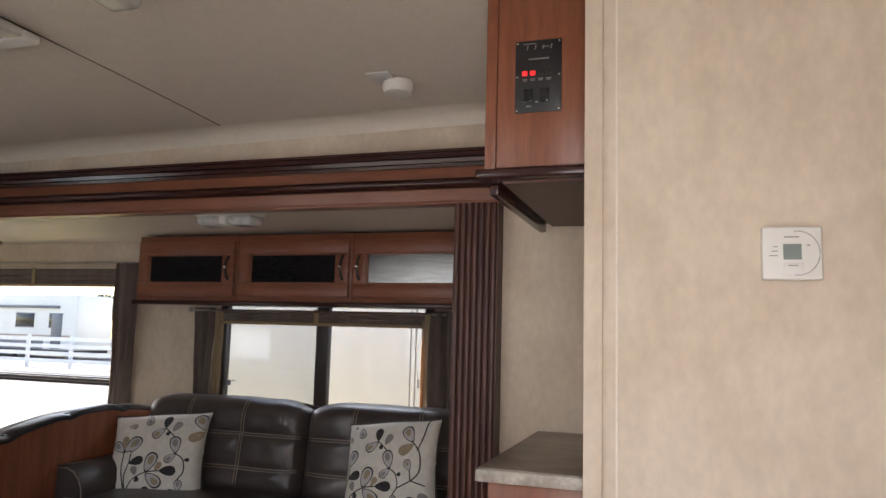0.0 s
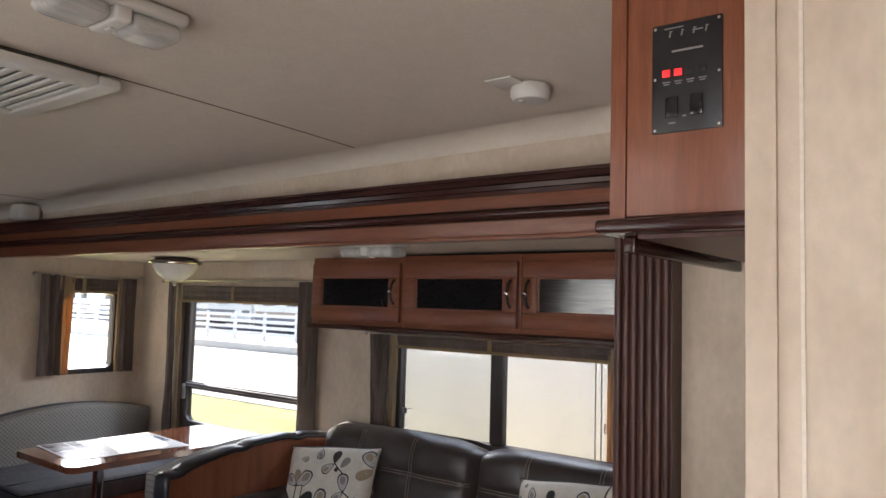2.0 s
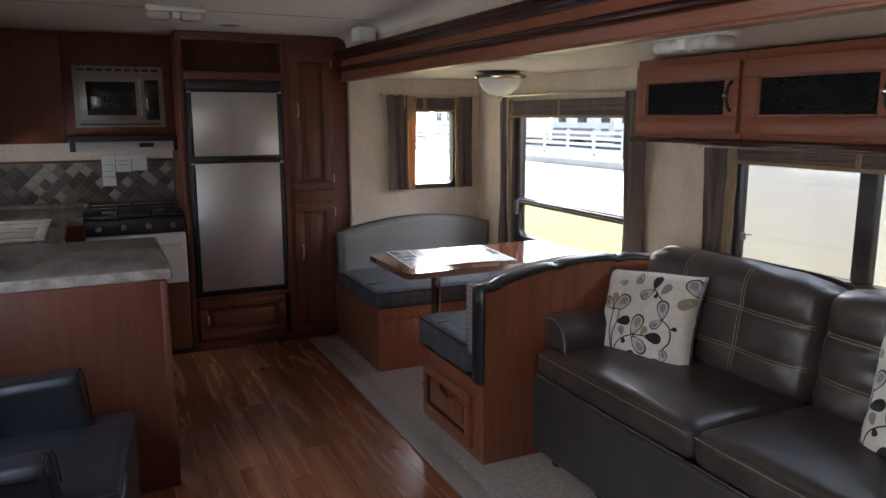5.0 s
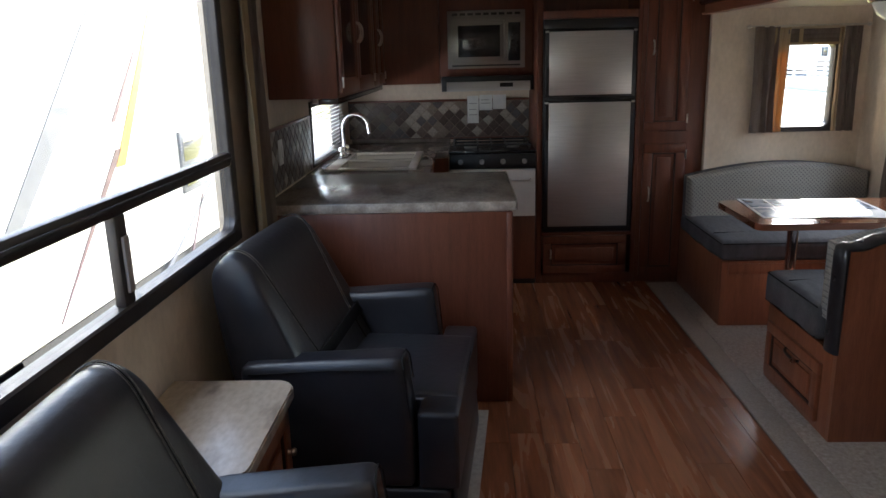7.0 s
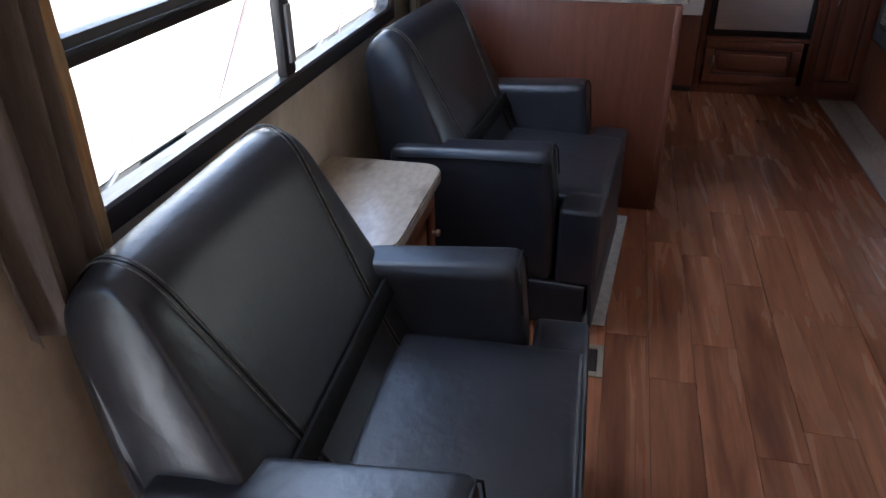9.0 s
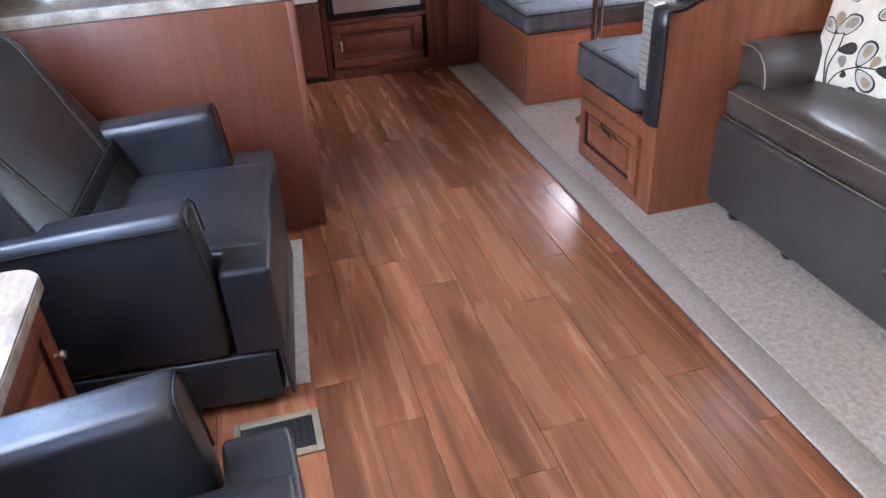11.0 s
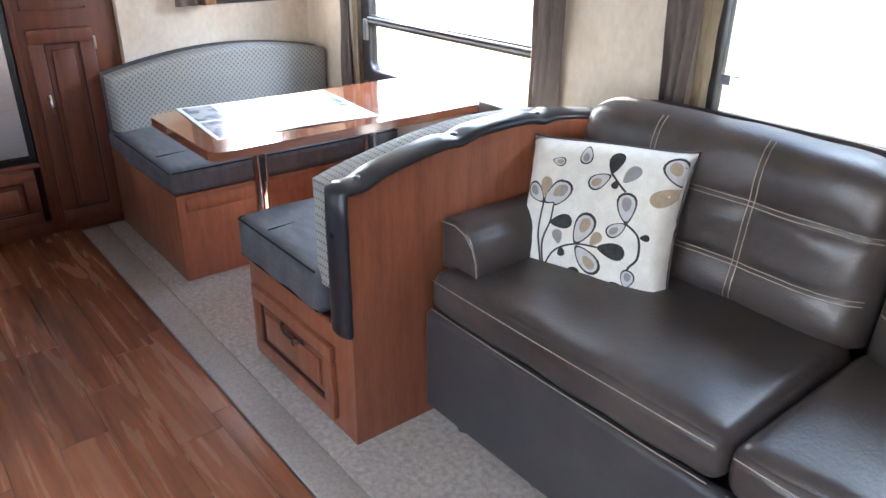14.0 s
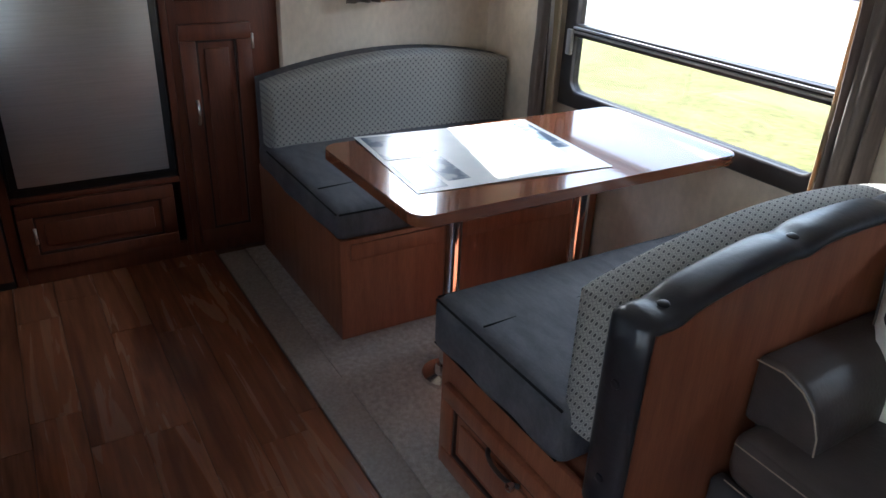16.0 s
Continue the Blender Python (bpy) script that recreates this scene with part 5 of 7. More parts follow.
# ---- sofa ----
so = thing("sofa", (-1.5, 3.0, 0.016), "dark brown tufted leather sofa with contrast stitching", "sofa")
part("base", boxes((-2.495, -0.56, 2.735, 3.50, 0.065, 0.36), bevel=0.012), SOFA_VINYL, so, "grey-brown vinyl sofa base")
part("front_panel", turned(boxes((-2.495, -0.815, -0.024, 0.024, 0.0, 0.345), bevel=0.018, seg=4), pose(0, 2.675, 0.058, 0, 0, 0)), SOFA_VINYL, so, "padded pull-out front panel")
part("front_end", boxes((-0.81, -0.545, 2.712, 2.734, 0.03, 0.40), bevel=0.008), SOFA_VINYL, so)
h = bow_handle(so, (-1.60, 2.650, 0.245), (-1.45, 2.650, 0.240), (0, -0.028, 0), CHROME, 0.007, "curved chrome pull handle")
for x, y in ((-2.36, 2.71), (-2.05, 2.715), (-1.2, 2.73), (-0.7, 2.76), (-2.3, 3.4), (-0.7, 3.4)):
    part("foot", lathe((x, y, 0.016), [(0.024, 0.0), (0.03, 0.012), (0.03, 0.050)], 12), BLACK, so)
for i, (x0, x1) in enumerate(((-2.475, -1.518), (-1.514, -0.60))):
    sc = part("seat_cushion", cushion(x0, x1, 2.648, 3.24, 0.412, 0.542, 0.045, (0.0, 0.008, 0.022), 28, 0.005, 3 * i), SOFA_LEATHER, so, "dark brown leather seat cushion", 80)
    bm = bmesh.new()
    for z in (0.520, 0.424):
        tube(bm, [(x0 + 0.02 + (x1 - x0 - 0.04) * k / 16, 2.6465 - 0.0055 * (1 - (2 * k / 16 - 1) ** 2), z) for k in range(17)], 0.0016, 5)
    part("stitching", bm, STITCH, sc)


def tufted(x0, x1, z0, z1, front, depth, seams_x, seams_z, lean, parent, seed):
    """A back cushion with puffed squares between stitched seams."""
    nx, nz = 44, 30
    bm = bmesh.new()
    cutx = [0.0] + [(s - x0) / (x1 - x0) for s in seams_x] + [1.0]
    cutz = [0.0] + [(s - z0) / (z1 - z0) for s in seams_z] + [1.0]

    def swell(u, cuts):
        for a, b in zip(cuts, cuts[1:]):
            if a <= u <= b:
                w = (u - a) / (b - a)
                return (4 * w * (1 - w)) ** 0.42
        return 0.0

    def surf(u, v):
        s = swell(u, cutx) * swell(v, cutz)
        edge = min(1.0, (1 - (2 * u - 1) ** 10)) * min(1.0, (1 - (2 * v - 1) ** 10))
        d = 0.026 * s + 0.085 * edge ** 0.5 - 0.06
        d += (0.007 * noise.noise(Vector((u * 8 + seed, v * 6, 0.5))) + 0.003 * noise.noise(Vector((u * 26 + seed, v * 17, 1.5)))) * edge
        x = x0 + (x1 - x0) * u
        z = z0 + (z1 - z0) * v - 0.050 * abs(2 * u - 1) ** 7 * v ** 4 + 0.006 * noise.noise(Vector((u * 6 + seed, 2.0, 0.0))) * v ** 4
        return Vector((x, front - d + lean * (z - z0), z))
    fr_ = [[bm.verts.new(surf(i / nx, j / nz)) for i in range(nx + 1)] for j in range(nz + 1)]
    bk = [[bm.verts.new(Vector((x0 + (x1 - x0) * i / nx, front + depth + lean * (z1 - z0) * j / nz, z0 + (z1 - z0) * j / nz - (0.05 if j == nz else 0.012 if j == nz - 1 else 0) - 0.050 * abs(2 * i / nx - 1) ** 7 * (j / nz) ** 4))) for i in range(nx + 1)] for j in range(nz + 1)]
    for j in range(nz):
        for i in range(nx):
            bm.faces.new((fr_[j][i], fr_[j][i + 1], fr_[j + 1][i + 1], fr_[j + 1][i]))
            bm.faces.new((bk[j][i], bk[j + 1][i], bk[j + 1][i + 1], bk[j][i + 1]))
    for i in range(nx):
        bm.faces.new((fr_[nz][i], fr_[nz][i + 1], bk[nz][i + 1], bk[nz][i]))
        bm.faces.new((fr_[0][i + 1], fr_[0][i], bk[0][i], bk[0][i + 1]))
    for j in range(nz):
        bm.faces.new((fr_[j + 1][0], bk[j + 1][0], bk[j][0], fr_[j][0]))
        bm.faces.new((fr_[j][nx], bk[j][nx], bk[j + 1][nx], fr_[j + 1][nx]))
    bmesh.ops.recalc_face_normals(bm, faces=bm.faces)
    ob = part("back_cushion", bm, SOFA_LEATHER, parent, "tufted dark brown leather back cushion", 80)
    st_ = bmesh.new()
    o = Vector((0, -0.003, 0))
    for u in cutx[1:-1]:
        for d in (-0.008, 0.008):
            tube(st_, [surf(u + d, 0.03 + 0.94 * k / 24) + o for k in range(25)], 0.0015, 5)
    for v in cutz[1:-1]:
        for d in (-0.013, 0.013):
            tube(st_, [surf(0.02 + 0.96 * k / 30, v + d) + o for k in range(31)], 0.0015, 5)
    part("stitching", st_, STITCH, ob)
    return ob


tufted(-2.45, -1.508, 0.52, 0.985, 3.185, 0.20, (-2.16, -1.84), (0.655, 0.815), 0.16, so, 1.0)
tufted(-1.504, -0.585, 0.52, 0.985, 3.185, 0.20, (-1.235, -0.905), (0.655, 0.815), 0.16, so, 5.0)
part("back_frame", boxes((-2.47, -0.57, 3.40, 3.50, 0.30, 0.90), bevel=0.02), SOFA_LEATHER, so)
for s, (x0, x1) in ((1, (-2.495, -2.335)), (-1, (-0.735, -0.545))):
    if s > 0:
        curve = [(x0, 0.685), (x0 + 0.06, 0.69), (x0 + 0.105, 0.675), (x0 + 0.135, 0.645), (x0 + 0.155, 0.60), (x0 + 0.16, 0.545), (x0 + 0.155, 0.53), (x0, 0.53)]
    else:
        curve = [(x1, 0.70), (x1 - 0.07, 0.70), (x1 - 0.115, 0.685), (x1 - 0.15, 0.655), (x1 - 0.18, 0.61), (x1 - 0.185, 0.555), (x1 - 0.175, 0.54), (x1, 0.54)]
    bm = extrude(curve, "y", 2.715, 3.20)
    bmesh.ops.bevel(bm, geom=[e for e in bm.edges], offset=0.012, segments=3, profile=0.5, affect="EDGES")
    arm = part("armrest", bm, SOFA_LEATHER, so, "padded leather armrest", 60)
    bm = bmesh.new()
    tube(bm, [(p[0], 2.7135, p[1] - 0.012) for p in curve[:6]], 0.002, 5)
    part("stitching", bm, STITCH, arm)
part("arm_frame", boxes((-2.492, -2.46, 2.76, 3.40, 0.361, 0.53), bevel=0.006), SOFA_VINYL, so)
part("arm_frame", boxes((-0.60, -0.55, 2.76, 3.40, 0.361, 0.54), bevel=0.006), SOFA_VINYL, so)
bm = bmesh.new()
tube(bm, [(-0.655, 2.72, 0.39), (-0.60, 2.73, 0.415), (-0.575, 2.76, 0.45)], 0.006, 6)
part("hinge_arm", bm, CHROME, so, "steel folding hinge")


# ---- throw pillows ----
def pillow(center, wide, high, thick, m, shift, more_leaves=(), more_stems=()):
    """A square cushion in its own plane with a printed vine of leaves; m places it, shift moves the print."""
    def surf(u, v):
        x = wide / 2 * u * (1 - 0.095 * (1 - v * v) ** 0.9)
        z = high / 2 * v * (1 - 0.095 * (1 - u * u) ** 0.9) + (0.010 * math.cos(2.6 * u) * v if v > 0 else 0)
        y = thick / 2 * max(0.0, (1 - u ** 4) * (1 - v ** 4)) ** 0.5
        y += 0.008 * noise.noise(Vector((u * 2.4, v * 2.4, wide * 9))) * (1 - u ** 6) * (1 - v ** 6) + 0.007 * math.sin(9 * math.atan2(v, u)) * max(0.0, abs(u * v)) ** 0.7 * (1 - u ** 6) * (1 - v ** 6)
        return Vector((x, -y, z))
    t = thing("throw_pillow", center, "ivory throw pillow with a black and grey leaf vine print", "pillow", "sofa pillows")
    t.matrix_basis = m
    n = 22
    bm = bmesh.new()
    f = [[bm.verts.new(surf(-1 + 2 * i / n, -1 + 2 * j / n)) for i in range(n + 1)] for j in range(n + 1)]
    b = [[f[j][i] if i in (0, n) or j in (0, n) else bm.verts.new(surf(-1 + 2 * i / n, -1 + 2 * j / n) * Vector((1, -1, 1))) for i in range(n + 1)] for j in range(n + 1)]
    for j in range(n):
        for i in range(n):
            bm.faces.new((f[j][i], f[j][i + 1], f[j + 1][i + 1], f[j + 1][i]))
            bm.faces.new((b[j][i], b[j + 1][i], b[j + 1][i + 1], b[j][i + 1]))

    def put(name, bm_, material, label=""):
        ob = mesh_object(name, bm_, material, 80)
        ob.parent = t
        return tagged(ob, label) if label else ob
    cover = put("cover", bm, PILLOW_CLOTH)
    edge = bmesh.new()
    loop = [surf(-1 + 2 * k / 12, -1) for k in range(12)] + [surf(1, -1 + 2 * k / 12) for k in range(12)] + [surf(1 - 2 * k / 12, 1) for k in range(12)] + [surf(-1, 1 - 2 * k / 12) for k in range(12)]
    tube(edge, loop, 0.0045, 6, True)
    put("piping", edge, PIPING, "dark edge piping")
    def patch(bm_, pts, lift):
        c = (sum(p[0] for p in pts) / len(pts), sum(p[1] for p in pts) / len(pts))
        rings = []
        for s in (1.0, 0.6):
            rings.append([bm_.verts.new(surf(*[max(-0.985, min(0.985, c[i] + (p[i] - c[i]) * s)) for i in (0, 1)]) + Vector((0, -lift, 0))) for p in pts])
        mid = bm_.verts.new(surf(*[max(-0.985, min(0.985, k)) for k in c]) + Vector((0, -lift, 0)))
        k = len(pts)
        for i in range(k):
            bm_.faces.new((rings[0][i], rings[0][(i + 1) % k], rings[1][(i + 1) % k], rings[1][i]))
            bm_.faces.new((rings[1][i], rings[1][(i + 1) % k], mid))
        return bm_

    def leaf(u, v, tip_u, tip_v, kind):
        ln = math.hypot(tip_u - u, tip_v - v)
        c_, s_ = (tip_u - u) / ln, (tip_v - v) / ln

        def shape(k, shift_=0.0):
            out = []
            for i in range(18):
                a = 2 * math.pi * i / 18
                p = ln * (0.5 + shift_) + ln / 2 * math.cos(a) * k
                q = (0.34 * ln + 0.02) * math.sin(a) * k * (0.42 + 0.62 * (p / ln))
                out.append((u + p * c_ - q * s_, v + p * s_ + q * c_))
            return out
        body = put("leaf", patch(bmesh.new(), shape(1.0), 0.0008), {"flat": INK_GREY, "flat_tan": INK_TAN}.get(kind, INK))
        if kind in ("eye", "tan"):
            f_ = put("leaf_fill", patch(bmesh.new(), shape(0.84), 0.0014), INK_PALE)
            f_.parent = body
            e_ = put("leaf_spot", patch(bmesh.new(), shape(0.46, 0.12), 0.0020), INK_TAN if kind == "tan" else INK_GREY)
            e_.parent = body

    def stem(pts):
        bm_ = bmesh.new()
        rail = []
        for i, (a, b_) in enumerate(pts):
            (c, d), (e, f_) = pts[max(i - 1, 0)], pts[min(i + 1, len(pts) - 1)]
            l = math.hypot(e - c, f_ - d) or 1
            ox, oy = -(f_ - d) / l * 0.013, (e - c) / l * 0.013
            rail.append([bm_.verts.new(surf(*[max(-0.985, min(0.985, k)) for k in q]) + Vector((0, -0.0011, 0))) for q in ((a + ox, b_ + oy), (a - ox, b_ - oy))])
        for p, q in zip(rail, rail[1:]):
            bm_.faces.new((p[0], p[1], q[1], q[0]))
        put("stem", bm_, INK)
    def smooth(pts):
        out = []
        for k in range(len(pts) - 1):
            a, b_, c, d = (Vector(pts[max(0, min(len(pts) - 1, k + o))]) for o in (-1, 0, 1, 2))
            for n_ in range(5):
                w = n_ / 5
                out.append(tuple(b_ + (c - a) * (w / 2) + (2 * a - 5 * b_ + 4 * c - d) * (w * w / 2) + (3 * b_ - a - 3 * c + d) * (w ** 3 / 2)))
        return out + [tuple(pts[-1])]
    for pts in VINES:
        pts = [(a + shift[0], b_ + shift[1]) for a, b_ in pts]
        pts = [p for p in pts if abs(p[0]) < 0.99 and abs(p[1]) < 1.08]
        if len(pts) > 1:
            stem(smooth(pts))
    for pts in more_stems:
        stem(smooth(pts))
    for u, v, tu, tv, kind in LEAVES + SPRIGS:
        u, v, tu, tv = u + shift[0], v + shift[1], tu + shift[0], tv + shift[1]
        if max(abs(u + tu) / 2, abs(v + tv) / 2) < 0.93:
            leaf(u, v, tu, tv, kind)
    for row in more_leaves:
        leaf(*row)
    return t


# one repeat of the printed vine: leaf foot, leaf tip, look
LEAVES = ((-0.16, 0.52, -0.15, 0.8, "dark"), (-0.16, 0.5, -0.42, 0.32, "tan"), (0.01, 0.43, 0.14, 0.65, "flat"), (-0.06, 0.45, -0.1, 0.34, "dark"),
          (0.15, -0.07, 0.07, 0.32, "eye"), (0.15, -0.07, -0.06, -0.25, "eye"), (0.32, -0.21, 0.42, -0.19, "dark"), (-0.46, -0.46, -0.3, -0.02, "tan"),
          (-0.25, -0.43, -0.14, -0.25, "flat_tan"), (-0.16, -0.44, 0.19, -0.45, "dark"), (-0.45, -0.48, -0.12, -0.78, "tan"), (-0.64, -0.53, -0.61, -0.66, "dark"), (-0.68, -0.5, -0.74, -0.31, "flat"))
SPRIGS = ((-0.59, -0.93, -0.35, -0.82, "dark"), (-0.84, 0.0, -0.67, 0.34, "eye"), (-0.85, -0.23, -0.54, -0.16, "dark"), (-0.95, 0.6, -0.77, 0.58, "tan"),
          (-0.56, 0.84, -0.51, 0.59, "eye"), (0.61, 0.47, 0.42, 0.82, "tan"), (0.62, 0.44, 0.35, 0.23, "flat_tan"), (0.6, -0.13, 0.51, 0.11, "tan"),
          (0.2, -0.87, 0.01, -0.91, "dark"), (0.2, -0.87, 0.26, -0.63, "eye"), (0.82, -0.89, 0.49, -0.7, "eye"), (0.83, -0.86, 0.83, -0.55, "flat"), (-0.77, 0.85, -0.68, 0.87, "flat"))
VINES = (((-0.89, -1.06), (-0.83, -0.86), (-0.72, -0.6), (-0.46, -0.46), (-0.16, -0.44)), ((-0.17, 0.53), (0.06, 0.32)),
         ((0.15, -0.07), (0.3, -0.2), (0.33, -0.46), (0.23, -0.63), (0.2, -0.87), (0.35, -1.02)), ((0.33, -0.48), (0.62, -0.33), (0.78, -0.12), (0.78, 0.19), (0.7, 0.36), (0.61, 0.47)),
         ((0.62, -0.33), (0.6, -0.13)), ((0.71, 0.3), (0.81, 0.66), (0.81, 0.97)), ((-0.83, -0.86), (-0.91, -0.53), (-0.85, -0.23), (-0.84, 0.0)), ((0.8, -1.07), (0.82, -0.89), (0.95, -0.67)),
         ((-0.99, 0.77), (-0.88, 1.0)), ((0.62, -0.33), (0.89, -0.41)))
pillow((-2.22, 3.07, 0.69), 0.515, 0.46, 0.165, pose(-2.218, 3.066, 0.682, -21, -5, 12), (0.40, 0.08),
       ((-0.6, 0.1, -0.87, 0.33, "eye"), (-0.6, 0.1, -0.26, 0.39, "tan"), (-0.59, 0.18, -0.6, 0.45, "flat_tan")), (((-0.6, 0.1), (-0.6, -0.26), (-0.46, -0.8), (-0.45, -0.98)),))
pillow((-0.985, 3.09, 0.73), 0.475, 0.43, 0.165, pose(-0.985, 3.083, 0.733, -18, -7, -6), (0.0, 0.0))


# ---- recliners ----
def recliner(center, turn, wide=1.0):
    t = thing("swivel_recliner", (0, 0, 0), "charcoal vinyl recliner with curved padded back", "armchair", "recliners by the window")
    part("base", boxes((-0.30, 0.30, -0.25, 0.30, 0.0, 0.06), bevel=0.01), BLACK, t)
    part("skirt", cushion(-0.408, 0.408, -0.30, 0.375, 0.022, 0.195, 0.014, (0.004, 0.004, 0), 8), LEATHER, t, "", 70)
    for s in (-1, 1):
        bm = cushion(min(s * 0.290, s * 0.410), max(s * 0.290, s * 0.410), -0.30, 0.255, 0.196, 0.634, 0.024, (0.006, 0.004, 0.004), 14)
        for v in bm.verts:
            if v.co.z > 0.42:
                v.co.z += 0.022 * (v.co.y + 0.05) / 0.3 * min(1, (v.co.z - 0.42) / 0.12)
                v.co.y -= 0.022 * max(0, v.co.y) / 0.25 * (v.co.z - 0.42) / 0.2
                v.co.x += s * 0.010 * min(1, (v.co.z - 0.42) / 0.12)
        arm = part("armrest", bm, LEATHER, t, "padded vinyl armrest", 70)
        bm = bmesh.new()
        tube(bm, [(s * 0.4245, 0.21, 0.622), (s * 0.427, 0.0, 0.614), (s * 0.422, -0.27, 0.590)], 0.0028, 5)
        part("seam", bm, SEAM, arm)
        bm = bmesh.new()
        tube(bm, [(s * 0.419, 0.252, 0.44), (s * 0.424, 0.243, 0.54), (s * 0.423, 0.235, 0.624), (s * 0.40, 0.228, 0.650), (s * 0.36, 0.228, 0.655), (s * 0.32, 0.228, 0.650), (s * 0.296, 0.235, 0.624), (s * 0.292, 0.243, 0.54)], 0.0026, 5)
        part("piping", bm, SEAM, arm)
    bm = extrude([(-0.289, -0.22), (0.289, -0.22), (0.289, 0.268), (0.404, 0.268), (0.404, 0.402), (-0.404, 0.402), (-0.404, 0.268), (-0.289, 0.268)], "z", 0.190, 0.466)
    bmesh.ops.bevel(bm, geom=bm.edges[:], offset=0.018, segments=4, profile=0.55, affect="EDGES")
    seat = part("seat_cushion", bm, LEATHER, t, "charcoal vinyl seat cushion", 70)
    part("seat_panel", cushion(-0.274, 0.274, -0.20, 0.388, 0.452, 0.470, 0.008, (0, 0, 0.022), 18), LEATHER, seat, "crowned vinyl seat top", 80)
    bm = bmesh.new()
    tube(bm, [(-0.398, 0.275, 0.458), (-0.398, 0.393, 0.458), (0.0, 0.3965, 0.460), (0.398, 0.393, 0.458), (0.398, 0.275, 0.458)], 0.0032, 6)
    part("seam", bm, SEAM, seat)
    part("front_skirt", turned(boxes((-0.400, 0.400, -0.007, 0.007, -0.175, 0.0), bevel=0.005), pose(0, 0.386, 0.202, 4, 0, 0)), LEATHER, t)
    # back: a curved slab that leans and rolls over at the top
    path = [(0.02, 0.40), (-0.045, 0.50), (-0.11, 0.62), (-0.17, 0.74), (-0.225, 0.85), (-0.262, 0.92), (-0.30, 0.958), (-0.345, 0.966), (-0.385, 0.94), (-0.41, 0.89), (-0.40, 0.78), (-0.37, 0.62), (-0.33, 0.45), (-0.30, 0.34), (-0.02, 0.34)]
    def bend(k):
        a, b, c, d = (Vector(path[(int(k) + j) % len(path)]) for j in (-1, 0, 1, 2))
        w = k - int(k)
        return b + (c - a) * (w / 2) + (2 * a - 5 * b + 4 * c - d) * (w * w / 2) + (3 * b - a - 3 * c + d) * (w ** 3 / 2)
    shape = [bend(k / 4) for k in range(4 * len(path))]
    bm = bmesh.new()
    rows = []
    m_ = 36
    for i in range(m_ + 1):
        u = -1 + 2 * i / m_
        w = 0.385 * (1 - (1 - abs(u)) ** 1.4) * (1 if u > 0 else -1) if u else 0.0
        k = (1 - abs(u) ** 6)
        row = []
        for y, z in shape:
            cy_, cz_ = -0.20 + (0.66 - z) * 0.42, max(0.40, min(0.90, z))
            s = 0.74 + 0.26 * k ** 0.5
            wide = 1.0 - 0.13 * max(0, (z - 0.6) / 0.37)
            row.append(bm.verts.new((w * wide, cy_ + (y - cy_) * s, cz_ + (z - cz_) * s - 0.012 * abs(u) ** 3)))
        rows.append(row)
    for a, b in zip(rows, rows[1:]):
        for k in range(len(shape)):
            bm.faces.new((a[k], a[(k + 1) % len(shape)], b[(k + 1) % len(shape)], b[k]))
    bm.faces.new(rows[0])
    bm.faces.new(rows[-1])
    bmesh.ops.recalc_face_normals(bm, faces=bm.faces)
    back = part("backrest", bm, LEATHER, t, "curved vinyl backrest with vertical seams", 75)
    for x in (-0.20, 0.20):
        ring = shape[:38]
        for dx, r_, thread in ((0.0, 0.0016, SEAM), (-0.009, 0.0015, THREAD), (0.009, 0.0015, THREAD)):
            st_ = bmesh.new()
            tube(st_, [(x + dx + x * 0.42 * max(0, z - 0.45) / 0.5, y + 0.0015, z + 0.0015) for y, z in ring], r_, 5)
            part("stitching", st_, thread, back)
    part("strap", turned(boxes((-0.378, 0.378, -0.006, 0.006, -0.022, 0.022), bevel=0.002), pose(0, -0.0775, 0.580, 28, 0, 0)), SEAM, back, "dark lumbar strap")
    for ob in t.children_recursive:
        for v in ob.data.vertices:
            v.co.x *= wide
    t.matrix_basis = pose(*center, 0, 0, turn)
    return t


recliner((-2.315, 0.555, 0.006), -5)
recliner((-0.885, 0.530, 0.0), 2, 0.93)
single("floor_protector", turned(boxes((-0.44, 0.44, -0.44, 0.455, 0.0, 0.005), bevel=0.002), pose(-2.425, 0.55, 0.0005, 0, 0, -4.5)), MAT_FELT, "pale grey felt sheet under the recliner", "mat")

# ---- side table ----
sd = thing("side_cabinet", (-1.53, 0.25, 0), "small cherry side cabinet with stone-look top", "side table")
part("body", boxes((-1.775, -1.295, WALL_Y + 0.012, 0.395, 0.0, 0.598), bevel=0.003), CHERRY, sd)
dd = raised_door(sd, "y", -1.755, -1.315, 0.06, 0.57, 0.3955, 0.018, CHERRY)
part("knob", lathe((-1.715, 0.4136, 0.44), [(0.008, 0.0), (0.006, 0.01), (0.013, 0.018), (0.010, 0.026), (0.001, 0.028)], 12, "y"), NICKEL, dd, "nickel knob")
prof = []
x0, x1, y0, y1, r0 = -1.805, -1.262, WALL_Y + 0.008, 0.432, 0.06
for cx_, cy_, a0, r in ((x1 - r0, y1 - r0, 0, r0), (x0 + r0, y1 - r0, 90, r0)):
    prof += [(cx_ + r * math.cos(radians(a0 + 15 * k)), cy_ + r * math.sin(radians(a0 + 15 * k))) for k in range(7)]
prof += [(x0, y0), (x1, y0)]
top = part("top", extrude(prof, "z", 0.599, 0.630), LAMINATE_TAN, sd, "stone-look laminate top")
part("edge_band", extrude([(x + (0.003 if x > -1.53 else -0.003), y + (0.003 if y > 0.2 else 0)) for x, y in prof], "z", 0.597, 0.624), LAMINATE_EDGE, top)

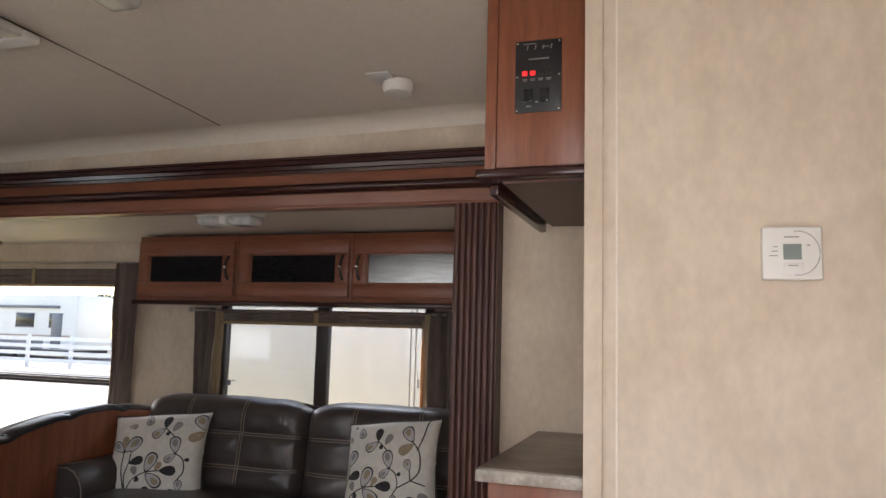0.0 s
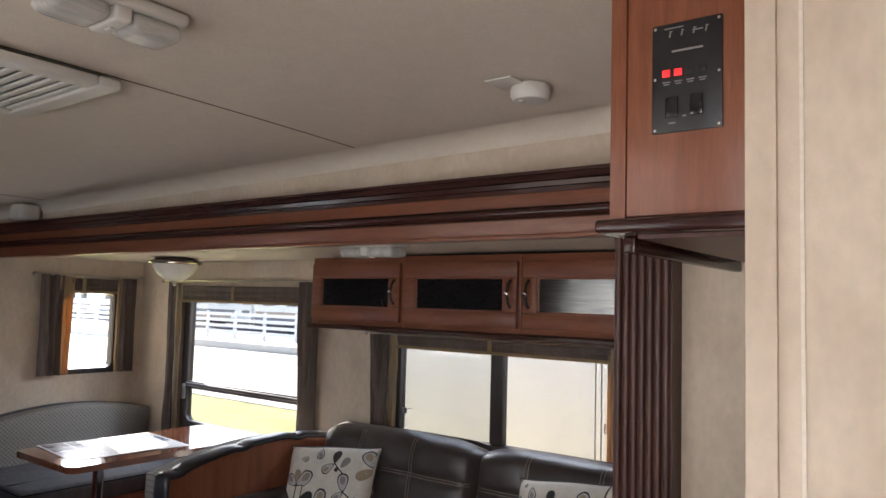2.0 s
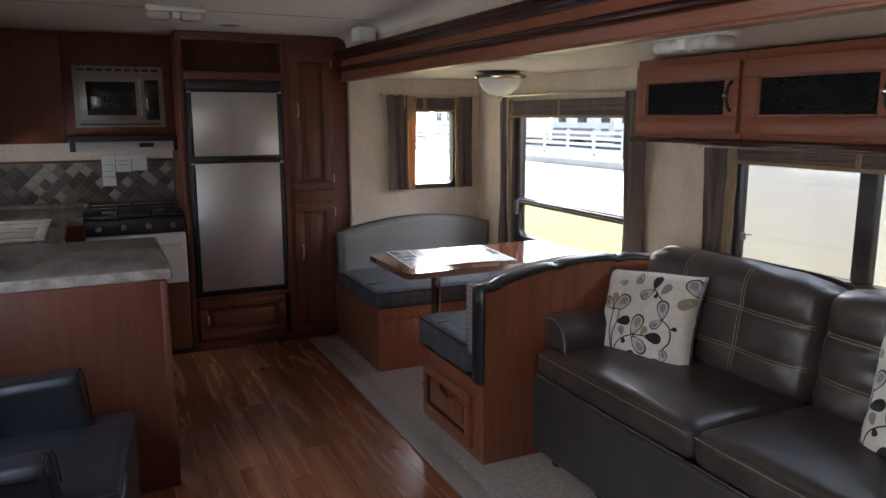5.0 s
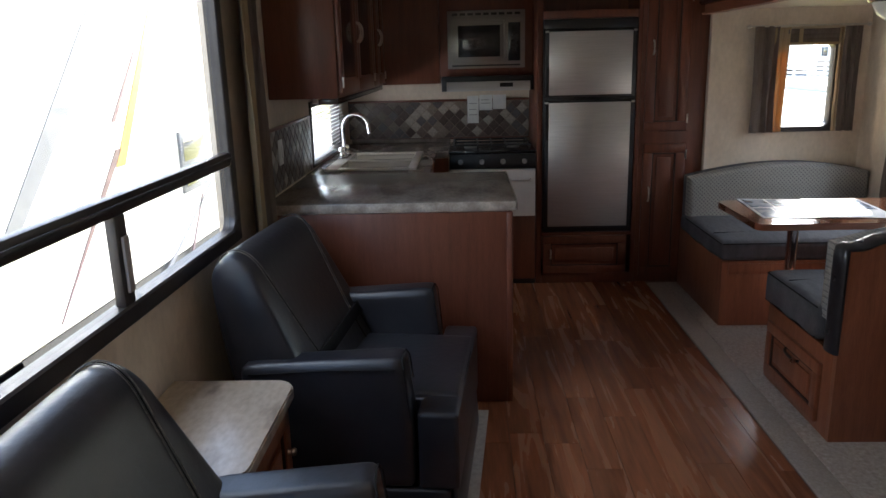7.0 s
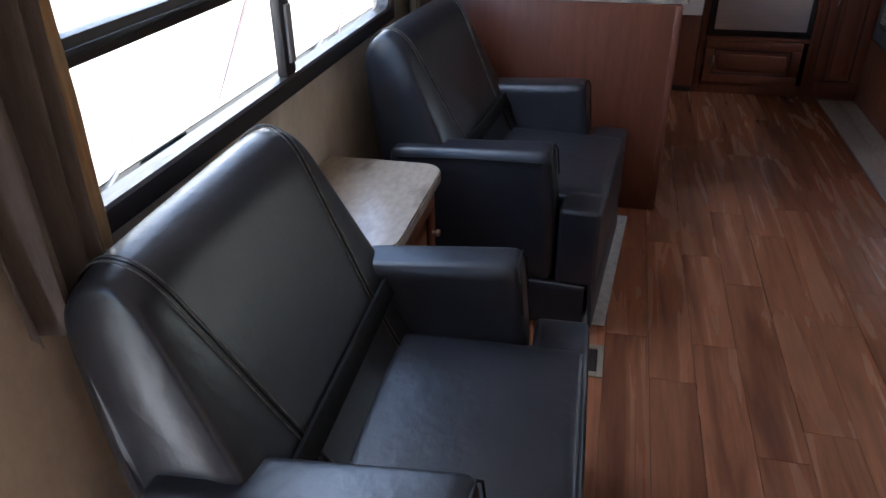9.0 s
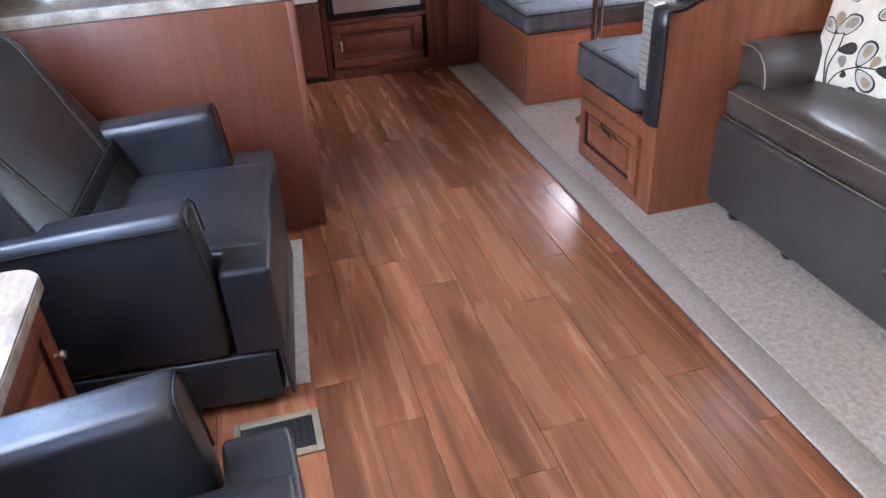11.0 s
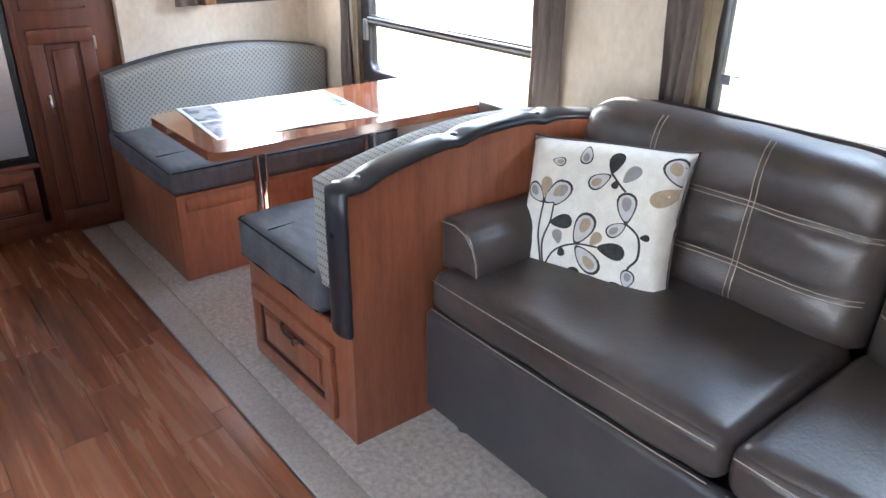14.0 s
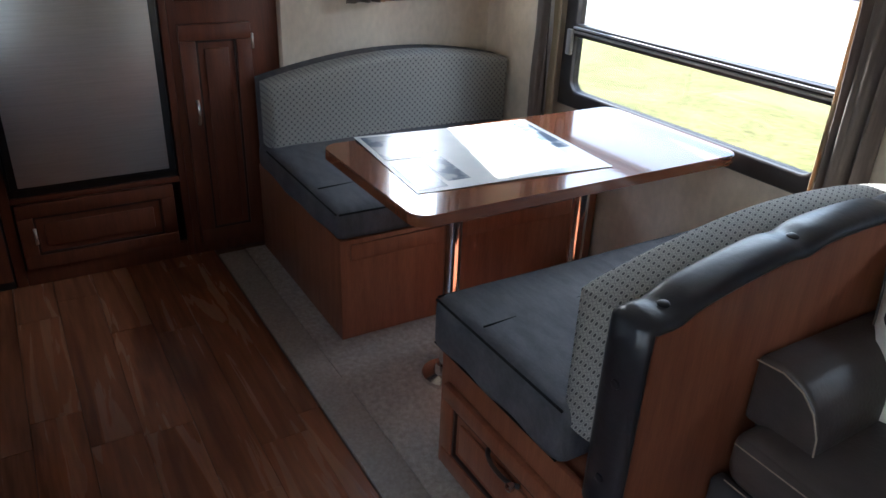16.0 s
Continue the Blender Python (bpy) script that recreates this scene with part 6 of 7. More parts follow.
# ---- overhead cabinets above the sofa ----
OY = 3.262
for k, (x0, x1, hx, g) in enumerate(((-2.592, -1.962, -2.005, SMOKED), (-1.959, -1.305, -1.348, SMOKED), (-1.302, -0.40, -1.258, REED_GLASS))):
    oc = thing("overhead_cabinet", ((x0 + x1) / 2, 3.4, 1.46), "cherry overhead cabinet with dark glass lift-up door" if k < 2 else "cherry overhead cabinet with reflective glass door", "cabinet", "cabinets over the sofa")
    part("body", boxes((x0, x1, OY + 0.002, SLIDE_Y - 0.003, 1.472, 1.816), bevel=0.002), CHERRY_FLAT, oc)
    dd = raised_door(oc, "y", x0 + 0.012, x1 - 0.012, 1.494, 1.783, OY + 0.0015, -0.022, CHERRY_FLAT, glass=g, stile=0.068)
    bow_handle(dd, (hx, OY - 0.021, 1.585), (hx, OY - 0.021, 1.70), (0, -0.026, 0), BRONZE, 0.007, "dark bow handle")
    part("handle_bead", lathe((hx, OY - 0.052, 1.642), [(0.001, -0.009), (0.009, -0.006), (0.010, 0.0), (0.007, 0.006)], 12, "y"), CHROME, dd, "bright handle centre")
single("light_rail", boxes((-2.60, -0.40, OY - 0.03, OY + 0.05, 1.448, 1.470), bevel=0.006), MOULDING, "dark stained rail under the overhead cabinets", "trim")

# ---- control cabinet and counter beneath ----
KY = 1.78
kc = thing("control_cabinet", (-0.1, 2.1, 1.74), "cherry wall cabinet holding the control panel", "cabinet")
KT = ceil_z(-0.2, 1.8) - 0.003
part("body", boxes((-0.225, 0.052, KY + 0.018, MAIN_Y - 0.003, 1.752, KT), bevel=0.003), CHERRY, kc)
part("front_panel", boxes((-0.205, 0.050, KY + 0.003, KY + 0.0175, 1.757, KT - 0.002), bevel=0.002), CHERRY, kc)
part("stile", boxes((-0.236, -0.206, KY, KY + 0.0178, 1.753, KT - 0.001), bevel=0.003), CHERRY, kc)
part("ledge", boxes((-0.255, 0.052, KY - 0.022, MAIN_Y - 0.003, 1.727, 1.7515), bevel=0.007, seg=3), MOULDING, kc, "dark stained ledge")
part("bracket", boxes((-0.236, -0.212, KY + 0.06, MAIN_Y - 0.004, 1.698, 1.7265), bevel=0.004), MOULDING, kc)
part("underside", boxes((-0.19, 0.050, KY + 0.02, MAIN_Y - 0.004, 1.719, 1.7265)), PILASTER, kc)

cp = thing("tank_monitor", (-0.1, KY, 1.99), "black tank monitor panel with red lit switches", "control panel")
PX0, PX1, PZ0, PZ1, PF = -0.158, -0.038, 1.897, 2.088, KY + 0.002
part("plate", boxes((PX0, PX1, PF - 0.004, PF, PZ0, PZ1), bevel=0.0015), BLACK, cp)
for x in (PX0 + 0.006, PX1 - 0.006):
    for z in (PZ0 + 0.006, (PZ0 + PZ1) / 2, PZ1 - 0.006):
        part("screw", lathe((x, PF - 0.004, z), [(0.0005, -0.0018), (0.002, -0.0012), (0.0026, 0.0)], 8, "y"), NICKEL, cp)
for k in range(4):
    x = PX0 + 0.026 + 0.0205 * k
    part("switch", boxes((x - 0.0065, x + 0.0065, PF - 0.0075, PF - 0.0042, 1.994, 2.006), bevel=0.0012), LED_RED if k < 2 else BLACK, cp, "red lit push switch" if k < 2 else "black push switch")
    for w_, z in ((0.007, 1.984), (0.005, 1.980)):
        part("caption", boxes((x - w_, x + w_, PF - 0.0045, PF - 0.004, z, z + 0.002)), GREY_PLASTIC, cp)
    part("tank_scale", turned(boxes((-0.0012, 0.0012, -0.0003, 0.0003, -0.005, 0.005), (-0.002, 0.003, -0.0003, 0.0003, 0.0045, 0.006)), pose(x + 0.006, PF - 0.0043, 2.068, 0, 12, 0)), GREY_PLASTIC, cp)
for x0, x1, z0, z1 in ((0.035, 0.088, 2.036, 2.0395), (0.022, 0.055, 2.078, 2.080), (0.07, 0.088, 2.068, 2.070), (0.03, 0.042, 1.912, 1.9145), (0.054, 0.060, 1.922, 1.925)):
    part("caption", boxes((PX0 + x0, PX0 + x1, PF - 0.0045, PF - 0.004, z0, z1)), GREY_PLASTIC, cp)
for x in (PX0 + 0.036, PX0 + 0.078):
    part("rocker_switch", boxes((x - 0.011, x + 0.011, PF - 0.009, PF - 0.0042, 1.922, 1.958), bevel=0.002), BLACK_ENAMEL, cp, "black rocker switch")

bc = thing("entertainment_counter", (-0.1, 2.2, 0), "cherry base cabinet with grey-brown laminate top", "cabinet")
part("body", boxes((-0.215, 0.052, 1.80, MAIN_Y - 0.003, 0.0, 0.975), bevel=0.003), CHERRY, bc)
part("top", boxes((-0.235, 0.053, 1.775, MAIN_Y - 0.003, 0.976, 1.008), bevel=0.005), LAMINATE_BROWN, bc, "stone-look laminate top")
part("edge_band", boxes((-0.241, -0.2355, 1.773, MAIN_Y - 0.003, 0.974, 1.003), (-0.2352, 0.053, 1.769, 1.7748, 0.974, 1.003), bevel=0.002), LAMINATE_EDGE, bc)
so_ = thing("wall_outlet", (0.05, 1.70, 1.17), "white double outlet plate on the partition return", "outlet")
part("plate", boxes((0.048, 0.0545, 1.70, 1.78, 1.16, 1.28), bevel=0.002), WHITE, so_)
for z in (1.195, 1.245):
    part("socket", boxes((0.045, 0.0479, 1.72, 1.76, z - 0.017, z + 0.017), bevel=0.003), WHITE, so_)
    part("slot", boxes((0.0442, 0.0449, 1.73, 1.733, z - 0.007, z + 0.007), (0.0442, 0.0449, 1.747, 1.75, z - 0.007, z + 0.007)), BLACK, so_)

th = thing("thermostat", (0.45, 1.598, 1.52), "white square wall thermostat with grey display", "thermostat")
tz, tx = 1.508, 0.456
part("case", boxes((tx - 0.055, tx + 0.055, 1.578, 1.5985, tz - 0.053, tz + 0.053), bevel=0.004, seg=3), WHITE, th)
part("display", boxes((tx - 0.016, tx + 0.017, 1.5765, 1.5778, tz - 0.013, tz + 0.018)), LCD, th, "grey-green display")
bm = bmesh.new()
tube(bm, [(tx + 0.010 + 0.040 * math.cos(2 * math.pi * k / 40), 1.5778, tz + 0.044 * math.sin(2 * math.pi * k / 40)) for k in range(-11, 12)], 0.0009, 6)
part("dial_ring", bm, GREY_PLASTIC, th)
part("flap", boxes((tx - 0.016, tx + 0.020, 1.5763, 1.5778, tz - 0.043, tz - 0.019), bevel=0.001), WHITE, th)
part("caption", boxes((tx - 0.014, tx + 0.013, 1.5772, 1.5779, tz + 0.031, tz + 0.0335), (tx - 0.035, tx - 0.026, 1.5772, 1.5779, tz + 0.012, tz + 0.014), (tx - 0.038, tx - 0.026, 1.5772, 1.5779, tz + 0.003, tz + 0.005), (tx - 0.042, tx - 0.026, 1.5772, 1.5779, tz - 0.006, tz - 0.004), (tx + 0.027, tx + 0.033, 1.5772, 1.5779, tz + 0.014, tz + 0.017), (tx - 0.008, tx + 0.010, 1.575, 1.5762, tz - 0.026, tz - 0.024)), GREY_PLASTIC, th, "tiny illegible lettering")


# ---- ceiling fittings ----
def dome_light(x, y, z, along, label="white twin-lens ceiling light fixture, unlit"):
    t = thing("ceiling_light", (x, y, z), label, "ceiling light", "ceiling lights")

    def r(bm):
        return turned(bm, pose(x, y, z, 0, 0, 0 if along == "x" else 90))
    part("base", r(boxes((-0.145, 0.145, -0.058, 0.058, -0.030, -0.001), bevel=0.012, seg=3)), WHITE, t)
    for s in (-1, 1):
        part("lens", r(cushion(s * 0.078 - 0.058, s * 0.078 + 0.058, -0.05, 0.05, -0.066, -0.029, 0.018, (0, 0, 0.004), 8)), LENS, t, "ribbed clear lens", 60)
    part("bridge", r(boxes((-0.019, 0.019, -0.054, 0.054, -0.064, -0.0295), bevel=0.008, seg=3)), WHITE, t)
    part("switch", r(boxes((-0.006, 0.006, -0.012, 0.012, -0.069, -0.0645), bevel=0.002)), WHITE, t)
    return t


dome_light(-1.092, 1.297, ceil_z(-1.092, 1.297) - 0.002, "y")
dome_light(-2.42, 1.34, ceil_z(-2.42), "y")
dome_light(-3.87, 1.35, ceil_z(-3.87), "y")
dome_light(-1.59, 2.632, SLIDE_TOP, "x", "white twin-lens light fixture under the slide-out ceiling")
for x, y in ((-2.93, 1.67), (-4.36, 1.70)):
    z = ceil_z(x)
    sp = thing("ceiling_speaker", (x, y, z), "flat round white ceiling speaker", "speaker", "ceiling speakers")
    part("ring", lathe((x, y, z), [(0.085, -0.001), (0.082, -0.014), (0.065, -0.017), (0.001, -0.013)], 28), WHITE, sp)
    part("grille", lathe((x, y, z - 0.0135), [(0.06, 0.0), (0.055, -0.006), (0.001, -0.009)], 24), GREY_PLASTIC, sp)
sx, sy_ = -0.669, 2.232
sz = ceil_z(sx, sy_ + 0.05)
sm = thing("smoke_detector", (sx, sy_, sz), "round white smoke detector on the ceiling", "smoke detector")
part("body", lathe((sx, sy_, sz), [(0.050, -0.001), (0.054, -0.012), (0.054, -0.030), (0.046, -0.042), (0.020, -0.046), (0.001, -0.046)], 30), WHITE, sm)
part("test_button", lathe((sx - 0.015, sy_ - 0.02, sz - 0.044), [(0.010, 0.0), (0.009, -0.004), (0.001, -0.005)], 14), WHITE, sm)
part("bracket", boxes((sx - 0.075, sx + 0.005, sy_ - 0.11, sy_ - 0.02, sz - 0.006, sz - 0.0012), bevel=0.001), WHITE, sm, "white mounting bracket")
ac = thing("air_conditioner_grille", (-1.80, 1.30, ceil_z(-1.8, 1.3)), "white slatted ceiling air conditioner grille", "vent")
gz = ceil_z(-1.85, 1.05)
part("frame", boxes((-2.08, -1.52, 1.04, 1.10, gz - 0.03, gz - 0.002), (-2.08, -1.52, 1.50, 1.56, gz - 0.03, gz - 0.002), (-2.08, -2.02, 1.10, 1.50, gz - 0.03, gz - 0.002), (-1.58, -1.52, 1.10, 1.50, gz - 0.03, gz - 0.002), bevel=0.008, seg=3), WHITE, ac)
part("backing", boxes((-2.02, -1.58, 1.10, 1.50, gz - 0.010, gz - 0.003)), GREY_PLASTIC, ac)
for k in range(12):
    part("slat", boxes((-2.018, -1.582, 1.115 + 0.033 * k, 1.133 + 0.033 * k, gz - 0.025, gz - 0.018), bevel=0.002), WHITE, ac)
for x, y0, y1, z0, z1, lab in ((-4.18, 2.40, 2.549, 2.015, 2.095, "small white corner speaker high on the wall"),):
    sp = thing("wall_speaker", (x, 2.5, z0), lab, "speaker")
    part("case", turned(cushion(-0.065, 0.065, -0.06, 0.06, -0.045, 0.045, 0.018, (0.004, 0.004, 0), 8), pose(x, 2.465, 2.055, 0, 0, 0)), WHITE, sp, "", 60)
    part("mount", boxes((x - 0.03, x + 0.03, 2.52, 2.549, 2.03, 2.08), bevel=0.004), GREY_PLASTIC, sp)
cs = thing("corner_speaker", (0.0, 1.5, ceil_z(0, 1.45) - 0.1), "white rounded speaker hanging from the ceiling", "speaker")
part("case", extrude([(-0.055, ceil_z(0, 1.45) - 0.002), (-0.045, ceil_z(0, 1.45) - 0.085), (-0.02, ceil_z(0, 1.45) - 0.125), (0.02, ceil_z(0, 1.45) - 0.128), (0.045, ceil_z(0, 1.45) - 0.09), (0.055, ceil_z(0, 1.45) - 0.002)], "y", 1.42, 1.49), WHITE, cs, "", 50)
part("bracket", boxes((0.055, 0.075, 1.44, 1.48, ceil_z(0, 1.45) - 0.06, ceil_z(0, 1.45) - 0.002), bevel=0.004), GREY_PLASTIC, cs)
lx, ly = -3.72, 3.16
dl = thing("dinette_light", (lx, ly, SLIDE_TOP), "brushed nickel flush ceiling light with opal glass bowl", "ceiling light")
part("pan", lathe((lx, ly, SLIDE_TOP), [(0.085, -0.001), (0.11, -0.006), (0.135, -0.018), (0.156, -0.024), (0.160, -0.034), (0.152, -0.042), (0.132, -0.045), (0.09, -0.045)], 40), LAMP_METAL, dl, "polished nickel pan", 35)
part("bowl", lathe((lx, ly, SLIDE_TOP - 0.044), [(0.134, 0.0), (0.126, -0.026), (0.104, -0.060), (0.070, -0.086), (0.025, -0.100), (0.001, -0.101)], 40), OPAL, dl, "opal glass bowl", 60)
part("finial", lathe((lx, ly, SLIDE_TOP - 0.144), [(0.012, 0.004), (0.022, -0.002), (0.020, -0.010), (0.008, -0.016), (0.013, -0.024), (0.002, -0.034)], 16), NICKEL, dl)


# ---- curtains ----
def drape(name_parent, axis, d, a0, a1, z0, z1, folds, amp, material, name="panel", flare=0.0, phase=0.0):
    """A hanging with soft uneven folds across a0..a1 at distance d from its wall line; flare widens its foot."""
    bm = bmesh.new()
    n, m_ = folds * 12, 22
    grid = []
    for j in range(m_ + 1):
        v = j / m_
        row = []
        for i in range(n + 1):
            u = i / n
            wide = 1 + flare * (1 - v) + 0.05 * math.sin(5 * v + phase + a0)
            drift = 0.35 * noise.noise(Vector((u * 2.2, v * 1.3, a0 * 3)))
            a = (a0 + a1) / 2 + (a1 - a0) * (u - 0.5) * wide
            swing = math.sin(2 * math.pi * (folds * (u + 0.10 * math.sin(4 * u + a0)) + drift) + phase)
            w = d + amp * (swing + 0.35 * math.sin(2 * math.pi * folds * 1.9 * u + 3 * v + a0)) * (0.65 + 0.5 * (1 - v)) + 0.006 * noise.noise(Vector((u * 4, v * 5, 1 + a0)))
            row.append(bm.verts.new((a, w, z0 + (z1 - z0) * v) if axis == "y" else (w, a, z0 + (z1 - z0) * v)))
        grid.append(row)
    for j in range(m_):
        for i in range(n):
            bm.faces.new((grid[j][i], grid[j][i + 1], grid[j + 1][i + 1], grid[j + 1][i]))
    bmesh.ops.recalc_face_normals(bm, faces=bm.faces)
    bmesh.ops.solidify(bm, geom=bm.faces[:], thickness=0.003)
    return part(name, bm, material, name_parent, "", 70)


def roman(parent, axis, d, a0, a1, z0, z1, mid):
    """A short pleated valance with tan tapes."""
    for k in range(3):
        h = (z1 - z0) / 3
        lo, hi = sorted((d, d - 0.018 * (1 if d > 0 else -1) - 0.003 * k * (1 if d > 0 else -1)))
        b = bmesh.new()
        if axis == "y":
            box(b, a0, a1, lo, hi, z0 + h * k * 0.96, z0 + h * (k + 1), 0.006)
        else:
            box(b, lo, hi, a0, a1, z0 + h * k * 0.96, z0 + h * (k + 1), 0.006)
        part("pleat", b, DRAPE, parent)
    lo, hi = sorted((d - 0.0275 * (1 if d > 0 else -1), d - 0.031 * (1 if d > 0 else -1)))
    b = bmesh.new()
    for a in mid:
        if axis == "y":
            box(b, a - 0.012, a + 0.012, lo, hi, z0 + 0.002, z1 + 0.004)
        else:
            box(b, lo, hi, a - 0.012, a + 0.012, z0 + 0.002, z1 + 0.004)
    part("tape", b, DRAPE_BAND, parent, "tan tape")
    b = bmesh.new()
    if axis == "y":
        box(b, a0, a1, lo, hi, z0 - 0.010, z0 + 0.006, 0.001)
    else:
        box(b, lo, hi, a0, a1, z0 - 0.010, z0 + 0.006, 0.001)
    part("hem", b, DRAPE_BAND, parent, "tan hem")


def rod(parent, p, q):
    b = bmesh.new()
    tube(b, [p, q], 0.006, 8)
    part("rod", b, NICKEL, parent, "thin nickel rod")
    for e in (p, q):
        part("finial", lathe(e, [(0.002, -0.016), (0.013, -0.008), (0.014, 0.006), (0.004, 0.016)], 12, "x"), NICKEL, parent)


cu = thing("curtain", (-3.57, 3.5, 0.7), "brown drapes with tan bands round the dinette window", "curtain", "brown curtains")
drape(cu, "y", 3.505, -4.325, -4.215, 0.60, 1.70, 2, 0.014, DRAPE)
drape(cu, "y", 3.515, -4.215, -4.155, 0.62, 1.68, 1, 0.010, DRAPE_BAND, "band")
drape(cu, "y", 3.485, -2.940, -2.785, 0.60, 1.70, 2, 0.020, DRAPE, "panel", -0.12)
drape(cu, "y", 3.515, -2.965, -2.930, 0.62, 1.68, 1, 0.006, DRAPE_BAND, "band")
roman(cu, "y", 3.534, -4.21, -2.94, 1.565, 1.665, (-3.60,))
rod(cu, (-4.37, 3.49, 1.70), (-2.75, 3.47, 1.70))
cu = thing("curtain", (-1.6, 3.5, 0.9), "brown drapes with tan bands round the sofa window", "curtain", "brown curtains")
drape(cu, "y", 3.505, -2.385, -2.255, 0.86, 1.443, 2, 0.015, DRAPE, "panel", -0.40)
drape(cu, "y", 3.515, -2.255, -2.205, 0.86, 1.43, 1, 0.008, DRAPE_BAND, "band")
drape(cu, "y", 3.490, -0.97, -0.74, 0.80, 1.443, 3, 0.020, DRAPE)
drape(cu, "y", 3.515, -1.02, -0.965, 0.86, 1.43, 1, 0.008, DRAPE_BAND, "band")
roman(cu, "y", 3.534, -2.21, -1.0, 1.365, 1.437, (-1.62,))
rod(cu, (-2.41, 3.49, 1.428), (-0.70, 3.49, 1.428))
cu = thing("curtain", (-4.7, 3.1, 1.05), "short brown drapes at the small window, sun behind", "curtain", "brown curtains")
drape(cu, "x", -4.690, 2.805, 2.955, 1.045, 1.715, 2, 0.016, DRAPE)
drape(cu, "x", -4.705, 2.935, 3.035, 1.045, 1.705, 1, 0.016, DRAPE_BAND, "band", -0.30)
drape(cu, "x", -4.695, 3.375, 3.475, 1.045, 1.705, 2, 0.014, DRAPE)
drape(cu, "x", -4.705, 3.345, 3.372, 1.045, 1.70, 1, 0.006, DRAPE_BAND, "band")
roman(cu, "x", -4.731, 3.02, 3.35, 1.605, 1.695, (3.10,))
b = bmesh.new()
tube(b, [(-4.69, 2.77, 1.715), (-4.69, 3.51, 1.715)], 0.006, 8)
part("rod", b, NICKEL, cu, "thin nickel rod")
for y in (2.765, 3.515):
    part("finial", lathe((-4.69, y, 1.715), [(0.002, -0.016), (0.013, -0.008), (0.014, 0.006), (0.004, 0.016)], 12, "y"), NICKEL, cu)
cu = thing("curtain", (-1.57, 0.1, 0.9), "long brown drapes beside the wide recliner window", "curtain", "brown curtains")
drape(cu, "y", 0.125, -0.705, -0.455, 0.855, 2.02, 3, 0.024, DRAPE, "panel", -0.30)
drape(cu, "y", 0.100, -0.735, -0.70, 0.90, 2.02, 1, 0.006, DRAPE_BAND, "band", -0.3)
drape(cu, "y", 0.115, -2.86, -2.66, 0.86, 2.02, 3, 0.016, DRAPE)
for k in range(3):
    part("pleat", boxes((-2.66, -0.60, 0.082, 0.104 + 0.004 * k, 1.905 + 0.045 * k, 1.952 + 0.045 * k), bevel=0.006), DRAPE, cu, "brown folded valance")
part("hem", boxes((-2.66, -0.60, 0.1045, 0.108, 1.897, 1.912), bevel=0.001), DRAPE_BAND, cu, "tan hem")
drape(cu, "y", 0.130, -2.66, -2.615, 0.87, 2.02, 1, 0.012, DRAPE_BAND, "band")

# ---- floor register ----
rg = thing("floor_register", (-1.73, 0.88, 0.0), "beige metal floor heating register", "vent")
part("frame", boxes((-1.835, -1.665, 0.735, 0.755, 0.0005, 0.006), (-1.835, -1.665, 0.955, 0.975, 0.0005, 0.006), (-1.835, -1.810, 0.755, 0.955, 0.0005, 0.006), (-1.69, -1.665, 0.755, 0.955, 0.0005, 0.006), bevel=0.002), mat("beige_enamel", (0.33, 0.27, 0.19), 0.4, 0.3, (0.28, 0.23, 0.16), 20), rg)
part("well", boxes((-1.81, -1.69, 0.755, 0.955, 0.0003, 0.001)), BLACK, rg)
for k in range(11):
    part("louvre", boxes((-1.808, -1.692, 0.762 + 0.0178 * k, 0.771 + 0.0178 * k, 0.0012, 0.005)), BRONZE, rg)


# ---- backsplash tiles ----
back = tagged(new("backsplash"), "slate diamond-tile backsplash behind the range and sink", "backsplash", "", "structure")
back.location = (-5.4, 0.7, 1.1)
part("grout", boxes((FAR_X + 0.003, FAR_X + 0.010, WALL_Y + 0.004, 1.428, 0.985, 1.255)), GROUT, back)
part("border", boxes((FAR_X + 0.003, FAR_X + 0.018, WALL_Y + 0.004, 1.428, 1.2555, 1.272), (FAR_X + 0.003, FAR_X + 0.018, WALL_Y + 0.02, 1.428, 0.972, 0.9845), bevel=0.003), CHERRY_DARK, back, "dark border strip")
part("grout", boxes((-3.985, -2.965, WALL_Y + 0.001, WALL_Y + 0.006, 0.962, 1.255)), GROUT, back)
part("border", boxes((-3.985, -2.965, WALL_Y + 0.001, WALL_Y + 0.014, 1.2555, 1.272), (-2.9645, -2.95, WALL_Y + 0.001, WALL_Y + 0.014, 0.962, 1.272), bevel=0.002), CHERRY_DARK, back, "dark border strip")


def tile_mesh(pts, depth, axis):
    c = (sum(p[0] for p in pts) / len(pts), sum(p[1] for p in pts) / len(pts))
    inner = [(c[0] + (p[0] - c[0]) * 0.93, c[1] + (p[1] - c[1]) * 0.93) for p in pts]
    vs = [(0.0, *p) for p in pts] + [(depth * 0.7, *p) for p in pts] + [(depth, *p) for p in inner]
    if axis == "y":
        vs = [(p[1], p[0], p[2]) for p in vs]
    n = len(pts)
    fs = [tuple(range(2 * n, 3 * n))]
    for i in range(n):
        k = (i + 1) % n
        fs += [(i, k, n + k, n + i), (n + i, n + k, 2 * n + k, 2 * n + i)]
    me = bpy.data.meshes.new("tile")
    me.from_pydata(vs, [], fs)
    me.materials.append(TILE)
    return me


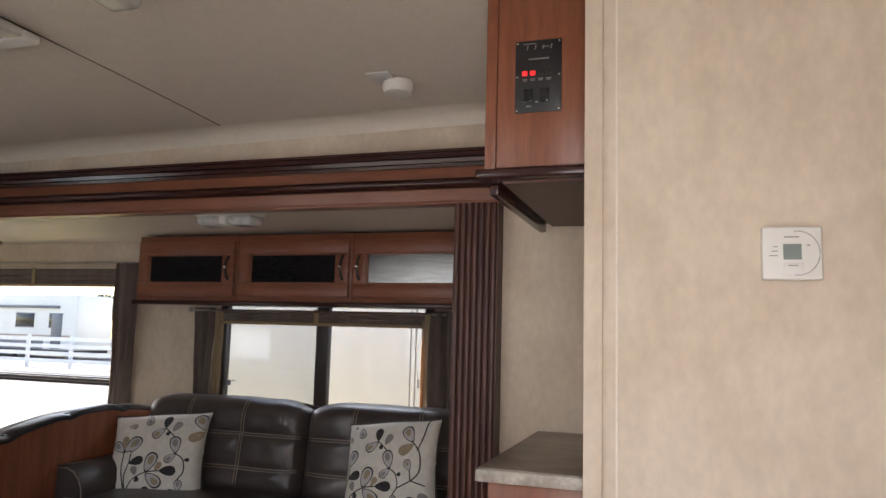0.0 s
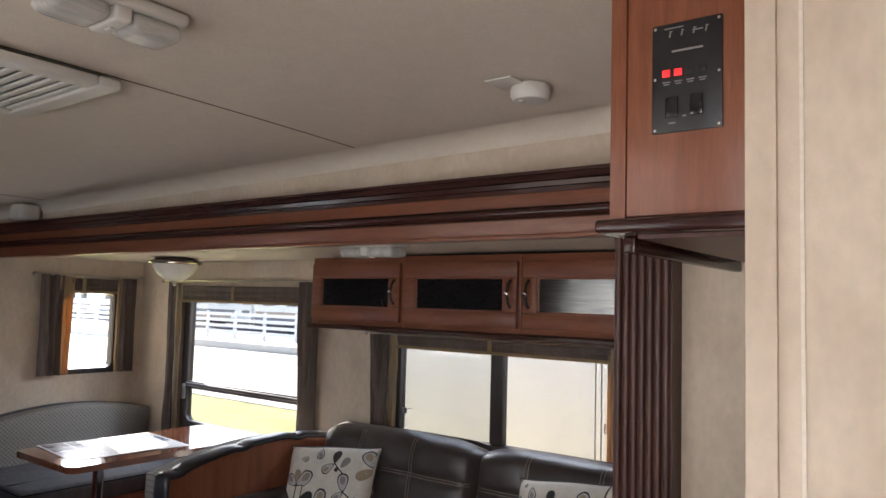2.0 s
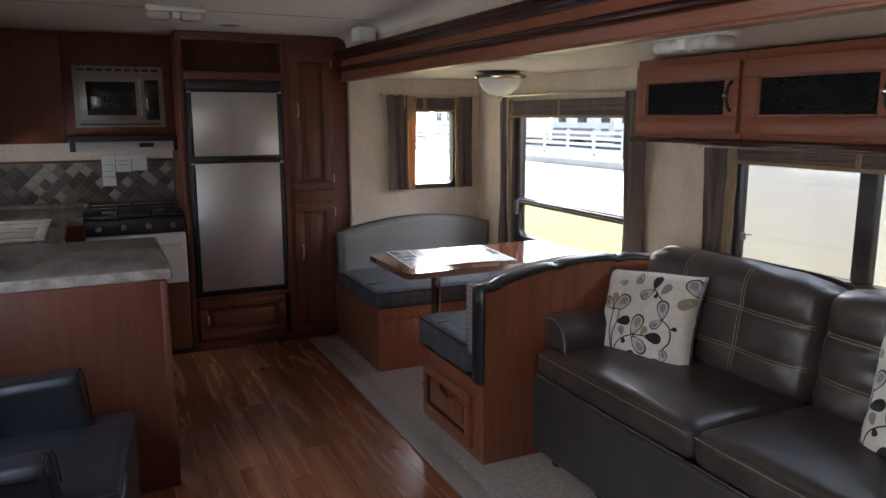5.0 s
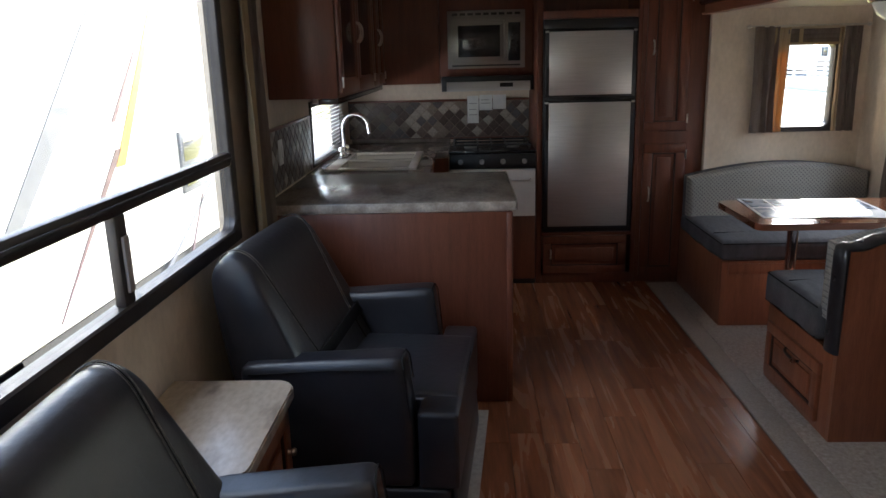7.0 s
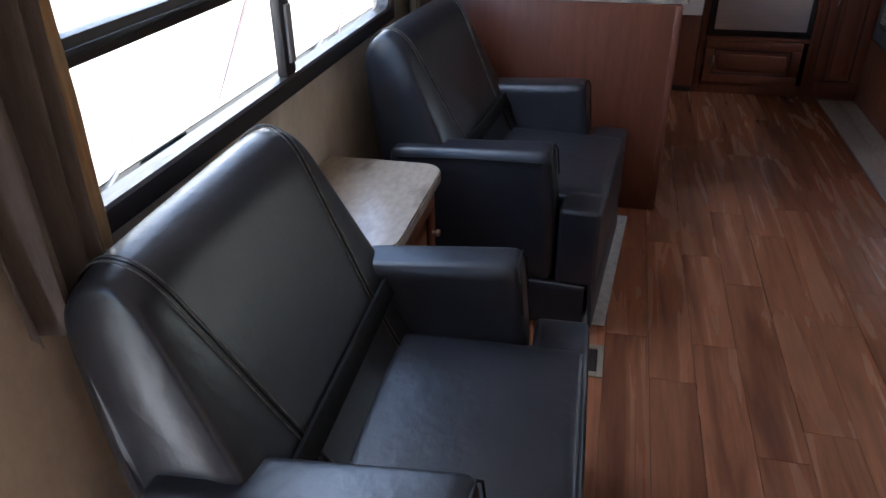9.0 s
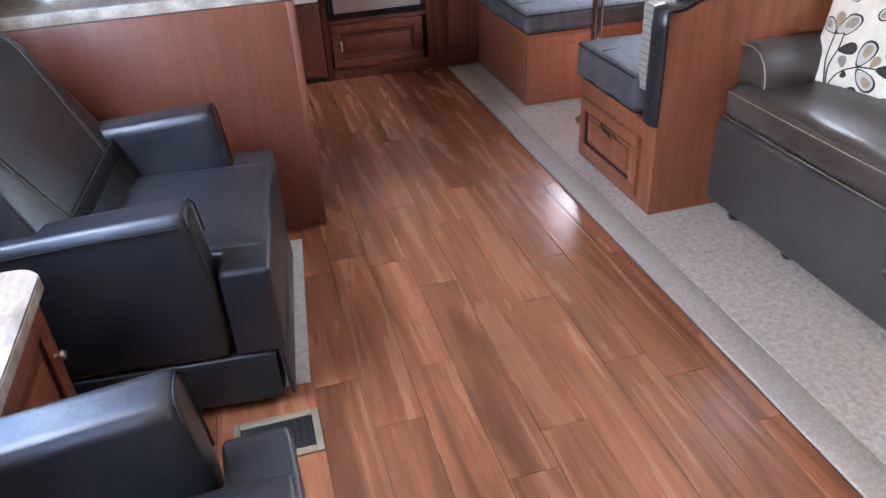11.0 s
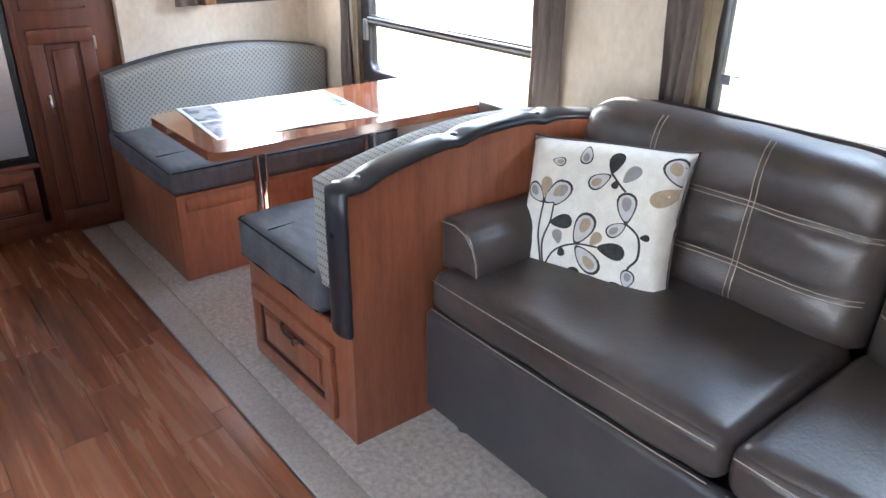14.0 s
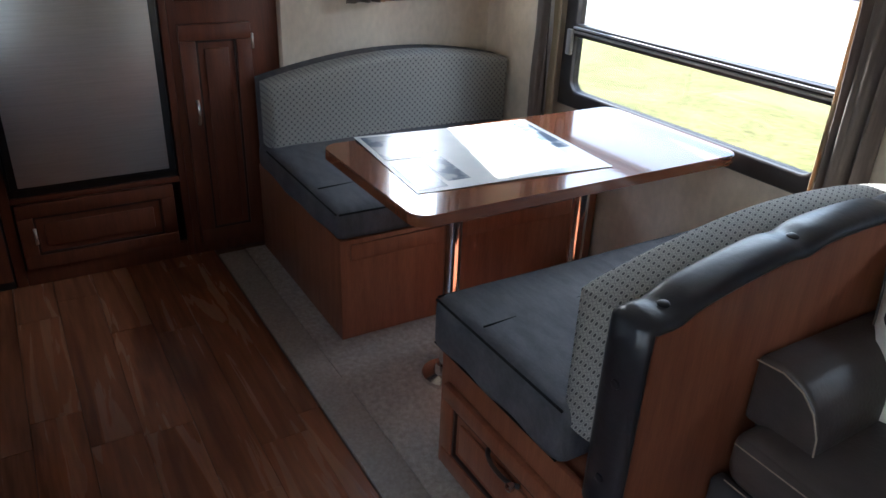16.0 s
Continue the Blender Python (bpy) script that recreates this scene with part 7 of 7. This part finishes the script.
def clip_poly(pts, lo, hi, i):
    for lim, sign in ((lo, 1), (hi, -1)):
        out = []
        for a, b in zip(pts, pts[1:] + pts[:1]):
            ia, ib = sign * (a[i] - lim) >= 0, sign * (b[i] - lim) >= 0
            if ia:
                out.append(a)
            if ia != ib:
                t = (lim - a[i]) / (b[i] - a[i])
                out.append(tuple(a[k] + t * (b[k] - a[k]) for k in (0, 1)))
        pts = out
        if len(pts) < 3:
            return []
    return pts


def lay_tiles(axis, at, a0, a1, z0, z1, s=0.062):
    shared = {}
    g = 0.0025
    n = int((a1 - a0) / s) + 2
    for i in range(-1, n):
        for j in range(0, 2 * int((z1 - z0) / s) + 3):
            ca = a0 + s * i + (s / 2 if j % 2 else 0)
            cz = z0 + s / 2 * j
            h = s / 2 - g
            full = [(ca - h, cz), (ca, cz - h), (ca + h, cz), (ca, cz + h)]
            pts = clip_poly(clip_poly(full, a0, a1, 0), z0, z1, 1)
            if len(pts) < 3:
                continue
            if pts == full:
                if "full" not in shared:
                    shared["full"] = tile_mesh([(-h, 0), (0, -h), (h, 0), (0, h)], 0.005, axis)
                me, off = shared["full"], (ca, cz)
            else:
                me, off = tile_mesh([(p[0] - ca, p[1] - cz) for p in pts], 0.005, axis), (ca, cz)
            ob = new("tile", me)
            ob.parent = back
            ob.location = Vector((at, off[0], off[1]) if axis == "x" else (off[0], at, off[1])) - back.location


lay_tiles("x", FAR_X + 0.0101, WALL_Y + 0.006, 1.426, 0.986, 1.254, 0.085)
lay_tiles("y", WALL_Y + 0.0061, -3.983, -2.967, 0.964, 1.254, 0.085)

# ---- floor planks ----
shared_planks = {}
W, ROW0 = 0.1435, -0.0275
rows = int((2.2 - ROW0) / W) + 1
for r in range(rows):
    y0 = max(ROW0 + r * W, WALL_Y + 0.001)
    y1 = min(ROW0 + (r + 1) * W, 2.198)
    if y1 - y0 < 0.01:
        continue
    x = FAR_X + random.uniform(-0.9, 0.0)
    while x < END_X:
        ln = random.choice((0.62, 0.92, 1.22))
        a, b_ = max(x, FAR_X + 0.001), min(x + ln, END_X - 0.001)
        x += ln
        if b_ - a < 0.02:
            continue
        key = (round(b_ - a, 3), round(y1 - y0, 3))
        if key not in shared_planks:
            L, Wd = key
            e, t = 0.0012, 0.0052
            me = bpy.data.meshes.new("plank")
            vs = [(0.0006, 0.0006, 0), (L - 0.0006, 0.0006, 0), (L - 0.0006, Wd - 0.0006, 0), (0.0006, Wd - 0.0006, 0)]
            vs = vs + [(px, py, t - 0.0006) for px, py, _ in vs] + [(px + (e if px < L / 2 else -e), py + (e if py < Wd / 2 else -e), t) for px, py, _ in vs]
            fs = [(8, 9, 10, 11)]
            for i in range(4):
                k = (i + 1) % 4
                fs += [(i, k, 4 + k, 4 + i), (4 + i, 4 + k, 8 + k, 8 + i)]
            me.from_pydata(vs, [], fs)
            me.materials.append(PLANK)
            shared_planks[key] = me
        ob = new("plank", shared_planks[key])
        ob.parent = floor
        ob.location = (a, y0, -0.0055)
